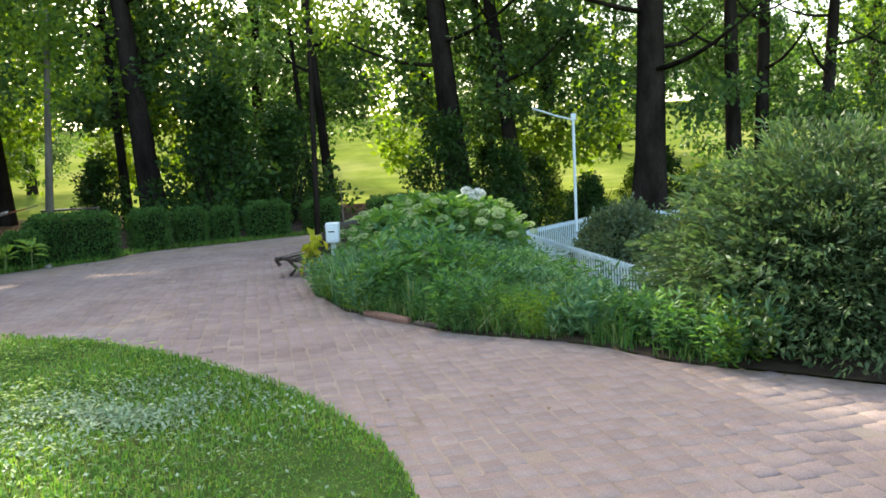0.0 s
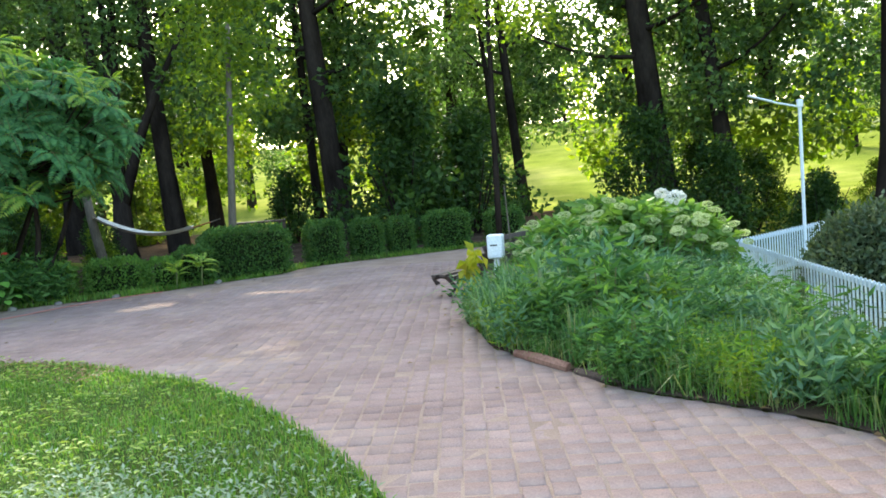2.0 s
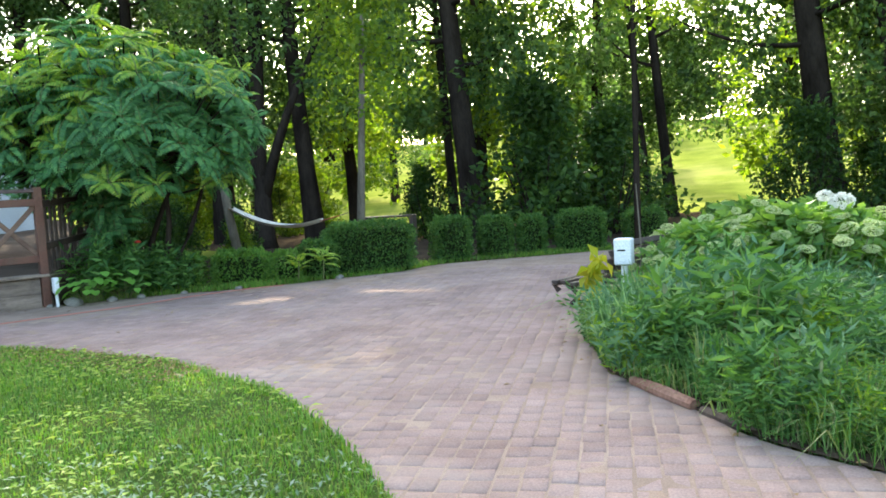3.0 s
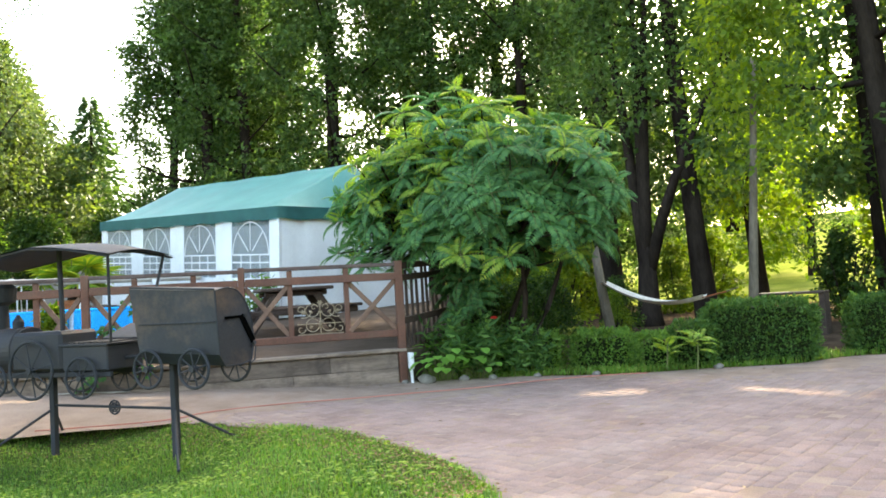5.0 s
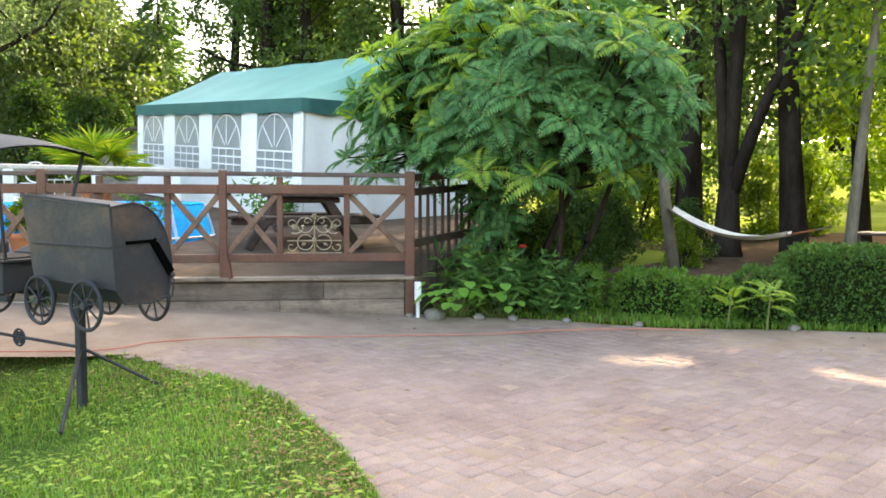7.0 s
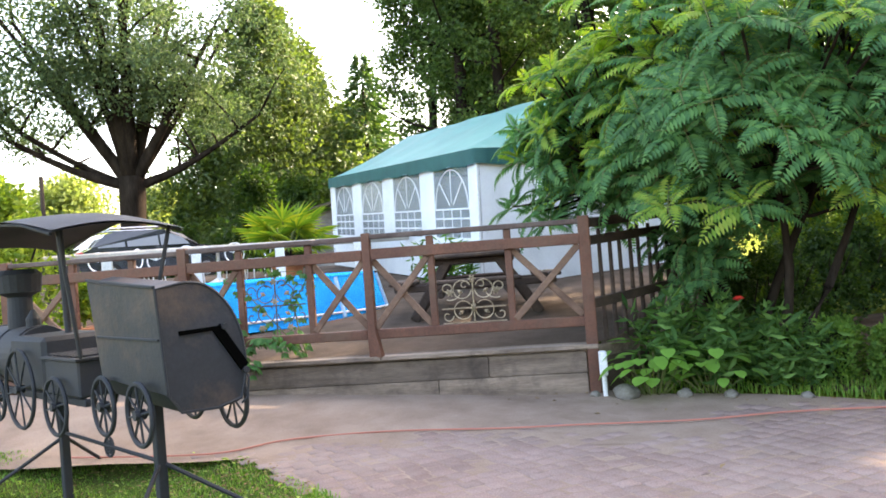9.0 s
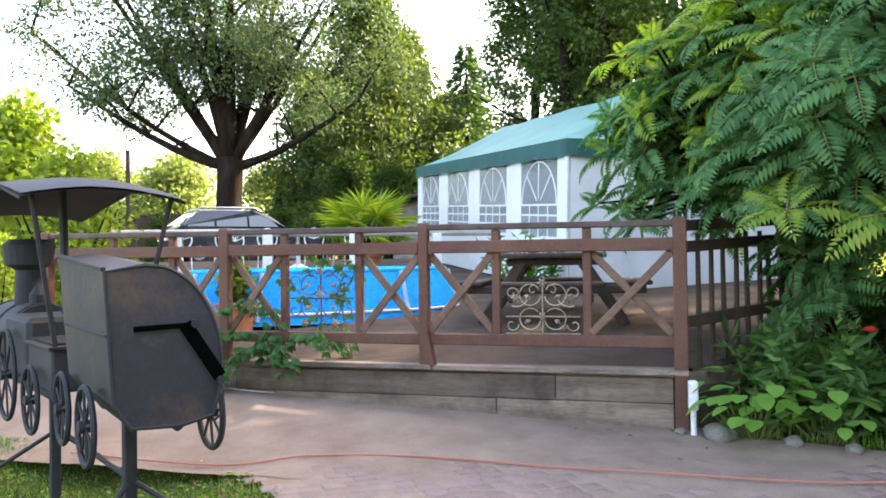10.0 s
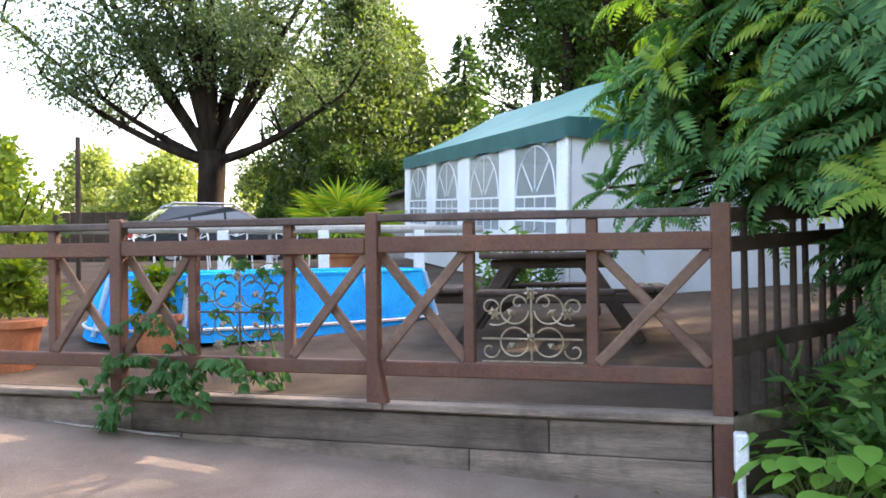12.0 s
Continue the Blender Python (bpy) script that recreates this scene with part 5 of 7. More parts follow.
def sumac():
    th = thing("sumac_tree", pose(-9.4, 11.95, 0), "spreading sumac with feathered leaves and yellow-green tips", "tree")
    bm = bmesh.new()
    base = np.array((0.1, -0.25, -0.1))
    forks = []
    for k, (ex, ey, ez) in enumerate([(-1.0, -0.7, 2.2), (0.8, -0.3, 2.0), (0.3, 0.9, 2.4), (-0.3, 0.1, 2.6), (0.9, 0.5, 1.7)]):
        path = limb_path(base, (ex, ey, ez), (0.25 * math.sin(k * 2.0), 0.2 * math.cos(k), -0.25), 7)
        tube(bm, path, [0.065 * (1 - 0.6 * j / 6) for j in range(7)], 8)
        forks += path[3:]
    forks = np.array(forks)
    tips = []
    for k in range(400):
        q = (k + 0.5) / 400
        el = math.asin(1 - 1.62 * q)
        a = k * 2.399
        d = np.array((math.cos(a) * math.cos(el), math.sin(a) * math.cos(el), math.sin(el)))
        lump = 0.86 + 0.15 * math.sin(3.0 * a + 2) * math.cos(2.5 * el) + 0.13 * math.sin(6 * a + 5 * el) * math.cos(7 * el) + (rng.uniform(-0.14, 0.12) if k % 4 else -0.36)
        tips.append((np.array((-0.2, -0.1, 2.5)) + d * np.array((2.35, 2.05, 1.5)) * lump, d))
    tips = [(p, d) for p, d in tips if p[2] > 1.3 + 0.5 * max(0.0, 0.5 * d[0] + 0.87 * d[1]) or 0.5 * d[0] + 0.87 * d[1] < -0.1]
    # low boughs on the yard's side
    for k in range(16):
        a = radians(-140 + 70 * ((k * 0.618) % 1.0))
        r = 0.4 + 0.5 * rng.random()
        tips.append((np.array((r * math.cos(a), r * math.sin(a), 0.95 + 0.65 * rng.random())), np.array((math.cos(a), math.sin(a), -0.1))))
    dark, new_ = [[], []], [[], []]
    stalks = bmesh.new()
    for tip, d in tips:
        # paler leaves high up and yard-side: new growth, plus skylight put into colour
        young_lit_tip = rng.random() < (0.85 if tip[2] > 3.0 else 0.24 if tip[2] > 1.9 and d[1] < 0.4 else 0.05)
        near = forks[np.argmin(np.linalg.norm(forks - tip, axis=1))]
        tube(bm, limb_path(near, tip, (0, 0, -0.08), 4), [0.02, 0.017, 0.014, 0.01], 5, False)
        axis = Vector((0.75 * d[0], 0.75 * d[1], 0.75 + max(0.0, d[2]))).normalized()
        frame_m = axis.to_track_quat("Z", "X").to_matrix()
        n = int(rng.integers(9, 13))
        for i in range(n):
            az = i * 2.399 + rng.uniform(-0.3, 0.3)
            rise = radians(rng.uniform(45, 75) if i >= n - 3 else rng.uniform(-8, 36))
            L = rng.uniform(0.32, 0.48) * (0.62 if i >= n - 3 else 1.0)
            P, W, Ln, N, rib = frond(L, 12, rise, rng.uniform(0.6, 1.3))
            m = np.array(frame_m @ Matrix.Rotation(az, 3, "Z"))
            P, W, N = P @ m.T + tip, W @ m.T, N @ m.T
            v, f = leaves(P, W, Ln, Ln * 0.34, 0.1, N * 3.5)
            young = young_lit_tip and (i >= n - 3 or rng.random() < 0.5)
            dst = new_ if young else dark
            base_i = sum(len(q) for q in dst[0])
            dst[0].append(v)
            dst[1].append(f + base_i)
            if i % 2 == 0:
                rib = [np.array(r) @ m.T + tip for r in (rib[0], rib[6], rib[-1])]
                tube(stalks, rib, [0.007, 0.005, 0.003], 3, False)
    part("trunk", bm, M_BARK, th, "thin forking brown stems", smooth=True)
    for name, dst, mat in (("leaves", dark, L_SUMAC), ("young_leaves", new_, L_SUMAC_NEW_LIT)):
        put(name, from_arrays(name, np.concatenate(dst[0]), np.concatenate(dst[1]), mat), th)
    part("stalk_mass", stalks, M_STALK, th, kind="stuff")


def sucker(x, y, h, n, length):
    """A knee-high shoot of the sumac with a few feathered leaves."""
    th = thing("sumac_shoot", pose(x, y, 0), "knee-high sumac shoot with feathered leaves by the hedge", "plant")
    bm = bmesh.new()
    tube(bm, [(0, 0, -0.05), (0.03, 0.0, h * 0.6), (0.02, 0.03, h)], [0.012, 0.01, 0.006], 6)
    part("stem", bm, M_STALK, th)
    for i in range(n):
        P, W, Ln, N, rib = frond(length * rng.uniform(0.75, 1.1), 12, radians(rng.uniform(5, 55)), rng.uniform(0.6, 1.2))
        m = np.array(Matrix.Rotation(i * 2.399, 3, "Z"))
        v, f = leaves(P @ m.T + np.array((0.02, 0.02, h * (0.55 + 0.45 * i / n))), W @ m.T, Ln, Ln * 0.34, 0.1, N @ m.T * 3.5)
        put("frond", from_arrays("frond", v, f, L_SUMAC_NEW_LIT), th)


M_STALK = bare("leaf_stalk", (0.12, 0.14, 0.04), 0.6)
sumac()
sucker(-6.75, 13.0, 0.5, 11, 0.36)
sucker(-7.05, 12.75, 0.38, 8, 0.3)


# ---- flower bed ----
def bed_place(n, x0, x1, y0, y1, off=0.0):
    """Places inside the flower bed."""
    xs, ys = rng.uniform(x0, x1, n * 4), rng.uniform(y0, y1, n * 4)
    ok = inside(BEDSOIL, xs, ys)
    return xs[ok][:n], ys[ok][:n]


def herb_mesh(name, stems, h, spread, leaf, per, mat, droop=0.2):
    """A clump of stems with leaves all along them."""
    pos, way = [], []
    for k in range(stems):
        a, r = rng.random() * math.tau, spread * rng.random() ** 0.5
        b = np.array((r * math.cos(a), r * math.sin(a), 0))
        tip = b * 1.5 + np.array((0.1 * rng.normal(), 0.1 * rng.normal(), h * rng.uniform(0.7, 1.1)))
        for i in range(per):
            t = 0.15 + 0.85 * (i + rng.random()) / per
            aa = i * 2.4
            pos.append(b + (tip - b) * t)
            way.append((math.cos(aa), math.sin(aa), 0.35 - droop))
    pos, way = np.array(pos), np.array(way)
    v, f = leaves(pos, way + 0.45 * rng.normal(size=way.shape), leaf * (0.6 + 0.7 * rng.random(len(pos))), leaf * 0.26, 0.15)
    return from_arrays(name, v, f, mat)


def stem_mesh(stems, h, spread, mat):
    bm = bmesh.new()
    for k in range(stems):
        a, r = random.random() * math.tau, spread * random.random() ** 0.5
        tube(bm, [(r * math.cos(a), r * math.sin(a), -0.05), (1.5 * r * math.cos(a), 1.5 * r * math.sin(a), h * random.uniform(0.7, 1.0))], [0.008, 0.004], 4)
    me = bpy.data.meshes.new("stems")
    bm.to_mesh(me)
    bm.free()
    me.materials.append(mat)
    return me


HERBS = [herb_mesh("foliage", 15, 0.85, 0.32, 0.18, 17, L_HERB), herb_mesh("foliage", 19, 0.65, 0.32, 0.12, 20, L_HERB), herb_mesh("foliage", 17, 0.7, 0.3, 0.13, 20, L_BRIGHT_HERB := foliage("bright_herb", [(0.09, 0.18, 0.02), (0.14, 0.24, 0.03), (0.2, 0.28, 0.04)], 0.4))]
bm = bmesh.new()
tube(bm, [(0, 0, -0.02), (0.02, 0.01, 0.4), (0.0, 0.03, 0.72)], [0.01, 0.008, 0.004], 6)
HERBS.append(herb_mesh("foliage", 17, 0.75, 0.3, 0.18, 14, L_BLUEHERB, -0.5))
HERB_STEM = bpy.data.meshes.new("stem")
bm.to_mesh(HERB_STEM)
bm.free()
HERB_STEM.materials.append(M_STALK)
xs, ys = bed_place(230, -1.3, 1.5, 6.3, 12.0)
for i, (x, y) in enumerate(zip(xs, ys)):
    if np.min(np.hypot(BED_EDGE[:, 0] - x, BED_EDGE[:, 1] - y)) < 0.2 or math.hypot(x + 1.35, y - 9.9) < 0.65:
        continue
    k = 2 if (x > -0.3 and y < 8.4 and i % 3 == 0) else (0, 1, 3, 0, 1, 3, 1, 2)[i % 8]
    th = thing("perennial", pose(x, y, 0.0, 0, 0, i * 67), ("leafy green", "small-leaved green", "yellow-green", "blue-green upright")[k] + " herbaceous perennial in the flower bed", "plant", "bed perennials")
    s = 0.45 + 0.55 * random.random()
    low = (0.95 - 0.5 * max(0.0, min(1.0, (x + 0.1) / 0.6))) * (0.5 if x < -0.75 else 1.0)
    if x < -0.75:
        s *= 0.7
    low *= 0.65 if y < 7.4 + max(0, -x) else 1.0
    th.scale = (s * (0.45 + 0.55 * low), s * (0.45 + 0.55 * low), s * (0.15 + 0.85 * low))
    put("foliage", HERBS[k], th)
    put("stem", HERB_STEM, th)
# small-leaved herbs along the bed's edge
for i in range(95):
    k = int(rng.integers(16, len(BED_EDGE) - 30))
    tan = BED_EDGE[k + 1] - BED_EDGE[k]
    tan /= np.linalg.norm(tan)
    x, y = BED_EDGE[k] + tan * rng.uniform(0, 0.3) + np.array((tan[1], -tan[0])) * rng.uniform(0.08, 0.55)
    if y > 9.1:
        continue
    th = thing("perennial", pose(float(x), float(y), 0.0, 0, 0, i * 83), ("leafy green", "small-leaved green", "yellow-green", "blue-green upright")[(1, 0, 3, 1, 2)[i % 5]] + " low herb at the edge of the bed", "plant", "edge herbs")
    s = 0.32 + 0.3 * random.random()
    th.scale = (s, s, s)
    put("foliage", HERBS[(1, 0, 3, 1, 2)[i % 5]], th)
    put("stem", HERB_STEM, th)
# a skirt of long grass over the bed's edge
n = 7000
i0 = rng.integers(18, len(BED_EDGE) - 22, n)
t = rng.random((n, 1))
p = BED_EDGE[i0] * (1 - t) + BED_EDGE[i0 + 1] * t
tan = unit(BED_EDGE[i0 + 1] - BED_EDGE[i0])
nor = np.stack([tan[:, 1], -tan[:, 0]], axis=1)
depth = rng.random(n) ** 1.2 * 0.9 + 0.01
clump = 0.5 + 0.5 * np.sin(p[:, 0] * 7 + np.sin(p[:, 1] * 5) * 2)
p3 = np.concatenate([p + nor * depth[:, None], np.zeros((n, 1))], axis=1)
keep = (clump + 0.25 * rng.random(n) > 0.28)
p, nor, depth, clump = p[keep], nor[keep], depth[keep], clump[keep]
n = len(p)
p3 = p3[keep]
lean = -nor * (0.5 * rng.random((n, 1))) + 0.5 * rng.normal(size=(n, 2))
v, f = blades(p3, lean, (0.1 + 0.27 * rng.random(n)) * (0.5 + 0.7 * clump), 0.004 + 0.006 * rng.random(n))
put("tall_grass", from_arrays("tall_grass", v, f, L_TALL), label="long unmown grass along the flower bed", category="grass", kind="stuff")


n = 700
a = rng.random(n) * math.tau
rr = np.sqrt(rng.random(n))
p3 = np.stack([-1.0 + 0.4 * rr * np.cos(a), 9.75 + 0.6 * rr * np.sin(a), np.zeros(n)], axis=1)
v, f = blades(p3, 0.5 * rng.normal(size=(n, 2)), 0.35 + 0.3 * rng.random(n), 0.018 + 0.012 * rng.random(n))
put("daylily_clump", from_arrays("daylily_clump", v, f, L_TALL), None, "clump of strap-leaved daylilies beside the letter box", "plant")


for i, (x, y) in enumerate([(-0.85, 8.9), (-0.55, 9.3), (-0.2, 8.7), (-0.95, 8.2), (0.25, 9.1)]):
    n = 220
    a, rr = rng.random(n) * math.tau, np.sqrt(rng.random(n))
    p3 = np.stack([x + 0.22 * rr * np.cos(a), y + 0.22 * rr * np.sin(a), np.zeros(n)], axis=1)
    v, f = blades(p3, 0.55 * rng.normal(size=(n, 2)), 0.4 + 0.35 * rng.random(n), 0.014 + 0.01 * rng.random(n))
    put("daylily_clump", from_arrays("daylily_clump", v, f, L_BLUEHERB), None, "clump of grey-green strap-leaved daylilies in the bed", "plant", group="daylilies")


xs, ys = bed_place(26, -1.1, 1.4, 6.6, 9.6)
for i, (x, y) in enumerate(zip(xs, ys)):
    if np.min(np.hypot(BED_EDGE[:, 0] - x, BED_EDGE[:, 1] - y)) < 0.16:
        continue
    n = 130
    a, rr = rng.random(n) * math.tau, np.sqrt(rng.random(n))
    p3 = np.stack([x + 0.13 * rr * np.cos(a), y + 0.13 * rr * np.sin(a), np.zeros(n)], axis=1)
    v, f = blades(p3, 0.6 * rng.normal(size=(n, 2)), (0.3 + 0.3 * rng.random(n)) * (0.75 if x > 0.2 else 1.0), 0.007 + 0.006 * rng.random(n))
    put("grass_tuft", from_arrays("grass_tuft", v, f, L_TALL if i % 3 else L_BLUEHERB), None, "arching tuft of long grass in the flower bed", "grass", group="bed grass tufts")


def hydrangea(x, y, s, turn, blooms=32):
    th = thing("hydrangea", pose(x, y, 0, 0, 0, turn), "hydrangea bush with cream-green flower heads", "bush", "hydrangeas")
    th.scale = (s, s, 0.7 * s)
    put("branchwork", STEMS_H, th, kind="stuff")
    put("foliage", FOLIAGE_H, th)
    for k in range(blooms):
        a, r = k * 2.4, 0.75 * math.sqrt((k + 0.5) / blooms)
        put("flower_head", BLOOM, th, "domed cream flower head", at=pose(r * math.cos(a), r * math.sin(a), 1.1 - 0.85 * r * r + 0.13 * math.sin(k * 5), 20 * math.sin(k), 20 * math.cos(k), k * 40) @ Matrix.Diagonal((0.38 + 0.42 * abs(math.sin(k * 3.3)), 0.4 + 0.4 * abs(math.sin(k * 2.1)), 0.4 + 0.35 * abs(math.sin(k * 1.7)), 1)))
    return th


STEMS_H = stem_mesh(30, 0.9, 0.45, M_STALK)
FOLIAGE_H = make_crown("foliage", shell(80, 0.85, 0.85, 0.15, 1.06, 0.5, 0.2), np.full(80, 0.22), 20, 0.14, L_HYDRANGEA)
c = unit(rng.normal(size=(260, 3))) * np.array([[0.085, 0.085, 0.06]])
v, f = leaves(c, c + 0.05 * rng.normal(size=c.shape), 0.026, 0.026)
BLOOM = from_arrays("flower_head", v, f, L_BLOOM)
v, f = leaves(c * 1.0, c + 0.05 * rng.normal(size=c.shape), 0.03, 0.03)
BLOOM_W = from_arrays("flower_head", v, f, L_WHITEBLOOM)
for x, y, s, turn in [(-0.75, 10.6, 1.0, 0), (0.1, 10.9, 1.15, 50), (-0.35, 11.9, 1.2, 100), (0.6, 11.6, 1.05, 170), (-0.85, 11.7, 0.95, 220), (0.3, 12.9, 1.1, 20)]:
    hydrangea(x, y, s, turn)
th = thing("white_hydrangea", pose(0.55, 11.9, 0), "tall hydrangea stem with a large white ball bloom", "flower")
bm = bmesh.new()
tube(bm, [(0, 0, 0), (0.02, 0.0, 0.55), (0.0, 0.02, 0.92)], [0.012, 0.009, 0.007], 6)
part("stem", bm, M_STALK, th)
put("flower_head", BLOOM_W, th, at=pose(0, 0, 0.93) @ Matrix.Scale(1.25, 4))
put("flower_head", BLOOM_W, th, at=pose(-0.16, 0.05, 1.0) @ Matrix.Scale(0.8, 4))

# log edging of the bed
th = thing("log_edging", pose(0, 0, 0), "reddish wooden log laid along the flower bed", "edging")
bm = bmesh.new()
tube(bm, [(-0.76, 7.44, 0.03), (-0.55, 7.2, 0.035), (-0.32, 6.95, 0.028)], [0.03, 0.042, 0.034], 8)
part("log", bm, surface("red_log", (0.2, 0.1, 0.07), (0.34, 0.2, 0.15), 5, 40, 0.9, bump=0.5), th)
bm = bmesh.new()
tube(bm, [(-0.27, 6.9, 0.015), (-0.12, 6.72, 0.02), (0.02, 6.6, 0.01)], [0.03, 0.035, 0.015], 8)
part("log", bm, M_DARKWOOD, th, "dark weathered log")


def bench():
    th = thing("garden_bench", pose(-1.72, 11.1, 0, 0, 0, -16), "dark slatted garden bench with curved back and legs", "bench")
    # x points backwards from the seat's front edge, y along the bench
    def arc(y):
        bm = bmesh.new()
        tube(bm, [(-0.34, y, 0.19), (-0.4, y, 0.26), (-0.3, y, 0.30), (0.0, y, 0.245), (0.16, y, 0.23), (0.26, y, 0.36), (0.34, y, 0.62), (0.41, y, 0.8)], 0.034, 6)
        part("side_frame", bm, M_DARKWOOD, th)
        bm = bmesh.new()
        tube(bm, [(-0.22, y, 0.28), (-0.1, y, 0.14), (-0.2, y, 0.02)], 0.028, 6)
        part("front_leg", bm, M_DARKWOOD, th)
        bm = bmesh.new()
        tube(bm, [(0.2, y, 0.26), (0.12, y, 0.14), (0.3, y, 0.02)], 0.028, 6)
        part("back_leg", bm, M_DARKWOOD, th)
    for y in (-0.55, 0.55):
        arc(y)
    for x, z in ((-0.33, 0.315), (-0.22, 0.315), (-0.11, 0.295), (0.0, 0.28), (0.11, 0.265)):
        bm = bmesh.new()
        box(bm, x - 0.04, x + 0.04, -0.65, 0.65, z - 0.02, z + 0.018, 0.006)
        part("seat_slat", bm, M_BENCHWOOD, th)
    for x, z in ((0.24, 0.37), (0.275, 0.47), (0.31, 0.57), (0.345, 0.67), (0.385, 0.77)):
        bm = bmesh.new()
        beam(bm, (x, -0.65, z), (x, 0.65, z), 0.026, 0.075, 0.006, radians(-20))
        part("back_slat", bm, M_BENCHWOOD, th)
    return th


M_BENCHWOOD = surface("bench_slats", (0.03, 0.02, 0.016), (0.075, 0.052, 0.042), 5, 40, 0.6, bump=0.3)
bench().scale = (1.0, 1.0, 0.84)


th = thing("letter_box", pose(-1.42, 10.35, 0), "small white metal box on a white post", "box")
bm = bmesh.new()
box(bm, -0.03, 0.03, -0.03, 0.03, 0, 0.5, 0.004)
part("post", bm, M_WHITE, th)
bm = bmesh.new()
box(bm, -0.085, 0.085, -0.08, 0.08, 0.46, 0.72, 0.012)
part("case", bm, M_WHITE, th)
bm = bmesh.new()
box(bm, -0.05, 0.03, -0.086, -0.079, 0.6, 0.615, 0.002)
part("slot", bm, M_RUBBER, th, "dark slot")
th = thing("plant_stake", pose(-1.3, 10.5, 0), "thin bare stick standing in the bed", "stake")
bm = bmesh.new()
tube(bm, [(0, 0, 0), (0.02, 0, 0.6), (-0.01, 0.01, 1.25)], [0.012, 0.01, 0.006], 6)
part("stick", bm, M_BARK_PALE, th)
th = thing("yellow_shrub", pose(-1.62, 10.0, 0), "small shrub with yellow leaves beside the bench", "shrub")
put("foliage", make_crown("foliage", rng.normal(size=(12, 3)) * np.array((0.06, 0.06, 0.12)) + np.array((0, 0, 0.36)), np.full(12, 0.06), 5, 0.14, L_YELLOW, 0.9), th)
bm = bmesh.new()
tube(bm, [(0, 0, 0), (0, 0, 0.5)], [0.01, 0.005], 5)
part("stem", bm, M_STALK, th)


# ---- white picket fence on the lower ground, lamp, round bush ----
def picket_fence(a, b, label):
    a, b = Vector(a), Vector(b)
    L = (b - a).length
    ang = math.degrees(math.atan2(b.y - a.y, b.x - a.x))
    th = thing("picket_fence", pose(a.x, a.y, -1.05, 0, 0, ang), label, "fence", "white picket fences")
    for z in (0.2, 0.88):
        bm = bmesh.new()
        box(bm, 0, L, -0.02, 0.02, z, z + 0.07, 0.005)
        part("rail", bm, M_FENCEWHITE, th)
    bm0 = bmesh.new()
    box(bm0, -0.022, 0.022, -0.036, -0.022, 0.05, 0.98, 0.004)
    me = bpy.data.meshes.new("picket")
    bm0.to_mesh(me)
    bm0.free()
    me.materials.append(M_FENCEWHITE)
    for k in range(int(L / 0.115)):
        put("picket", me, th, at=pose(0.05 + 0.115 * k, 0, 0))


picket_fence((1.7, 16.9), (2.9, 8.6), "white picket fence along the bank")
picket_fence((1.7, 16.9), (4.6, 21.6), "white picket fence beside the lamp")
picket_fence((4.6, 21.6), (9.5, 20.0), "white picket fence behind the round bush")

th = thing("garden_lamp", pose(3.28, 19.4, -1.14), "white lamp post with a slim slanting arm", "street lamp")
bm = bmesh.new()
tube(bm, [(0, 0, 0), (0, 0, 3.55)], 0.035, 10)
part("pole", bm, M_BLUEGLASSY, th)
bm = bmesh.new()
tube(bm, [(0, 0, 3.47), (-0.55, -0.05, 3.62)], 0.02, 8)
part("arm", bm, M_BLUEGLASSY, th)
bm = bmesh.new()
beam(bm, (-0.5, -0.05, 3.61), (-0.98, -0.09, 3.78), 0.12, 0.035, 0.01)
part("lamp_head", bm, M_BLUEGLASSY, th)
bm = bmesh.new()
box(bm, -0.05, 0.06, -0.05, 0.05, 3.46, 3.62, 0.01)
part("bracket", bm, M_BLUEGLASSY, th)


def clipped_bush(x, y, z, r, h, name, label):
    th = thing(name, pose(x, y, z), label, "bush")
    n = 12000
    d = unit(rng.normal(size=(n, 3)))
    d[:, 2] = np.abs(d[:, 2])
    rad = 1 + 0.05 * np.sin(d[:, 0] * 9) * np.sin(d[:, 1] * 8 + 1) + 0.05 * rng.normal(size=n)
    p = d * rad[:, None] * np.array([[r, r, h]])
    v, f = leaves(p, d + 0.8 * rng.normal(size=d.shape), 0.09, 0.05)
    put("foliage", from_arrays("foliage", v, f, L_GREYBUSH), th)
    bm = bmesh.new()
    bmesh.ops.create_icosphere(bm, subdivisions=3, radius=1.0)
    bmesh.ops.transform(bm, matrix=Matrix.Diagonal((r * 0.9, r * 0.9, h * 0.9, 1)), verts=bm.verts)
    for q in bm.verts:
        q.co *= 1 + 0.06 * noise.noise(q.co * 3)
    part("core", bm, M_SHADE_TWIG, th, "solid inner body coloured dark as deep shade")
    return th


clipped_bush(3.15, 13.6, -1.05, 1.0, 1.52, "round_bush", "dense rounded bush behind the white fence")
for i, (x, y, r) in enumerate([(3.6, 12.0, 0.5), (3.2, 10.6, 0.45), (3.9, 14.9, 0.5)]):
    th = thing("perennial", pose(x, y, -1.05, 0, 0, i * 80), "leafy green herbaceous perennial behind the fence", "plant")
    th.scale = (1.0, 1.0, 1.15)
    put("foliage", HERBS[0], th)
    put("stem", HERB_STEM, th)


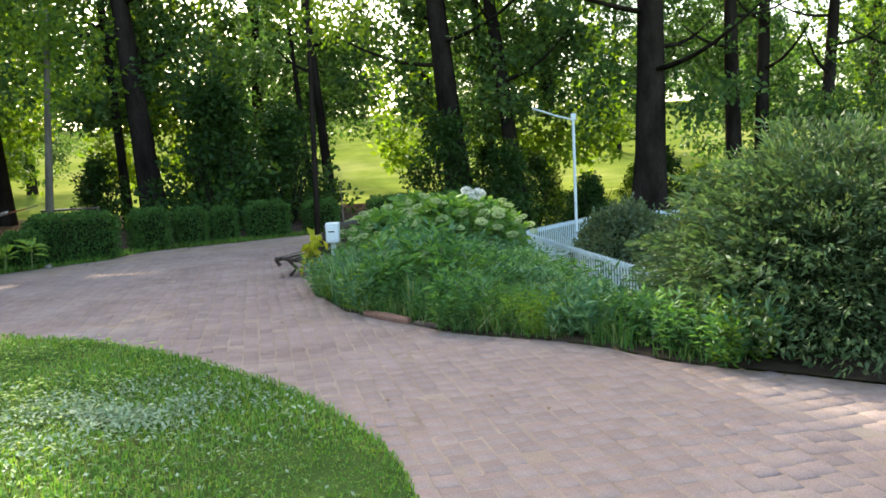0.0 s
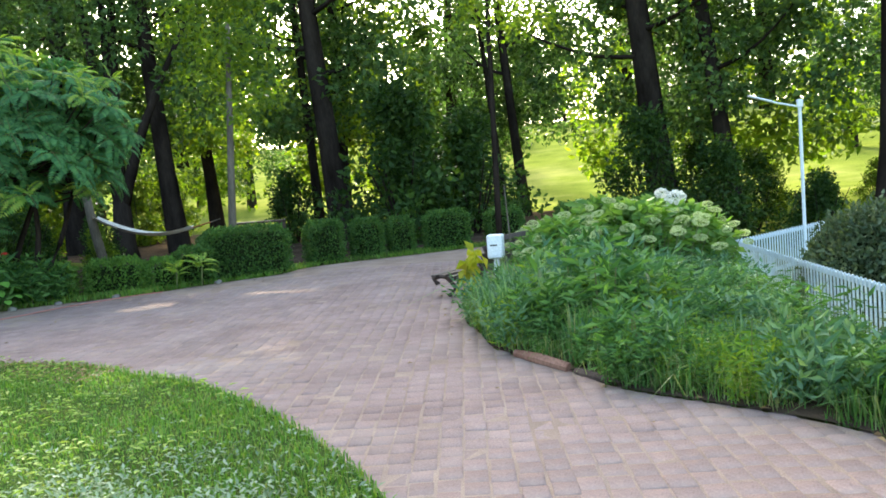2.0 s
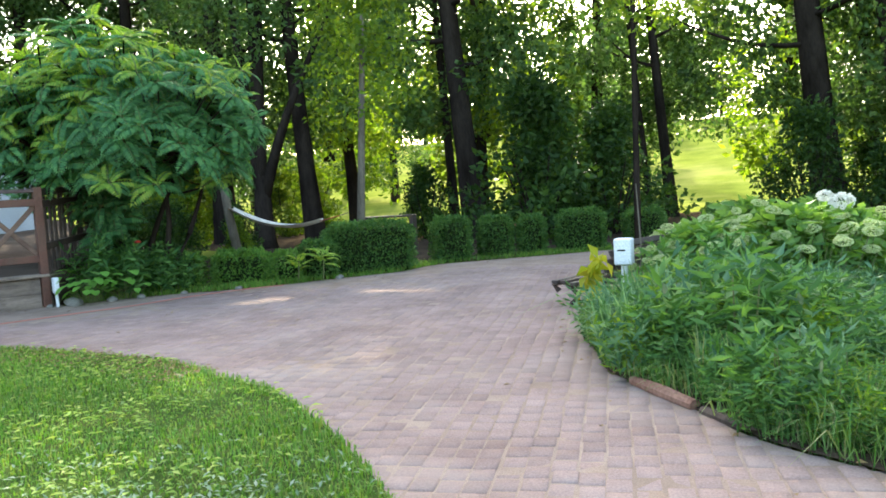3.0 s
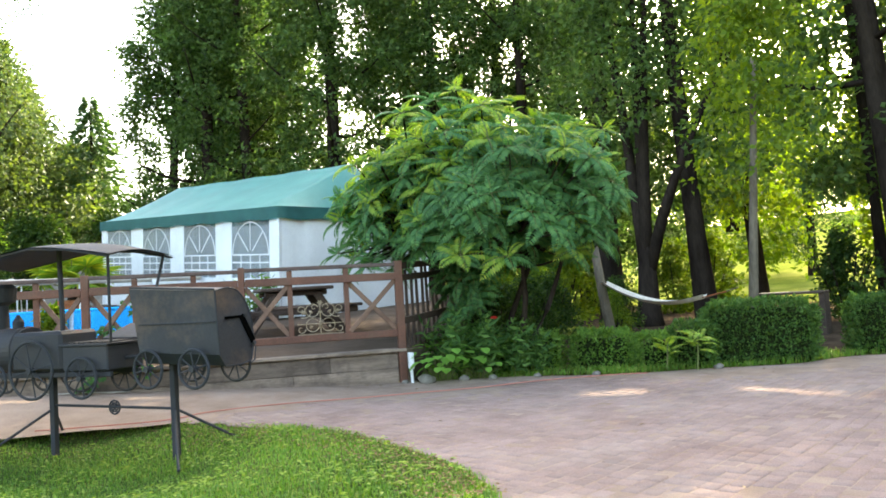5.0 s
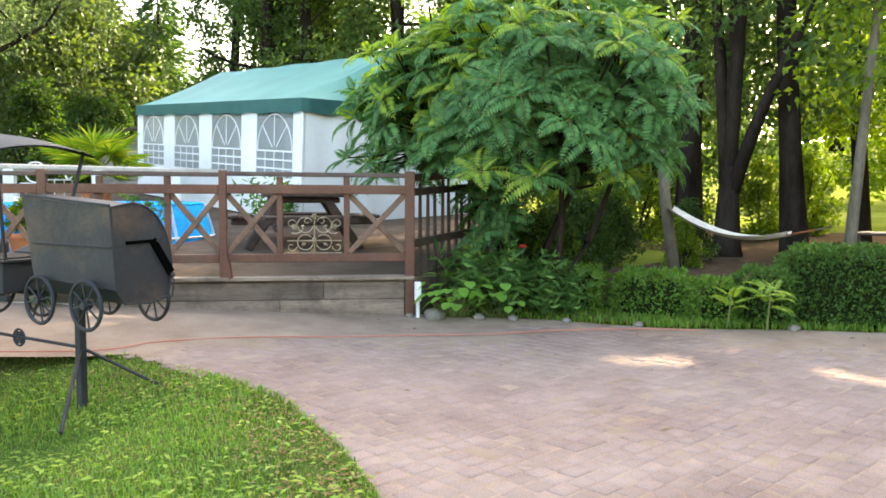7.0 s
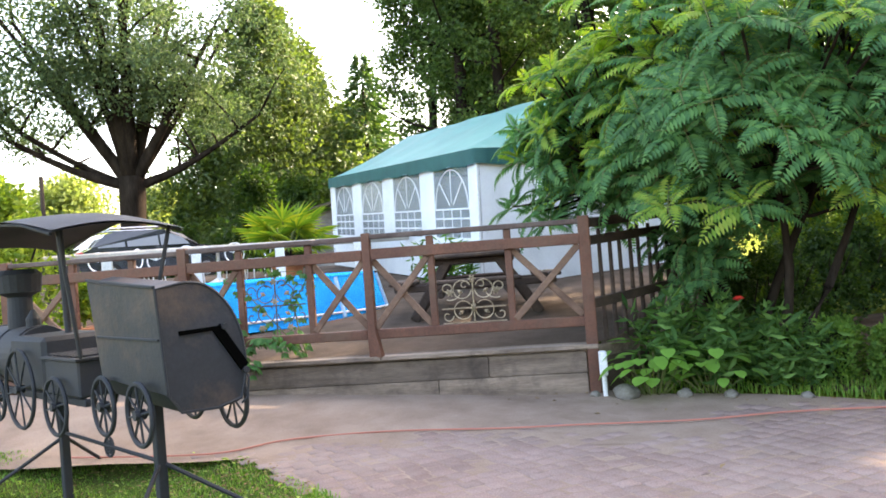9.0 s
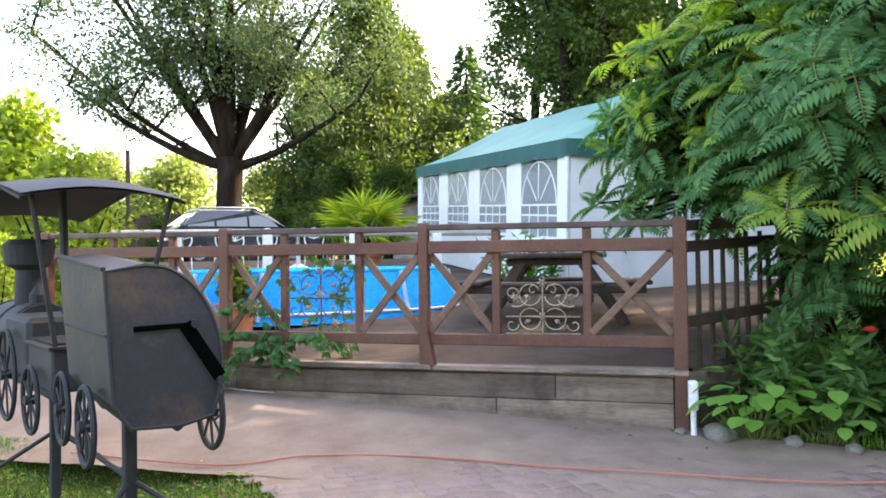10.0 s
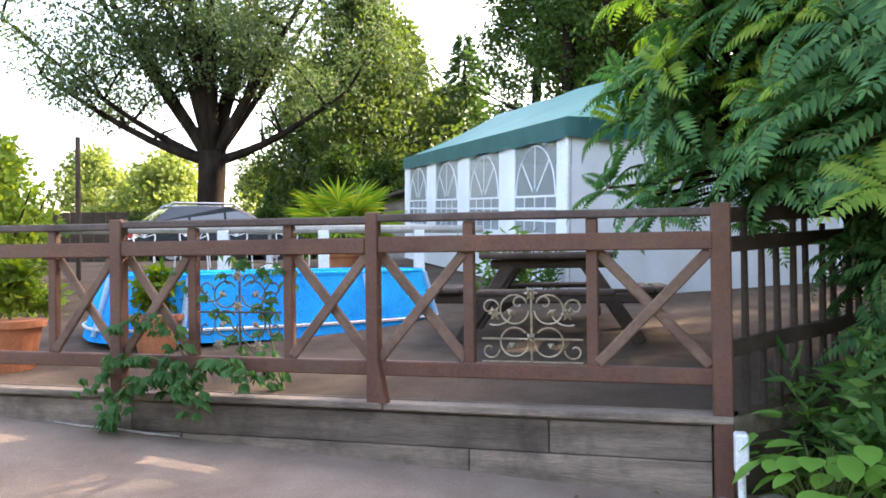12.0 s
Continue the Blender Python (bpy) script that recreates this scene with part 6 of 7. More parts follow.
def feather_bush(x, y, r, h):
    """A dense spreading conifer whose flat sprays overlap and droop at their tips."""
    th = thing("juniper", pose(x, y, 0), "large dense grey-green juniper spreading over the paving", "bush")
    bm = bmesh.new()
    pos, way, size = [], [], []
    for k in range(950):
        a = k * 2.399
        q = (k + 0.5) / 950
        el = math.asin(max(-0.02, 1.0 - 1.03 * q))
        lump = 0.86 + 0.1 * math.sin(4 * a + 3 * el) * math.sin(6 * el + a) + (0.14 * random.random() if k % 3 else -0.2 * random.random()) + 0.2 * max(0.0, 0.5 - el)
        out = np.array((math.cos(a) * math.cos(el), math.sin(a) * math.cos(el), math.sin(el)))
        tip = out * np.array((r, r, h)) * lump + np.array((0, 0, 0.12))
        start = tip * np.array((0.55, 0.55, 0.7))
        path = limb_path(start, tip, (0, 0, 0.07), 5)
        if k % 3 == 0:
            tube(bm, path, [0.012, 0.01, 0.008, 0.005, 0.003], 4, False)
        d = unit((tip - start)[None])[0]
        side = unit(np.cross(d, (0.2 * rng.normal(), 0.2 * rng.normal(), 1.0))[None])[0]
        for s in range(30):
            t = 0.25 + 0.75 * s / 29
            i = min(int(t * 4), 3)
            p = path[i] + (path[i + 1] - path[i]) * (t * 4 - i)
            w = 0.17 * math.sin(math.pi * (0.15 + 0.75 * t))
            off = (s % 2 * 2 - 1) * w * rng.random()
            pos.append(p + side * off - np.array((0, 0, abs(off) * 0.35)) + 0.012 * rng.normal(size=3))
            way.append(d + side * off * 5 + 0.3 * rng.normal(size=3) - np.array((0, 0, 0.25 * t)))
            size.append(0.075 * (0.6 + 0.7 * rng.random()))
    part("branch_mass", bm, M_BARK, th, kind="stuff")
    pos, way, size = np.array(pos), np.array(way), np.array(size)
    pos[:, 2] = np.maximum(pos[:, 2], 0.03)
    v, f = leaves(pos, way, size, size * 0.3, 0.1)
    v2, f2 = leaves(pos + 0.025 * rng.normal(size=pos.shape), way + 0.7 * rng.normal(size=way.shape), size * 0.8, size * 0.26, 0.1)
    put("foliage", from_arrays("foliage", np.concatenate([v, v2]), np.concatenate([f, f2 + len(v)]), L_JUNIPER), th)
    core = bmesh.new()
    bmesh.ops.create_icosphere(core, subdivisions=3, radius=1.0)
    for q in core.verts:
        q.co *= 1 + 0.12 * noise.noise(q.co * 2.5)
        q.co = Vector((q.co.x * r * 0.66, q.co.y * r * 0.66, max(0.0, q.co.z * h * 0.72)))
    part("core", core, M_SHADE_TWIG, th, "solid inner body coloured dark as deep shade")


feather_bush(2.95, 5.95, 1.5, 1.5)

# garden table behind the hedge
th = thing("garden_table", pose(-8.6, 18.6, 0, 0, 0, 20), "flat dark garden table behind the hedge", "table")
bm = bmesh.new()
box(bm, -0.6, 0.6, -0.35, 0.35, 0.78, 0.82, 0.01)
part("tabletop", bm, M_DARKWOOD, th)
for x in (-0.55, 0.55):
    bm = bmesh.new()
    box(bm, x - 0.05, x + 0.05, -0.3, 0.3, 0, 0.78, 0.01)
    part("leg", bm, M_DARKWOOD, th)


# ---- by the terrace corner ----
def broad_plant(m, n, size, h, label, mat=None, name="broad_leaf_plant", reach=0.32):
    th = thing(name, m, label, "plant")
    bm = bmesh.new()
    for k in range(n):
        a = k * 2.4
        r = 0.08 + reach * math.sqrt(k / n)
        top = Vector((r * math.cos(a), r * math.sin(a), h * (0.35 + 0.65 * random.random())))
        tube(bm, [(0.3 * top.x, 0.3 * top.y, 0), top * 0.8], [0.005, 0.003], 4)
    part("branchwork", bm, M_STALK, th, kind="stuff")
    for k in range(n):
        a = k * 2.4
        r = 0.08 + reach * math.sqrt(k / n)
        s = size * random.uniform(0.7, 1.15)
        bm = bmesh.new()
        vs = []
        for i in range(5):
            t = i / 4
            w = s * 0.42 * math.sin(math.pi * min(1, 0.12 + 0.88 * t)) ** 0.7
            for j in (-1, -0.5, 0, 0.5, 1):
                vs.append(bm.verts.new((s * t, w * j, -0.25 * s * t * t + 0.12 * w * abs(j))))
        for i in range(4):
            for j in range(4):
                bm.faces.new((vs[i * 5 + j], vs[i * 5 + j + 1], vs[i * 5 + j + 6], vs[i * 5 + j + 5]))
        random.seed(k + n)
        m2 = pose(r * math.cos(a), r * math.sin(a), h * (0.35 + 0.65 * random.random()), 0, random.uniform(-10, 30), math.degrees(a) + random.uniform(-30, 30))
        ob = part("leaf", bm, mat or L_BROAD, th, smooth=True)
        ob.matrix_basis = m2


L_BROAD = foliage("broad_leaves", [(0.13, 0.3, 0.06), (0.2, 0.4, 0.08)], 0.4)
broad_plant(pose(-9.15, 10.6, 0), 40, 0.17, 0.5, "broad-leaved bright green plant at the terrace corner")
broad_plant(pose(-8.9, 11.05, 0), 30, 0.15, 0.45, "broad-leaved bright green plant beside the sumac")
L_CREEPER = foliage("creeper_leaves", [(0.035, 0.11, 0.035), (0.07, 0.17, 0.055)], 0.3)


def creeper(vines, label):
    """A climber: bent shoots with hanging hands of five pointed leaflets."""
    th = thing("creeper", DECK, label, "climber")
    for line in vines:
        line = spline(line, 6)
        bm = bmesh.new()
        tube(bm, line, np.linspace(0.008, 0.003, len(line)), 5)
        part("shoot", bm, M_STALK, th)
        for k in range(1, len(line)):
            for side in (-1, 1):
                c = line[k] + np.array((0.05 * side + 0.03 * rng.normal(), -0.03 + 0.03 * rng.normal(), 0.03 * rng.normal()))
                turn = rng.uniform(0, math.tau)
                way = np.array([(0.8 * math.sin(turn + (q - 2) * 0.62), 0.8 * math.cos(turn + (q - 2) * 0.62) - 0.35, -0.55 - 0.12 * abs(q - 2)) for q in range(5)])
                size = rng.uniform(0.08, 0.125) * np.array((0.65, 0.9, 1.0, 0.9, 0.65))
                v, f = leaves(np.tile(c, (5, 1)), way, size, size * 0.46, 0.12, np.tile((0.0, -1.2, 2.2), (5, 1)))
                put("leaf", from_arrays("leaf", v, f, L_CREEPER), th)


creeper([[(-3.5, 0.1, 0.5), (-3.55, -0.02, 0.8), (-3.75, -0.06, 1.0), (-4.0, -0.08, 0.95)], [(-3.5, 0.1, 0.5), (-3.4, -0.05, 0.7), (-3.15, -0.08, 0.72), (-2.95, -0.1, 0.62)], [(-3.55, 0.1, 0.5), (-3.7, -0.06, 0.72), (-4.0, -0.1, 0.7), (-4.2, -0.12, 0.5)],
         [(-3.6, 0.05, 0.5), (-3.75, -0.08, 0.6), (-3.95, -0.12, 0.45), (-4.1, -0.12, 0.25), (-4.2, -0.12, 0.1)], [(-3.5, 0.05, 0.5), (-3.6, -0.06, 0.62), (-3.45, -0.1, 0.55), (-3.35, -0.12, 0.45)]], "climbing plant with pointed five-part leaves on the railing")
creeper([[(-2.9, 0.25, 0.5), (-2.95, 0.15, 1.0), (-2.8, 0.1, 1.33), (-3.2, 0.08, 1.38)], [(-2.9, 0.25, 0.5), (-3.3, 0.15, 1.0), (-3.6, 0.1, 1.36)]], "thin climber twined through the upper railing")
for x, y, s, k in [(-8.95, 11.2, 1.05, 0), (-8.65, 11.5, 0.9, 0), (-9.25, 10.95, 1.1, 0), (-9.5, 11.3, 1.15, 1), (-9.0, 11.6, 0.9, 1), (-8.55, 11.75, 0.75, 0), (-9.3, 11.5, 1.0, 0), (-9.7, 11.2, 1.0, 1)]:
    th = thing("perennial", pose(x, y, 0, 0, 0, x * 50), "leafy green plant under the sumac", "plant")
    th.scale = (s, s, s)
    put("foliage", HERBS[k], th)
    put("stem", HERB_STEM, th)
th = thing("red_flower", pose(-9.1, 11.5, 0), "single red flower among the leaves", "flower")
bm = bmesh.new()
tube(bm, [(0, 0, 0), (0.05, 0, 0.78)], 0.006, 5)
part("stem", bm, M_STALK, th)
bm = bmesh.new()
for k in range(6):
    a = k * math.tau / 6
    tube(bm, [(0.05, 0, 0.78), (0.05 + 0.03 * math.cos(a), 0.03 * math.sin(a), 0.81), (0.05 + 0.05 * math.cos(a), 0.05 * math.sin(a), 0.8)], [0.006, 0.02, 0.004], 5)
part("petals", bm, L_RED, th)
th = thing("outlet_box", pose(-9.3, 10.2, 0, 0, 0, -20), "white plastic box on a short pipe", "box")
bm = bmesh.new()
tube(bm, [(0.02, 0, 0), (0, 0, 0.22)], 0.022, 8)
part("pipe", bm, M_WHITE, th)
bm = bmesh.new()
box(bm, -0.05, 0.05, -0.035, 0.035, 0.2, 0.42, 0.01)
part("case", bm, M_WHITE, th)


def stone(x, y, s, seed):
    bm = bmesh.new()
    bmesh.ops.create_icosphere(bm, subdivisions=3, radius=1)
    for q in bm.verts:
        q.co *= 1 + 0.3 * noise.noise(q.co * 1.3 + Vector((seed, 0, 0)))
        q.co = Vector((q.co.x * s, q.co.y * s * 0.8, q.co.z * s * 0.6))
    ob = part("stone", bm, M_STONE, None, "rounded grey field stone beside the bed", smooth=True, category="stone", group="edge stones")
    ob.location = (x, y, s * 0.35)


for i, (x, y, s) in enumerate([(-9.12, 10.32, 0.13), (-8.85, 10.75, 0.08), (-8.6, 11.05, 0.07), (-8.2, 11.5, 0.06), (-9.35, 10.12, 0.06), (-7.6, 12.0, 0.06), (-6.6, 13.25, 0.07)]):
    stone(x, y, s, i * 3.7)

# red hose on the paving
th = thing("garden_hose", pose(0, 0, 0), "thin red hose lying across the paving", "hose")
bm = bmesh.new()
tube(bm, [(x, y, 0.028) for x, y in spline([(-9.5, 5.6), (-8.95, 6.7), (-9.1, 7.3), (-8.92, 8.1), (-8.5, 8.9), (-8.25, 9.5), (-7.9, 10.3), (-7.75, 11.0), (-7.35, 11.9), (-7.0, 12.3)], 6)], 0.007, 6)
part("tube", bm, M_HOSE, th)


# ---- things on the terrace and behind it ----
def pot(m, r, h, label, plant=0.0, mat=None):
    th = thing("plant_pot", m, label, "plant pot")
    bm = bmesh.new()
    tube(bm, [(0, 0, 0), (0, 0, h * 0.85), (0, 0, h * 0.86), (0, 0, h)], [r * 0.72, r * 0.95, r * 1.08, r * 1.1], 20)
    part("pot", bm, mat or M_TERRACOTTA, th)
    if plant:
        put("foliage", make_crown("foliage", shell(14, plant, plant, h, h + plant * 1.6, 0.5, 0.2), np.full(14, plant * 0.4), 40, 0.09, L_LIGHT), th)
        bm = bmesh.new()
        tube(bm, [(0, 0, h), (0, 0, h + plant)], 0.015, 5)
        part("stem", bm, M_STALK, th)


pot(pose(-19.6, 8.05, 0.95), 0.32, 0.55, "large terracotta pot that holds the palm")
pot(DECK @ pose(-5.55, 0.55, 0.5), 0.26, 0.42, "terracotta pot with trailing green plant", 0.3)
pot(DECK @ pose(-6.4, 0.6, 0.35), 0.2, 0.36, "terracotta pot with bushy green plant", 0.4)
pot(DECK @ pose(-4.75, 1.4, 0.55), 0.22, 0.36, "terracotta pot with small green plant", 0.25)


def palm():
    th = thing("fan_palm", pose(-19.6, 8.05, 1.45), "fan palm with yellow-green blades in a pot", "palm")
    bm = bmesh.new()
    tube(bm, [(0, 0, 0), (0, 0, 0.35)], [0.12, 0.09], 10)
    part("trunk", bm, M_BARK, th)
    for k in range(15):
        a, el = k * 2.4, radians(8 + 62 * (k / 15))
        d = np.array((math.cos(a) * math.cos(el), math.sin(a) * math.cos(el), math.sin(el)))
        hub = d * 0.72 + np.array((0, 0, 0.3))
        bm = bmesh.new()
        tube(bm, [(0, 0, 0.3), hub], 0.012, 5)
        part("stalk", bm, M_STALK, th)
        side = np.cross(d, (0, 0, 1.0))
        side /= np.linalg.norm(side)
        P, W = [], []
        for i in range(22):
            q = radians(-120 + 240 * i / 21)
            P.append(hub)
            W.append(d * math.cos(q) + side * math.sin(q) - np.array((0, 0, 0.25)))
        v, f = leaves(np.array(P), np.array(W), 0.62, 0.07, 0.2, np.tile((0, 0, 3.0), (22, 1)))
        put("fan_leaf", from_arrays("fan_leaf", v, f, L_PALM), th)


palm()


def log_fence(a, b, z, posts, label):
    th = thing("log_fence", pose(0, 0, 0), label, "fence")
    a, b = Vector((*a, z + 0.85)), Vector((*b, z + 0.85))
    bm = bmesh.new()
    tube(bm, [a, a.lerp(b, 0.5) + Vector((0, 0, 0.02)), b], [0.07, 0.065, 0.06], 8)
    part("rail", bm, M_GREYWOOD, th)
    for k in range(posts):
        p = a.lerp(b, (k + 0.3) / posts)
        bm = bmesh.new()
        box(bm, p.x - 0.08, p.x + 0.08, p.y - 0.08, p.y + 0.08, z - 0.2, z + 0.84, 0.01)
        part("post", bm, M_WHITE, th)


log_fence((-16.6, 1.6), (-17.4, 10.2), 0.98, 6, "pale log fence with white posts behind the pool")


def car():
    th = thing("parked_car", pose(-28.5, 4.45, 1.3, 0, 0, 112), "parked dark estate car with silver roof rails", "car")
    prof = [(-2.2, 0.32), (-2.25, 0.7), (-2.1, 0.98), (-1.85, 1.12), (-1.45, 1.5), (-0.9, 1.58), (0.2, 1.58), (0.75, 1.42), (1.2, 1.08), (2.0, 0.95), (2.28, 0.75), (2.3, 0.35)]
    bm = bmesh.new()
    rows = []
    for y in (-0.9, -0.86, 0.86, 0.9):
        rows.append([bm.verts.new((x, y * (0.86 if z > 1.15 else 1.0), z)) for x, z in prof])
    for r0, r1 in zip(rows, rows[1:]):
        for i in range(len(prof)):
            j = (i + 1) % len(prof)
            bm.faces.new((r0[i], r0[j], r1[j], r1[i]))
    bm.faces.new(rows[0])
    bm.faces.new(rows[-1][::-1])
    bmesh.ops.recalc_face_normals(bm, faces=bm.faces)
    part("body", bm, M_CARPAINT, th)
    for sy in (-1, 1):
        for x0, x1, t0, t1 in ((-1.72, -0.95, -1.42, -0.95), (-0.88, 0.02, -0.88, 0.02), (0.08, 0.95, 0.08, 0.62)):
            bm = bmesh.new()
            vs = [bm.verts.new((x, sy * (0.905 if z < 1.15 else 0.79), z)) for x, z in ((x0, 1.1), (x1, 1.1), (t1, 1.45), (t0, 1.45))]
            bm.faces.new(vs)
            part("side_window", bm, M_GLASS, th)
        bm = bmesh.new()
        tube(bm, [(-1.4, sy * 0.68, 1.58), (-1.3, sy * 0.68, 1.65), (0.3, sy * 0.68, 1.66), (0.5, sy * 0.68, 1.55)], 0.032, 6)
        part("roof_rail", bm, M_CHROME, th)
        for x in (-1.4, 1.4):
            bm = bmesh.new()
            tube(bm, [(x, sy * 0.7, 0.33), (x, sy * 0.92, 0.33)], 0.33, 22)
            w = part("wheel", bm, M_RUBBER, th)
            bm = bmesh.new()
            tube(bm, [(x, sy * 0.9, 0.33), (x, sy * 0.93, 0.33)], 0.21, 18)
            part("rim", bm, M_CHROME, w)
        bm = bmesh.new()
        box(bm, 2.0, 2.24, sy * 0.72 - 0.15, sy * 0.72 + 0.15, 0.72, 0.84, 0.02)
        part("headlight", bm, M_WHITE, th)
        bm = bmesh.new()
        box(bm, -2.27, -2.1, sy * 0.78 - 0.1, sy * 0.78 + 0.1, 0.75, 1.0, 0.02)
        part("tail_light", bm, L_RED, th)
    bm = bmesh.new()
    vs = [bm.verts.new(q) for q in ((-2.02, -0.7, 1.12), (-2.02, 0.7, 1.12), (-1.5, 0.62, 1.49), (-1.5, -0.62, 1.49))]
    for q in vs:
        q.co.x -= 0.03
        q.co.z += 0.02
    bm.faces.new(vs)
    part("rear_window", bm, M_GLASS, th)
    bm = bmesh.new()
    vs = [bm.verts.new(q) for q in ((1.2, -0.7, 1.1), (0.74, -0.62, 1.43), (0.74, 0.62, 1.43), (1.2, 0.7, 1.1))]
    for q in vs:
        q.co.x += 0.03
        q.co.z += 0.02
    bm.faces.new(vs)
    part("windscreen", bm, M_GLASS, th)


car()


def chair(m, label="white metal garden chair with open scroll back"):
    th = thing("garden_chair", m, label, "chair", "white garden chairs")
    for x in (-0.2, 0.2):
        for y in (-0.2, 0.2):
            bm = bmesh.new()
            tube(bm, [(x * 1.1, y * 1.1, 0), (x, y, 0.44)], 0.014, 6)
            part("leg", bm, M_WHITE, th)
    bm = bmesh.new()
    tube(bm, [(0, 0, 0.43), (0, 0, 0.455)], 0.25, 18)
    part("seat", bm, M_WHITE, th)
    bm = bmesh.new()
    ring(bm, (0, 0.22, 0.68), Matrix.Identity(3), 0.22, 0.016, 22, 6)
    for k in range(5):
        a = radians(200 + 35 * k)
        tube(bm, [(0, 0.22, 0.68), (0.2 * math.cos(a), 0.22, 0.68 - 0.2 * math.sin(a))], 0.01, 5)
    part("backrest", bm, M_WHITE, th)
    return th


c0 = chair(pose(-20.5, 6.9, terrace_at(-20.5, 6.9), 0, 0, 70))
for x, y, a in [(-21.3, 6.0, 110), (-20.7, 5.2, 60), (-22.2, 5.0, 160), (-21.5, 7.5, 20), (-22.5, 3.9, 100)]:
    copy_thing(c0, pose(x, y, terrace_at(x, y), 0, 0, a))
th = thing("garden_table", pose(-21.4, 6.6, terrace_at(-21.4, 6.6)), "round white garden table among the chairs", "table")
bm = bmesh.new()
tube(bm, [(0, 0, 0.7), (0, 0, 0.73)], 0.45, 24)
part("tabletop", bm, M_WHITE, th)
bm = bmesh.new()
tube(bm, [(0, 0, 0), (0, 0, 0.1), (0, 0, 0.7)], [0.25, 0.05, 0.04], 10)
part("leg", bm, M_WHITE, th)

th = thing("utility_pole", pose(-20.6, 3.2, 1.0), "thin dark metal post", "pole")
bm = bmesh.new()
tube(bm, [(0, 0, 0), (0, 0, 2.7)], 0.045, 8)
part("post", bm, M_DARKWOOD, th)


def shed():
    th = thing("shed", pose(-29.5, 11.4, 1.05, 0, 0, 12), "grey weathered wooden shed with shallow roof", "shed")
    for k in range(9):
        bm = bmesh.new()
        box(bm, -2.6, 2.6, -1.5 - 0.012 * (k % 2), -1.46, 0.24 * k, 0.24 * k + 0.235, 0.006)
        part("wall_board", bm, M_GREYPLANK, th)
    bm = bmesh.new()
    box(bm, -2.6, -2.5, -1.45, 1.5, 0, 2.2, 0.01)
    box(bm, 2.5, 2.6, -1.45, 1.5, 0, 2.2, 0.01)
    box(bm, -2.5, 2.5, 1.4, 1.5, 0, 2.6, 0.01)
    part("side_wall", bm, M_GREYPLANK, th)
    bm = bmesh.new()
    beam(bm, (0, -2.0, 2.25), (0, 1.9, 2.95), 5.6, 0.08, 0.01)
    part("roof", bm, M_DARKWOOD, th)


M_GREYPLANK = surface("grey_planks", (0.16, 0.14, 0.125), (0.33, 0.3, 0.27), 2, 30, 0.9, bump=0.4, stretch=(0.3, 2, 2), per_piece=0.2)
shed()
th = thing("board_fence", pose(-41, -5, 1.2, 0, 0, 84), "dark board fence at the far end of the car park", "fence")
for k in range(36):
    bm = bmesh.new()
    box(bm, -9 + 0.5 * k, -8.52 + 0.5 * k, -0.02, 0.02, 0, 2.3 + 0.03 * math.sin(k * 3), 0.006)
    part("board", bm, M_DARKWOOD, th)
for z in (0.4, 1.4):
    bm = bmesh.new()
    box(bm, -9, 9, 0.02, 0.08, z, z + 0.1, 0.006)
    part("rail", bm, M_DARKWOOD, th)

# bushes left of the terrace and behind it
for x, y, k, s, lab in [(-15.9, 3.5, 3, 1.0, "bright green bush at the end of the terrace"), (-14.2, 3.2, 3, 0.6, "bright green bush at the end of the terrace"), (-17.2, 2.4, 3, 1.3, "bright green bush beside the terrace"), (-16.0, 0.8, 3, 1.15, "bright green bush beside the terrace"),
                        (-19, 0.9, 3, 1.35, "bright green bush beside the car park"), (-34, 9.5, 0, 1.3, "dark bush behind the car"), (-37, 8.0, 0, 1.5, "dark bush behind the car"), (-36, 0.5, 0, 0.7, "dark bush under the broad tree"), (-38, 5, 0, 0.8, "dark bush under the broad tree"), (-38.5, 11, 0, 1.4, "dark bush behind the shed"), (-36, 13, 0, 1.4, "dark bush behind the shed")]:
    shrub(x, y, k, s, lab)
for x, y, s in [(-13.4, 9.7, 0.9), (-14.6, 10.35, 0.8)]:
    th = thing("perennial", pose(x, y, 0.9), "leafy green potted plant beside the tent", "plant")
    th.scale = (s, s, s)
    put("foliage", HERBS[0], th)
    put("stem", HERB_STEM, th)


# ---- lawn grass, litter, pavers ----
n = 130000
xs, ys = rng.uniform(-10.3, 0.2, n * 2), rng.uniform(-2.7, 7.8, n * 2)
ok = inside(GRASS, xs, ys)
xs, ys = xs[ok], ys[ok]
keep = rng.random(len(xs)) < np.clip(1.2 - 0.04 * np.hypot(xs + 2, ys - 4), 0.4, 1)
xs, ys = xs[keep], ys[keep]
m = len(xs)
edge_s = np.min(np.hypot(xs[:, None] - GRASS[None, ::3, 0], ys[:, None] - GRASS[None, ::3, 1]), axis=1)
zs = 0.015 + lawn_dip(xs, ys)
lean = 0.55 * rng.normal(size=(m, 2))
patch = 0.7 + 0.5 * np.sin(xs * 2.1 + np.sin(ys * 1.7)) * np.sin(ys * 2.3)
v, f = blades(np.stack([xs, ys, zs], axis=1), lean, (0.025 + 0.035 * rng.random(m)) * np.clip(patch + 0.4, 0.6, 1.4), 0.006 + 0.005 * rng.random(m))
put("lawn_grass", from_arrays("lawn_grass", v, f, L_GRASS), label="short green lawn blades", category="grass", kind="stuff")
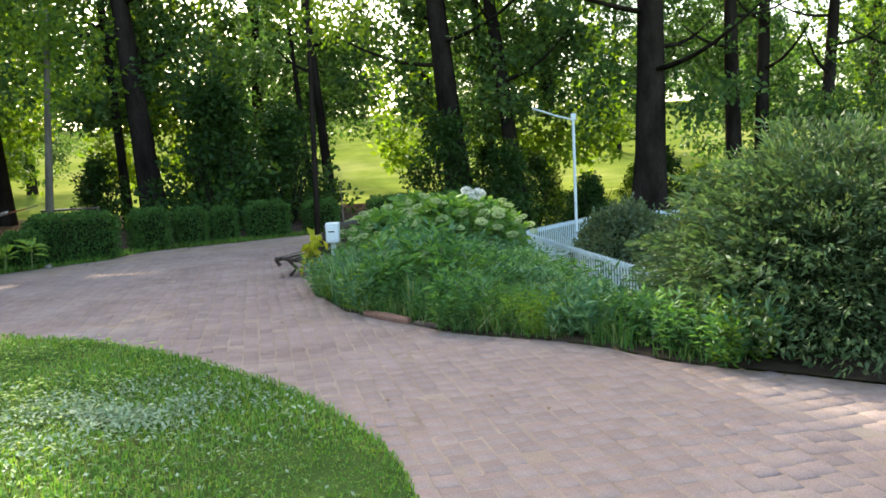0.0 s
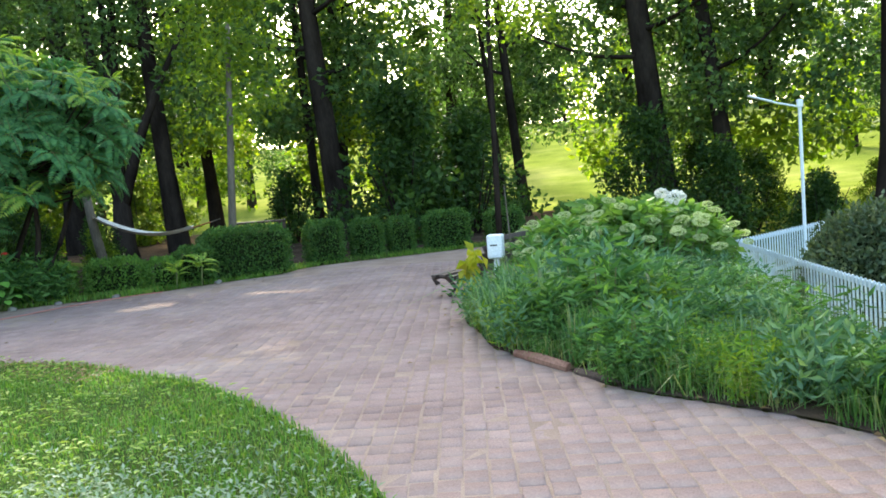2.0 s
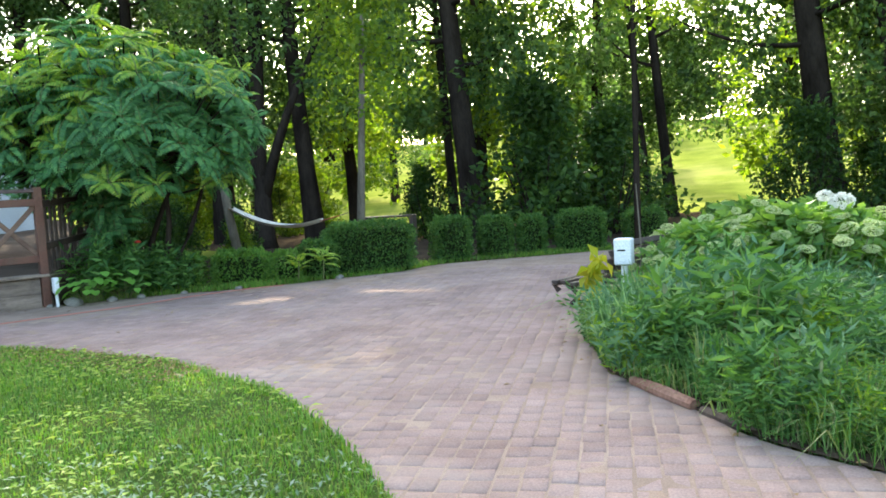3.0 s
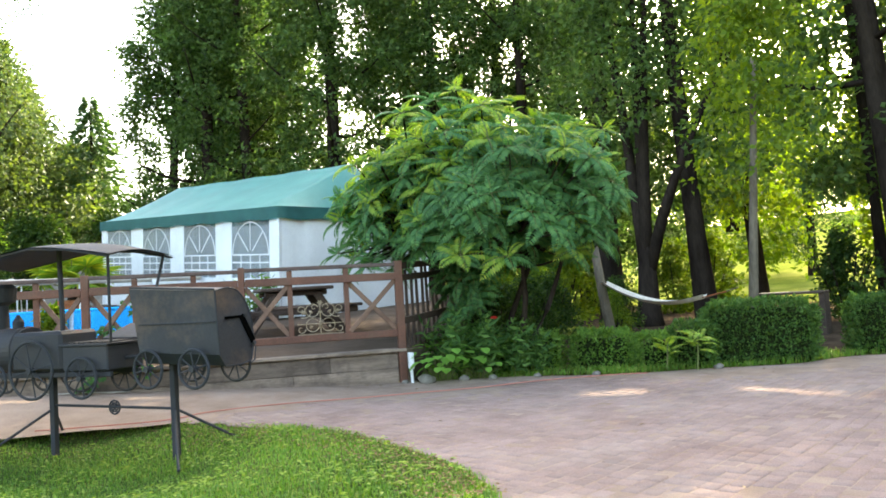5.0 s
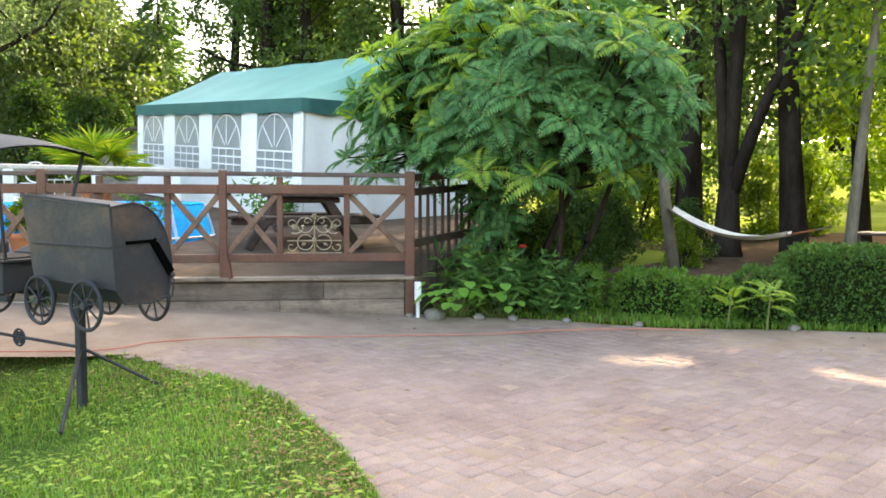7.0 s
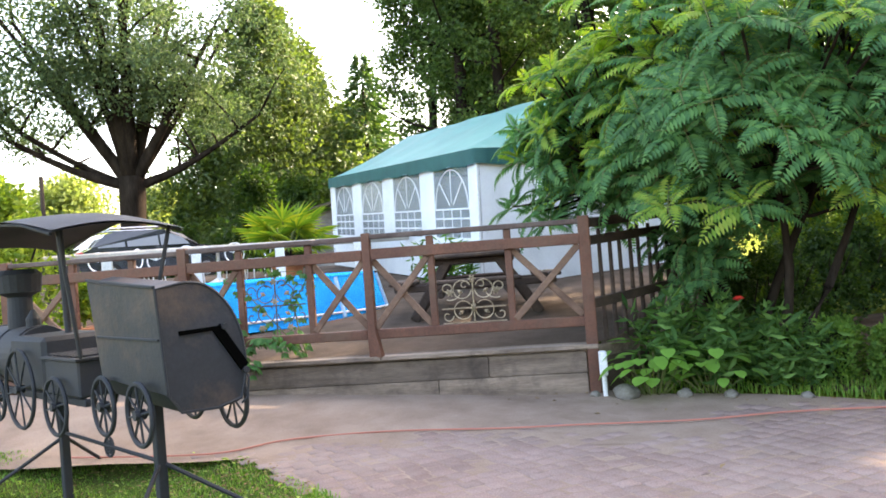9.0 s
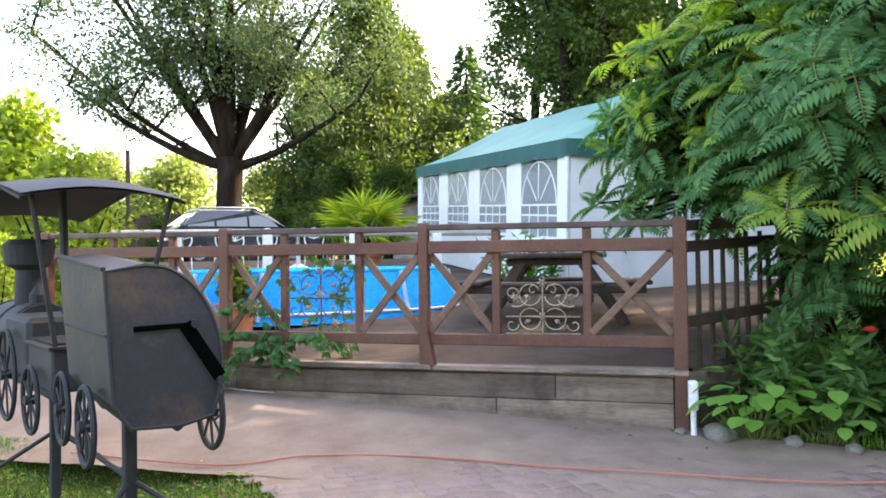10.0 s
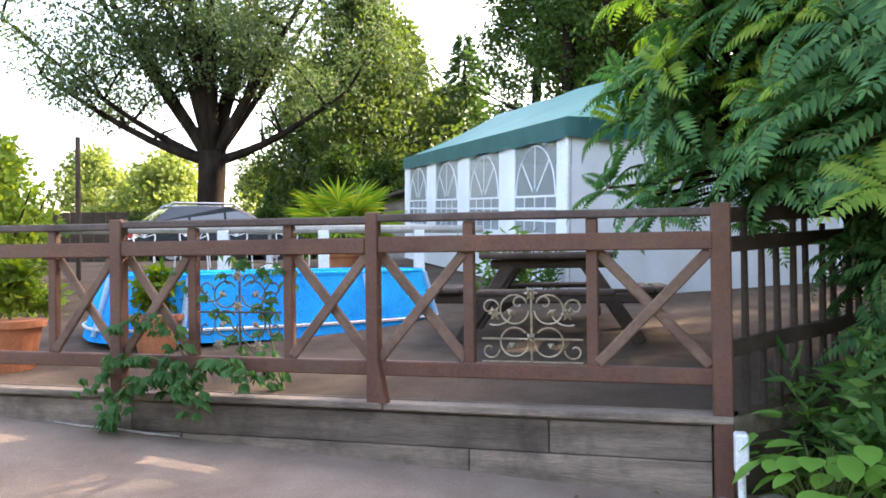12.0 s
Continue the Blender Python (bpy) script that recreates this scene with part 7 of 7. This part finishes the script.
# clover and broad weeds in the lawn
n = 9000
xs, ys = rng.uniform(-10.3, 0.0, n), rng.uniform(-0.5, 7.8, n)
ok = inside(GRASS, xs, ys) & (np.sin(xs * 1.3 + 1) * np.sin(ys * 1.1) + 0.4 * rng.normal(size=n) > 0.0)
xs, ys = xs[ok], ys[ok]
m = len(xs)
p = np.stack([xs, ys, 0.035 + 0.03 * rng.random(m) + lawn_dip(xs, ys)], axis=1)
w = np.concatenate([rng.normal(size=(m, 2)), np.full((m, 1), 0.15)], axis=1)
v, f = leaves(p, w, 0.03 * (0.6 + 0.8 * rng.random(m)), 0.02, 0.1, np.tile((0, 0, 3.0), (m, 1)))
put("lawn_weeds", from_arrays("lawn_weeds", v, f, L_WEED := foliage("clover", [(0.06, 0.14, 0.03), (0.10, 0.2, 0.05), (0.16, 0.24, 0.1)], 0.3)), label="clover and low weeds in the lawn", category="weeds", kind="stuff")
# pale downy weeds in one patch of the lawn
n = 5000
a, r = rng.random(n) * math.tau, np.abs(rng.normal(size=n)) * 0.62
xs, ys = -1.95 + 1.25 * r * np.cos(a), 4.45 + 0.9 * r * np.sin(a)
ok = inside(GRASS, xs, ys) & (np.sin(xs * 6 + ys * 2) * np.sin(ys * 7) + 0.6 * rng.normal(size=n) > -0.2)
xs, ys = xs[ok], ys[ok]
m = len(xs)
p = np.stack([xs, ys, 0.04 + 0.04 * rng.random(m) + lawn_dip(xs, ys)], axis=1)
w = np.concatenate([rng.normal(size=(m, 2)), np.full((m, 1), 0.6)], axis=1)
v, f = leaves(p, w, 0.036 * (0.6 + 0.8 * rng.random(m)), 0.017, 0.15, np.tile((0, 0, 3.0), (m, 1)))
put("downy_weeds", from_arrays("downy_weeds", v, f, foliage("downy_leaves", [(0.14, 0.22, 0.12), (0.22, 0.3, 0.18), (0.34, 0.4, 0.28)], 0.25, lit=(1.2, 1.2, 1))), label="patch of pale downy weeds in the lawn", category="weeds", kind="stuff")
# broad weeds in the far part of the lawn
n = 7500
xs, ys = rng.uniform(-9.5, -2.0, n), rng.uniform(2.5, 7.8, n)
ok = inside(GRASS, xs, ys) & (np.sin(xs * 2.9) * np.sin(ys * 3.3 + 1) + 0.5 * rng.normal(size=n) > 0.1)
xs, ys = xs[ok], ys[ok]
m = len(xs)
p = np.stack([xs, ys, 0.045 + 0.04 * rng.random(m) + lawn_dip(xs, ys)], axis=1)
w = np.concatenate([rng.normal(size=(m, 2)), np.full((m, 1), 0.12)], axis=1)
v, f = leaves(p, w, 0.055 * (0.6 + 0.8 * rng.random(m)), 0.025, 0.15, np.tile((0, 0, 3.0), (m, 1)))
put("broad_weeds", from_arrays("broad_weeds", v, f, foliage("plantain", [(0.14, 0.24, 0.04), (0.2, 0.31, 0.058), (0.28, 0.35, 0.09)], 0.38)), label="light green broad-leaved weeds in the lawn", category="weeds", kind="stuff")
# verge grass between paving and hedge
n = 9000
i0 = rng.integers(0, len(HEDGE_EDGE) - 1, n)
t = rng.random((n, 1))
p = HEDGE_EDGE[i0] * (1 - t) + HEDGE_EDGE[i0 + 1] * t
tan = unit(HEDGE_EDGE[i0 + 1] - HEDGE_EDGE[i0])
nor = np.stack([-tan[:, 1], tan[:, 0]], axis=1)
p3 = np.concatenate([p + nor * (rng.random((n, 1)) * 0.8 - 0.03), np.full((n, 1), 0.01)], axis=1)
v, f = blades(p3, 0.5 * rng.normal(size=(n, 2)), 0.04 + 0.09 * rng.random(n), 0.008 + 0.006 * rng.random(n))
put("verge_grass", from_arrays("verge_grass", v, f, L_GRASS), label="sparse grass on the verge by the hedge", category="grass", kind="stuff")
# dry leaves in the grass along the lawn's far edge
n = 1500
i0 = rng.integers(50, 90, n)
p = GRASS[i0] + (GRASS.mean(axis=0) - GRASS[i0]) * (0.02 + 0.16 * rng.random((n, 1)) ** 1.5) + 0.05 * rng.normal(size=(n, 2))
p = np.concatenate([p, 0.04 + 0.02 * rng.random((n, 1)) + lawn_dip(p[:, :1], p[:, 1:2])], axis=1)
w = np.concatenate([rng.normal(size=(n, 2)), np.full((n, 1), 0.1)], axis=1)
v, f = leaves(p, w, 0.032 * (0.5 + rng.random(n)), 0.019, 0.2, np.tile((0, 0, 3.0), (n, 1)))
put("lawn_litter", from_arrays("lawn_litter", v, f, L_LITTER), label="dry leaves caught along the lawn edge", category="leaves", kind="stuff")
# fallen leaves
n = 1500
xs, ys = rng.uniform(-11, 2.5, n), rng.uniform(0, 16, n)
near = np.minimum(np.min(np.hypot(xs[:, None] - BED_EDGE[None, :, 0], ys[:, None] - BED_EDGE[None, :, 1]), axis=1), np.min(np.hypot(xs[:, None] - HEDGE_EDGE[None, :, 0], ys[:, None] - HEDGE_EDGE[None, :, 1]), axis=1))
ok = inside(PAVED, xs, ys) & ~inside(GRASS, xs, ys) & (rng.random(n) < np.exp(-near * 2.2) + 0.05)
p = np.stack([xs[ok], ys[ok], np.full(ok.sum(), 0.03)], axis=1)
w = np.concatenate([rng.normal(size=(len(p), 2)), np.full((len(p), 1), 0.05)], axis=1)
v, f = leaves(p, w, 0.05 * (0.5 + rng.random(len(p))), 0.03, 0.2, np.tile((0, 0, 3.0), (len(p), 1)))
put("fallen_leaves", from_arrays("fallen_leaves", v, f, L_LITTER), label="scattered dry brown leaves on the paving", category="leaves", kind="stuff")

# pavers in running courses
PW, PL, A = 0.12, 0.145, radians(13)
ux, uy = np.array((math.cos(A), math.sin(A))), np.array((-math.sin(A), math.cos(A)))
ii, jj = np.meshgrid(np.arange(-130, 70), np.arange(-20, 105))
ii, jj = ii.ravel(), jj.ravel()
jit = rng.normal(size=(len(ii), 2)) * 0.004
px = (ii * PW)[:, None] * ux + (jj * PL + (ii % 2) * PL / 2 + 0.06 * np.sin(ii * 1.7))[:, None] * uy + jit
ok = inside(PAVED, px[:, 0], px[:, 1]) & ~inside(cx_shrunk := (GRASS - GRASS.mean(axis=0)) * 0.985 + GRASS.mean(axis=0), px[:, 0], px[:, 1]) & (px[:, 1] > -2.5) & (px[:, 0] > -14) & (px[:, 0] < 3.2)
px = px[ok]
# blown sand covers the courses along the terrace
to_deck = -((px[:, 0] + 9.5) * -0.9201 + (px[:, 1] - 10.2) * 0.3916)
px = px[(to_deck > 1.5 + 0.5 * np.sin(px[:, 1] * 2.1) + 0.25 * rng.normal(size=len(px))) | (px[:, 1] > 10.6)]
to_hedge = np.min(np.hypot(px[:, None, 0] - HEDGE_EDGE[None, :, 0], px[:, None, 1] - HEDGE_EDGE[None, :, 1]), axis=1)
px = px[to_hedge > 0.8 + 0.45 * np.sin(px[:, 0] * 1.3 + px[:, 1] * 0.7) + 0.22 * rng.normal(size=len(px))]
d_line = np.hypot(px[:, 0] - 0.35, px[:, 1] - 4.3)
order = np.argsort(d_line)
single, rest = px[order[:300]], px[order[300:]]


def paver_block(w, l, top):
    b = 0.008
    return np.array([(-w, -l, 0), (w, -l, 0), (w, l, 0), (-w, l, 0), (-w, -l, top - b), (w, -l, top - b), (w, l, top - b), (-w, l, top - b), (-w + b, -l + b, top), (w - b, -l + b, top), (w - b, l - b, top), (-w + b, l - b, top)])


PF = np.array([(0, 1, 5, 4), (1, 2, 6, 5), (2, 3, 7, 6), (3, 0, 4, 7), (4, 5, 9, 8), (5, 6, 10, 9), (6, 7, 11, 10), (7, 4, 8, 11), (8, 9, 10, 11)])
R = np.array([[ux[0], uy[0], 0], [ux[1], uy[1], 0], [0, 0, 1]])
block = paver_block(PW / 2 - 0.0025, PL / 2 - 0.0025, 0.011) @ R.T
k = len(rest)
tops = rng.normal(size=k) * 0.0022
vv = block[None, :, :] + np.concatenate([rest, np.zeros((k, 1))], axis=1)[:, None, :]
vv[:, 4:, 2] += tops[:, None]
vv[:, 8:, 2] += rng.normal(size=(k, 4)) * 0.0015
ff = PF[None] + (np.arange(k) * 12)[:, None, None]
pavement = bpy.data.objects["pavement"]
put("pavers", from_arrays("pavers", vv.reshape(-1, 3), ff.reshape(-1, 4), M_PAVER), pavement, kind="stuff")
one = from_arrays("paver", block, PF, M_PAVER_ONE)
for x, y in single:
    put("paver", one, pavement, at=pose(float(x), float(y), random.gauss(0, 0.002), random.gauss(0, 0.4), random.gauss(0, 0.4), random.gauss(0, 1.0)))
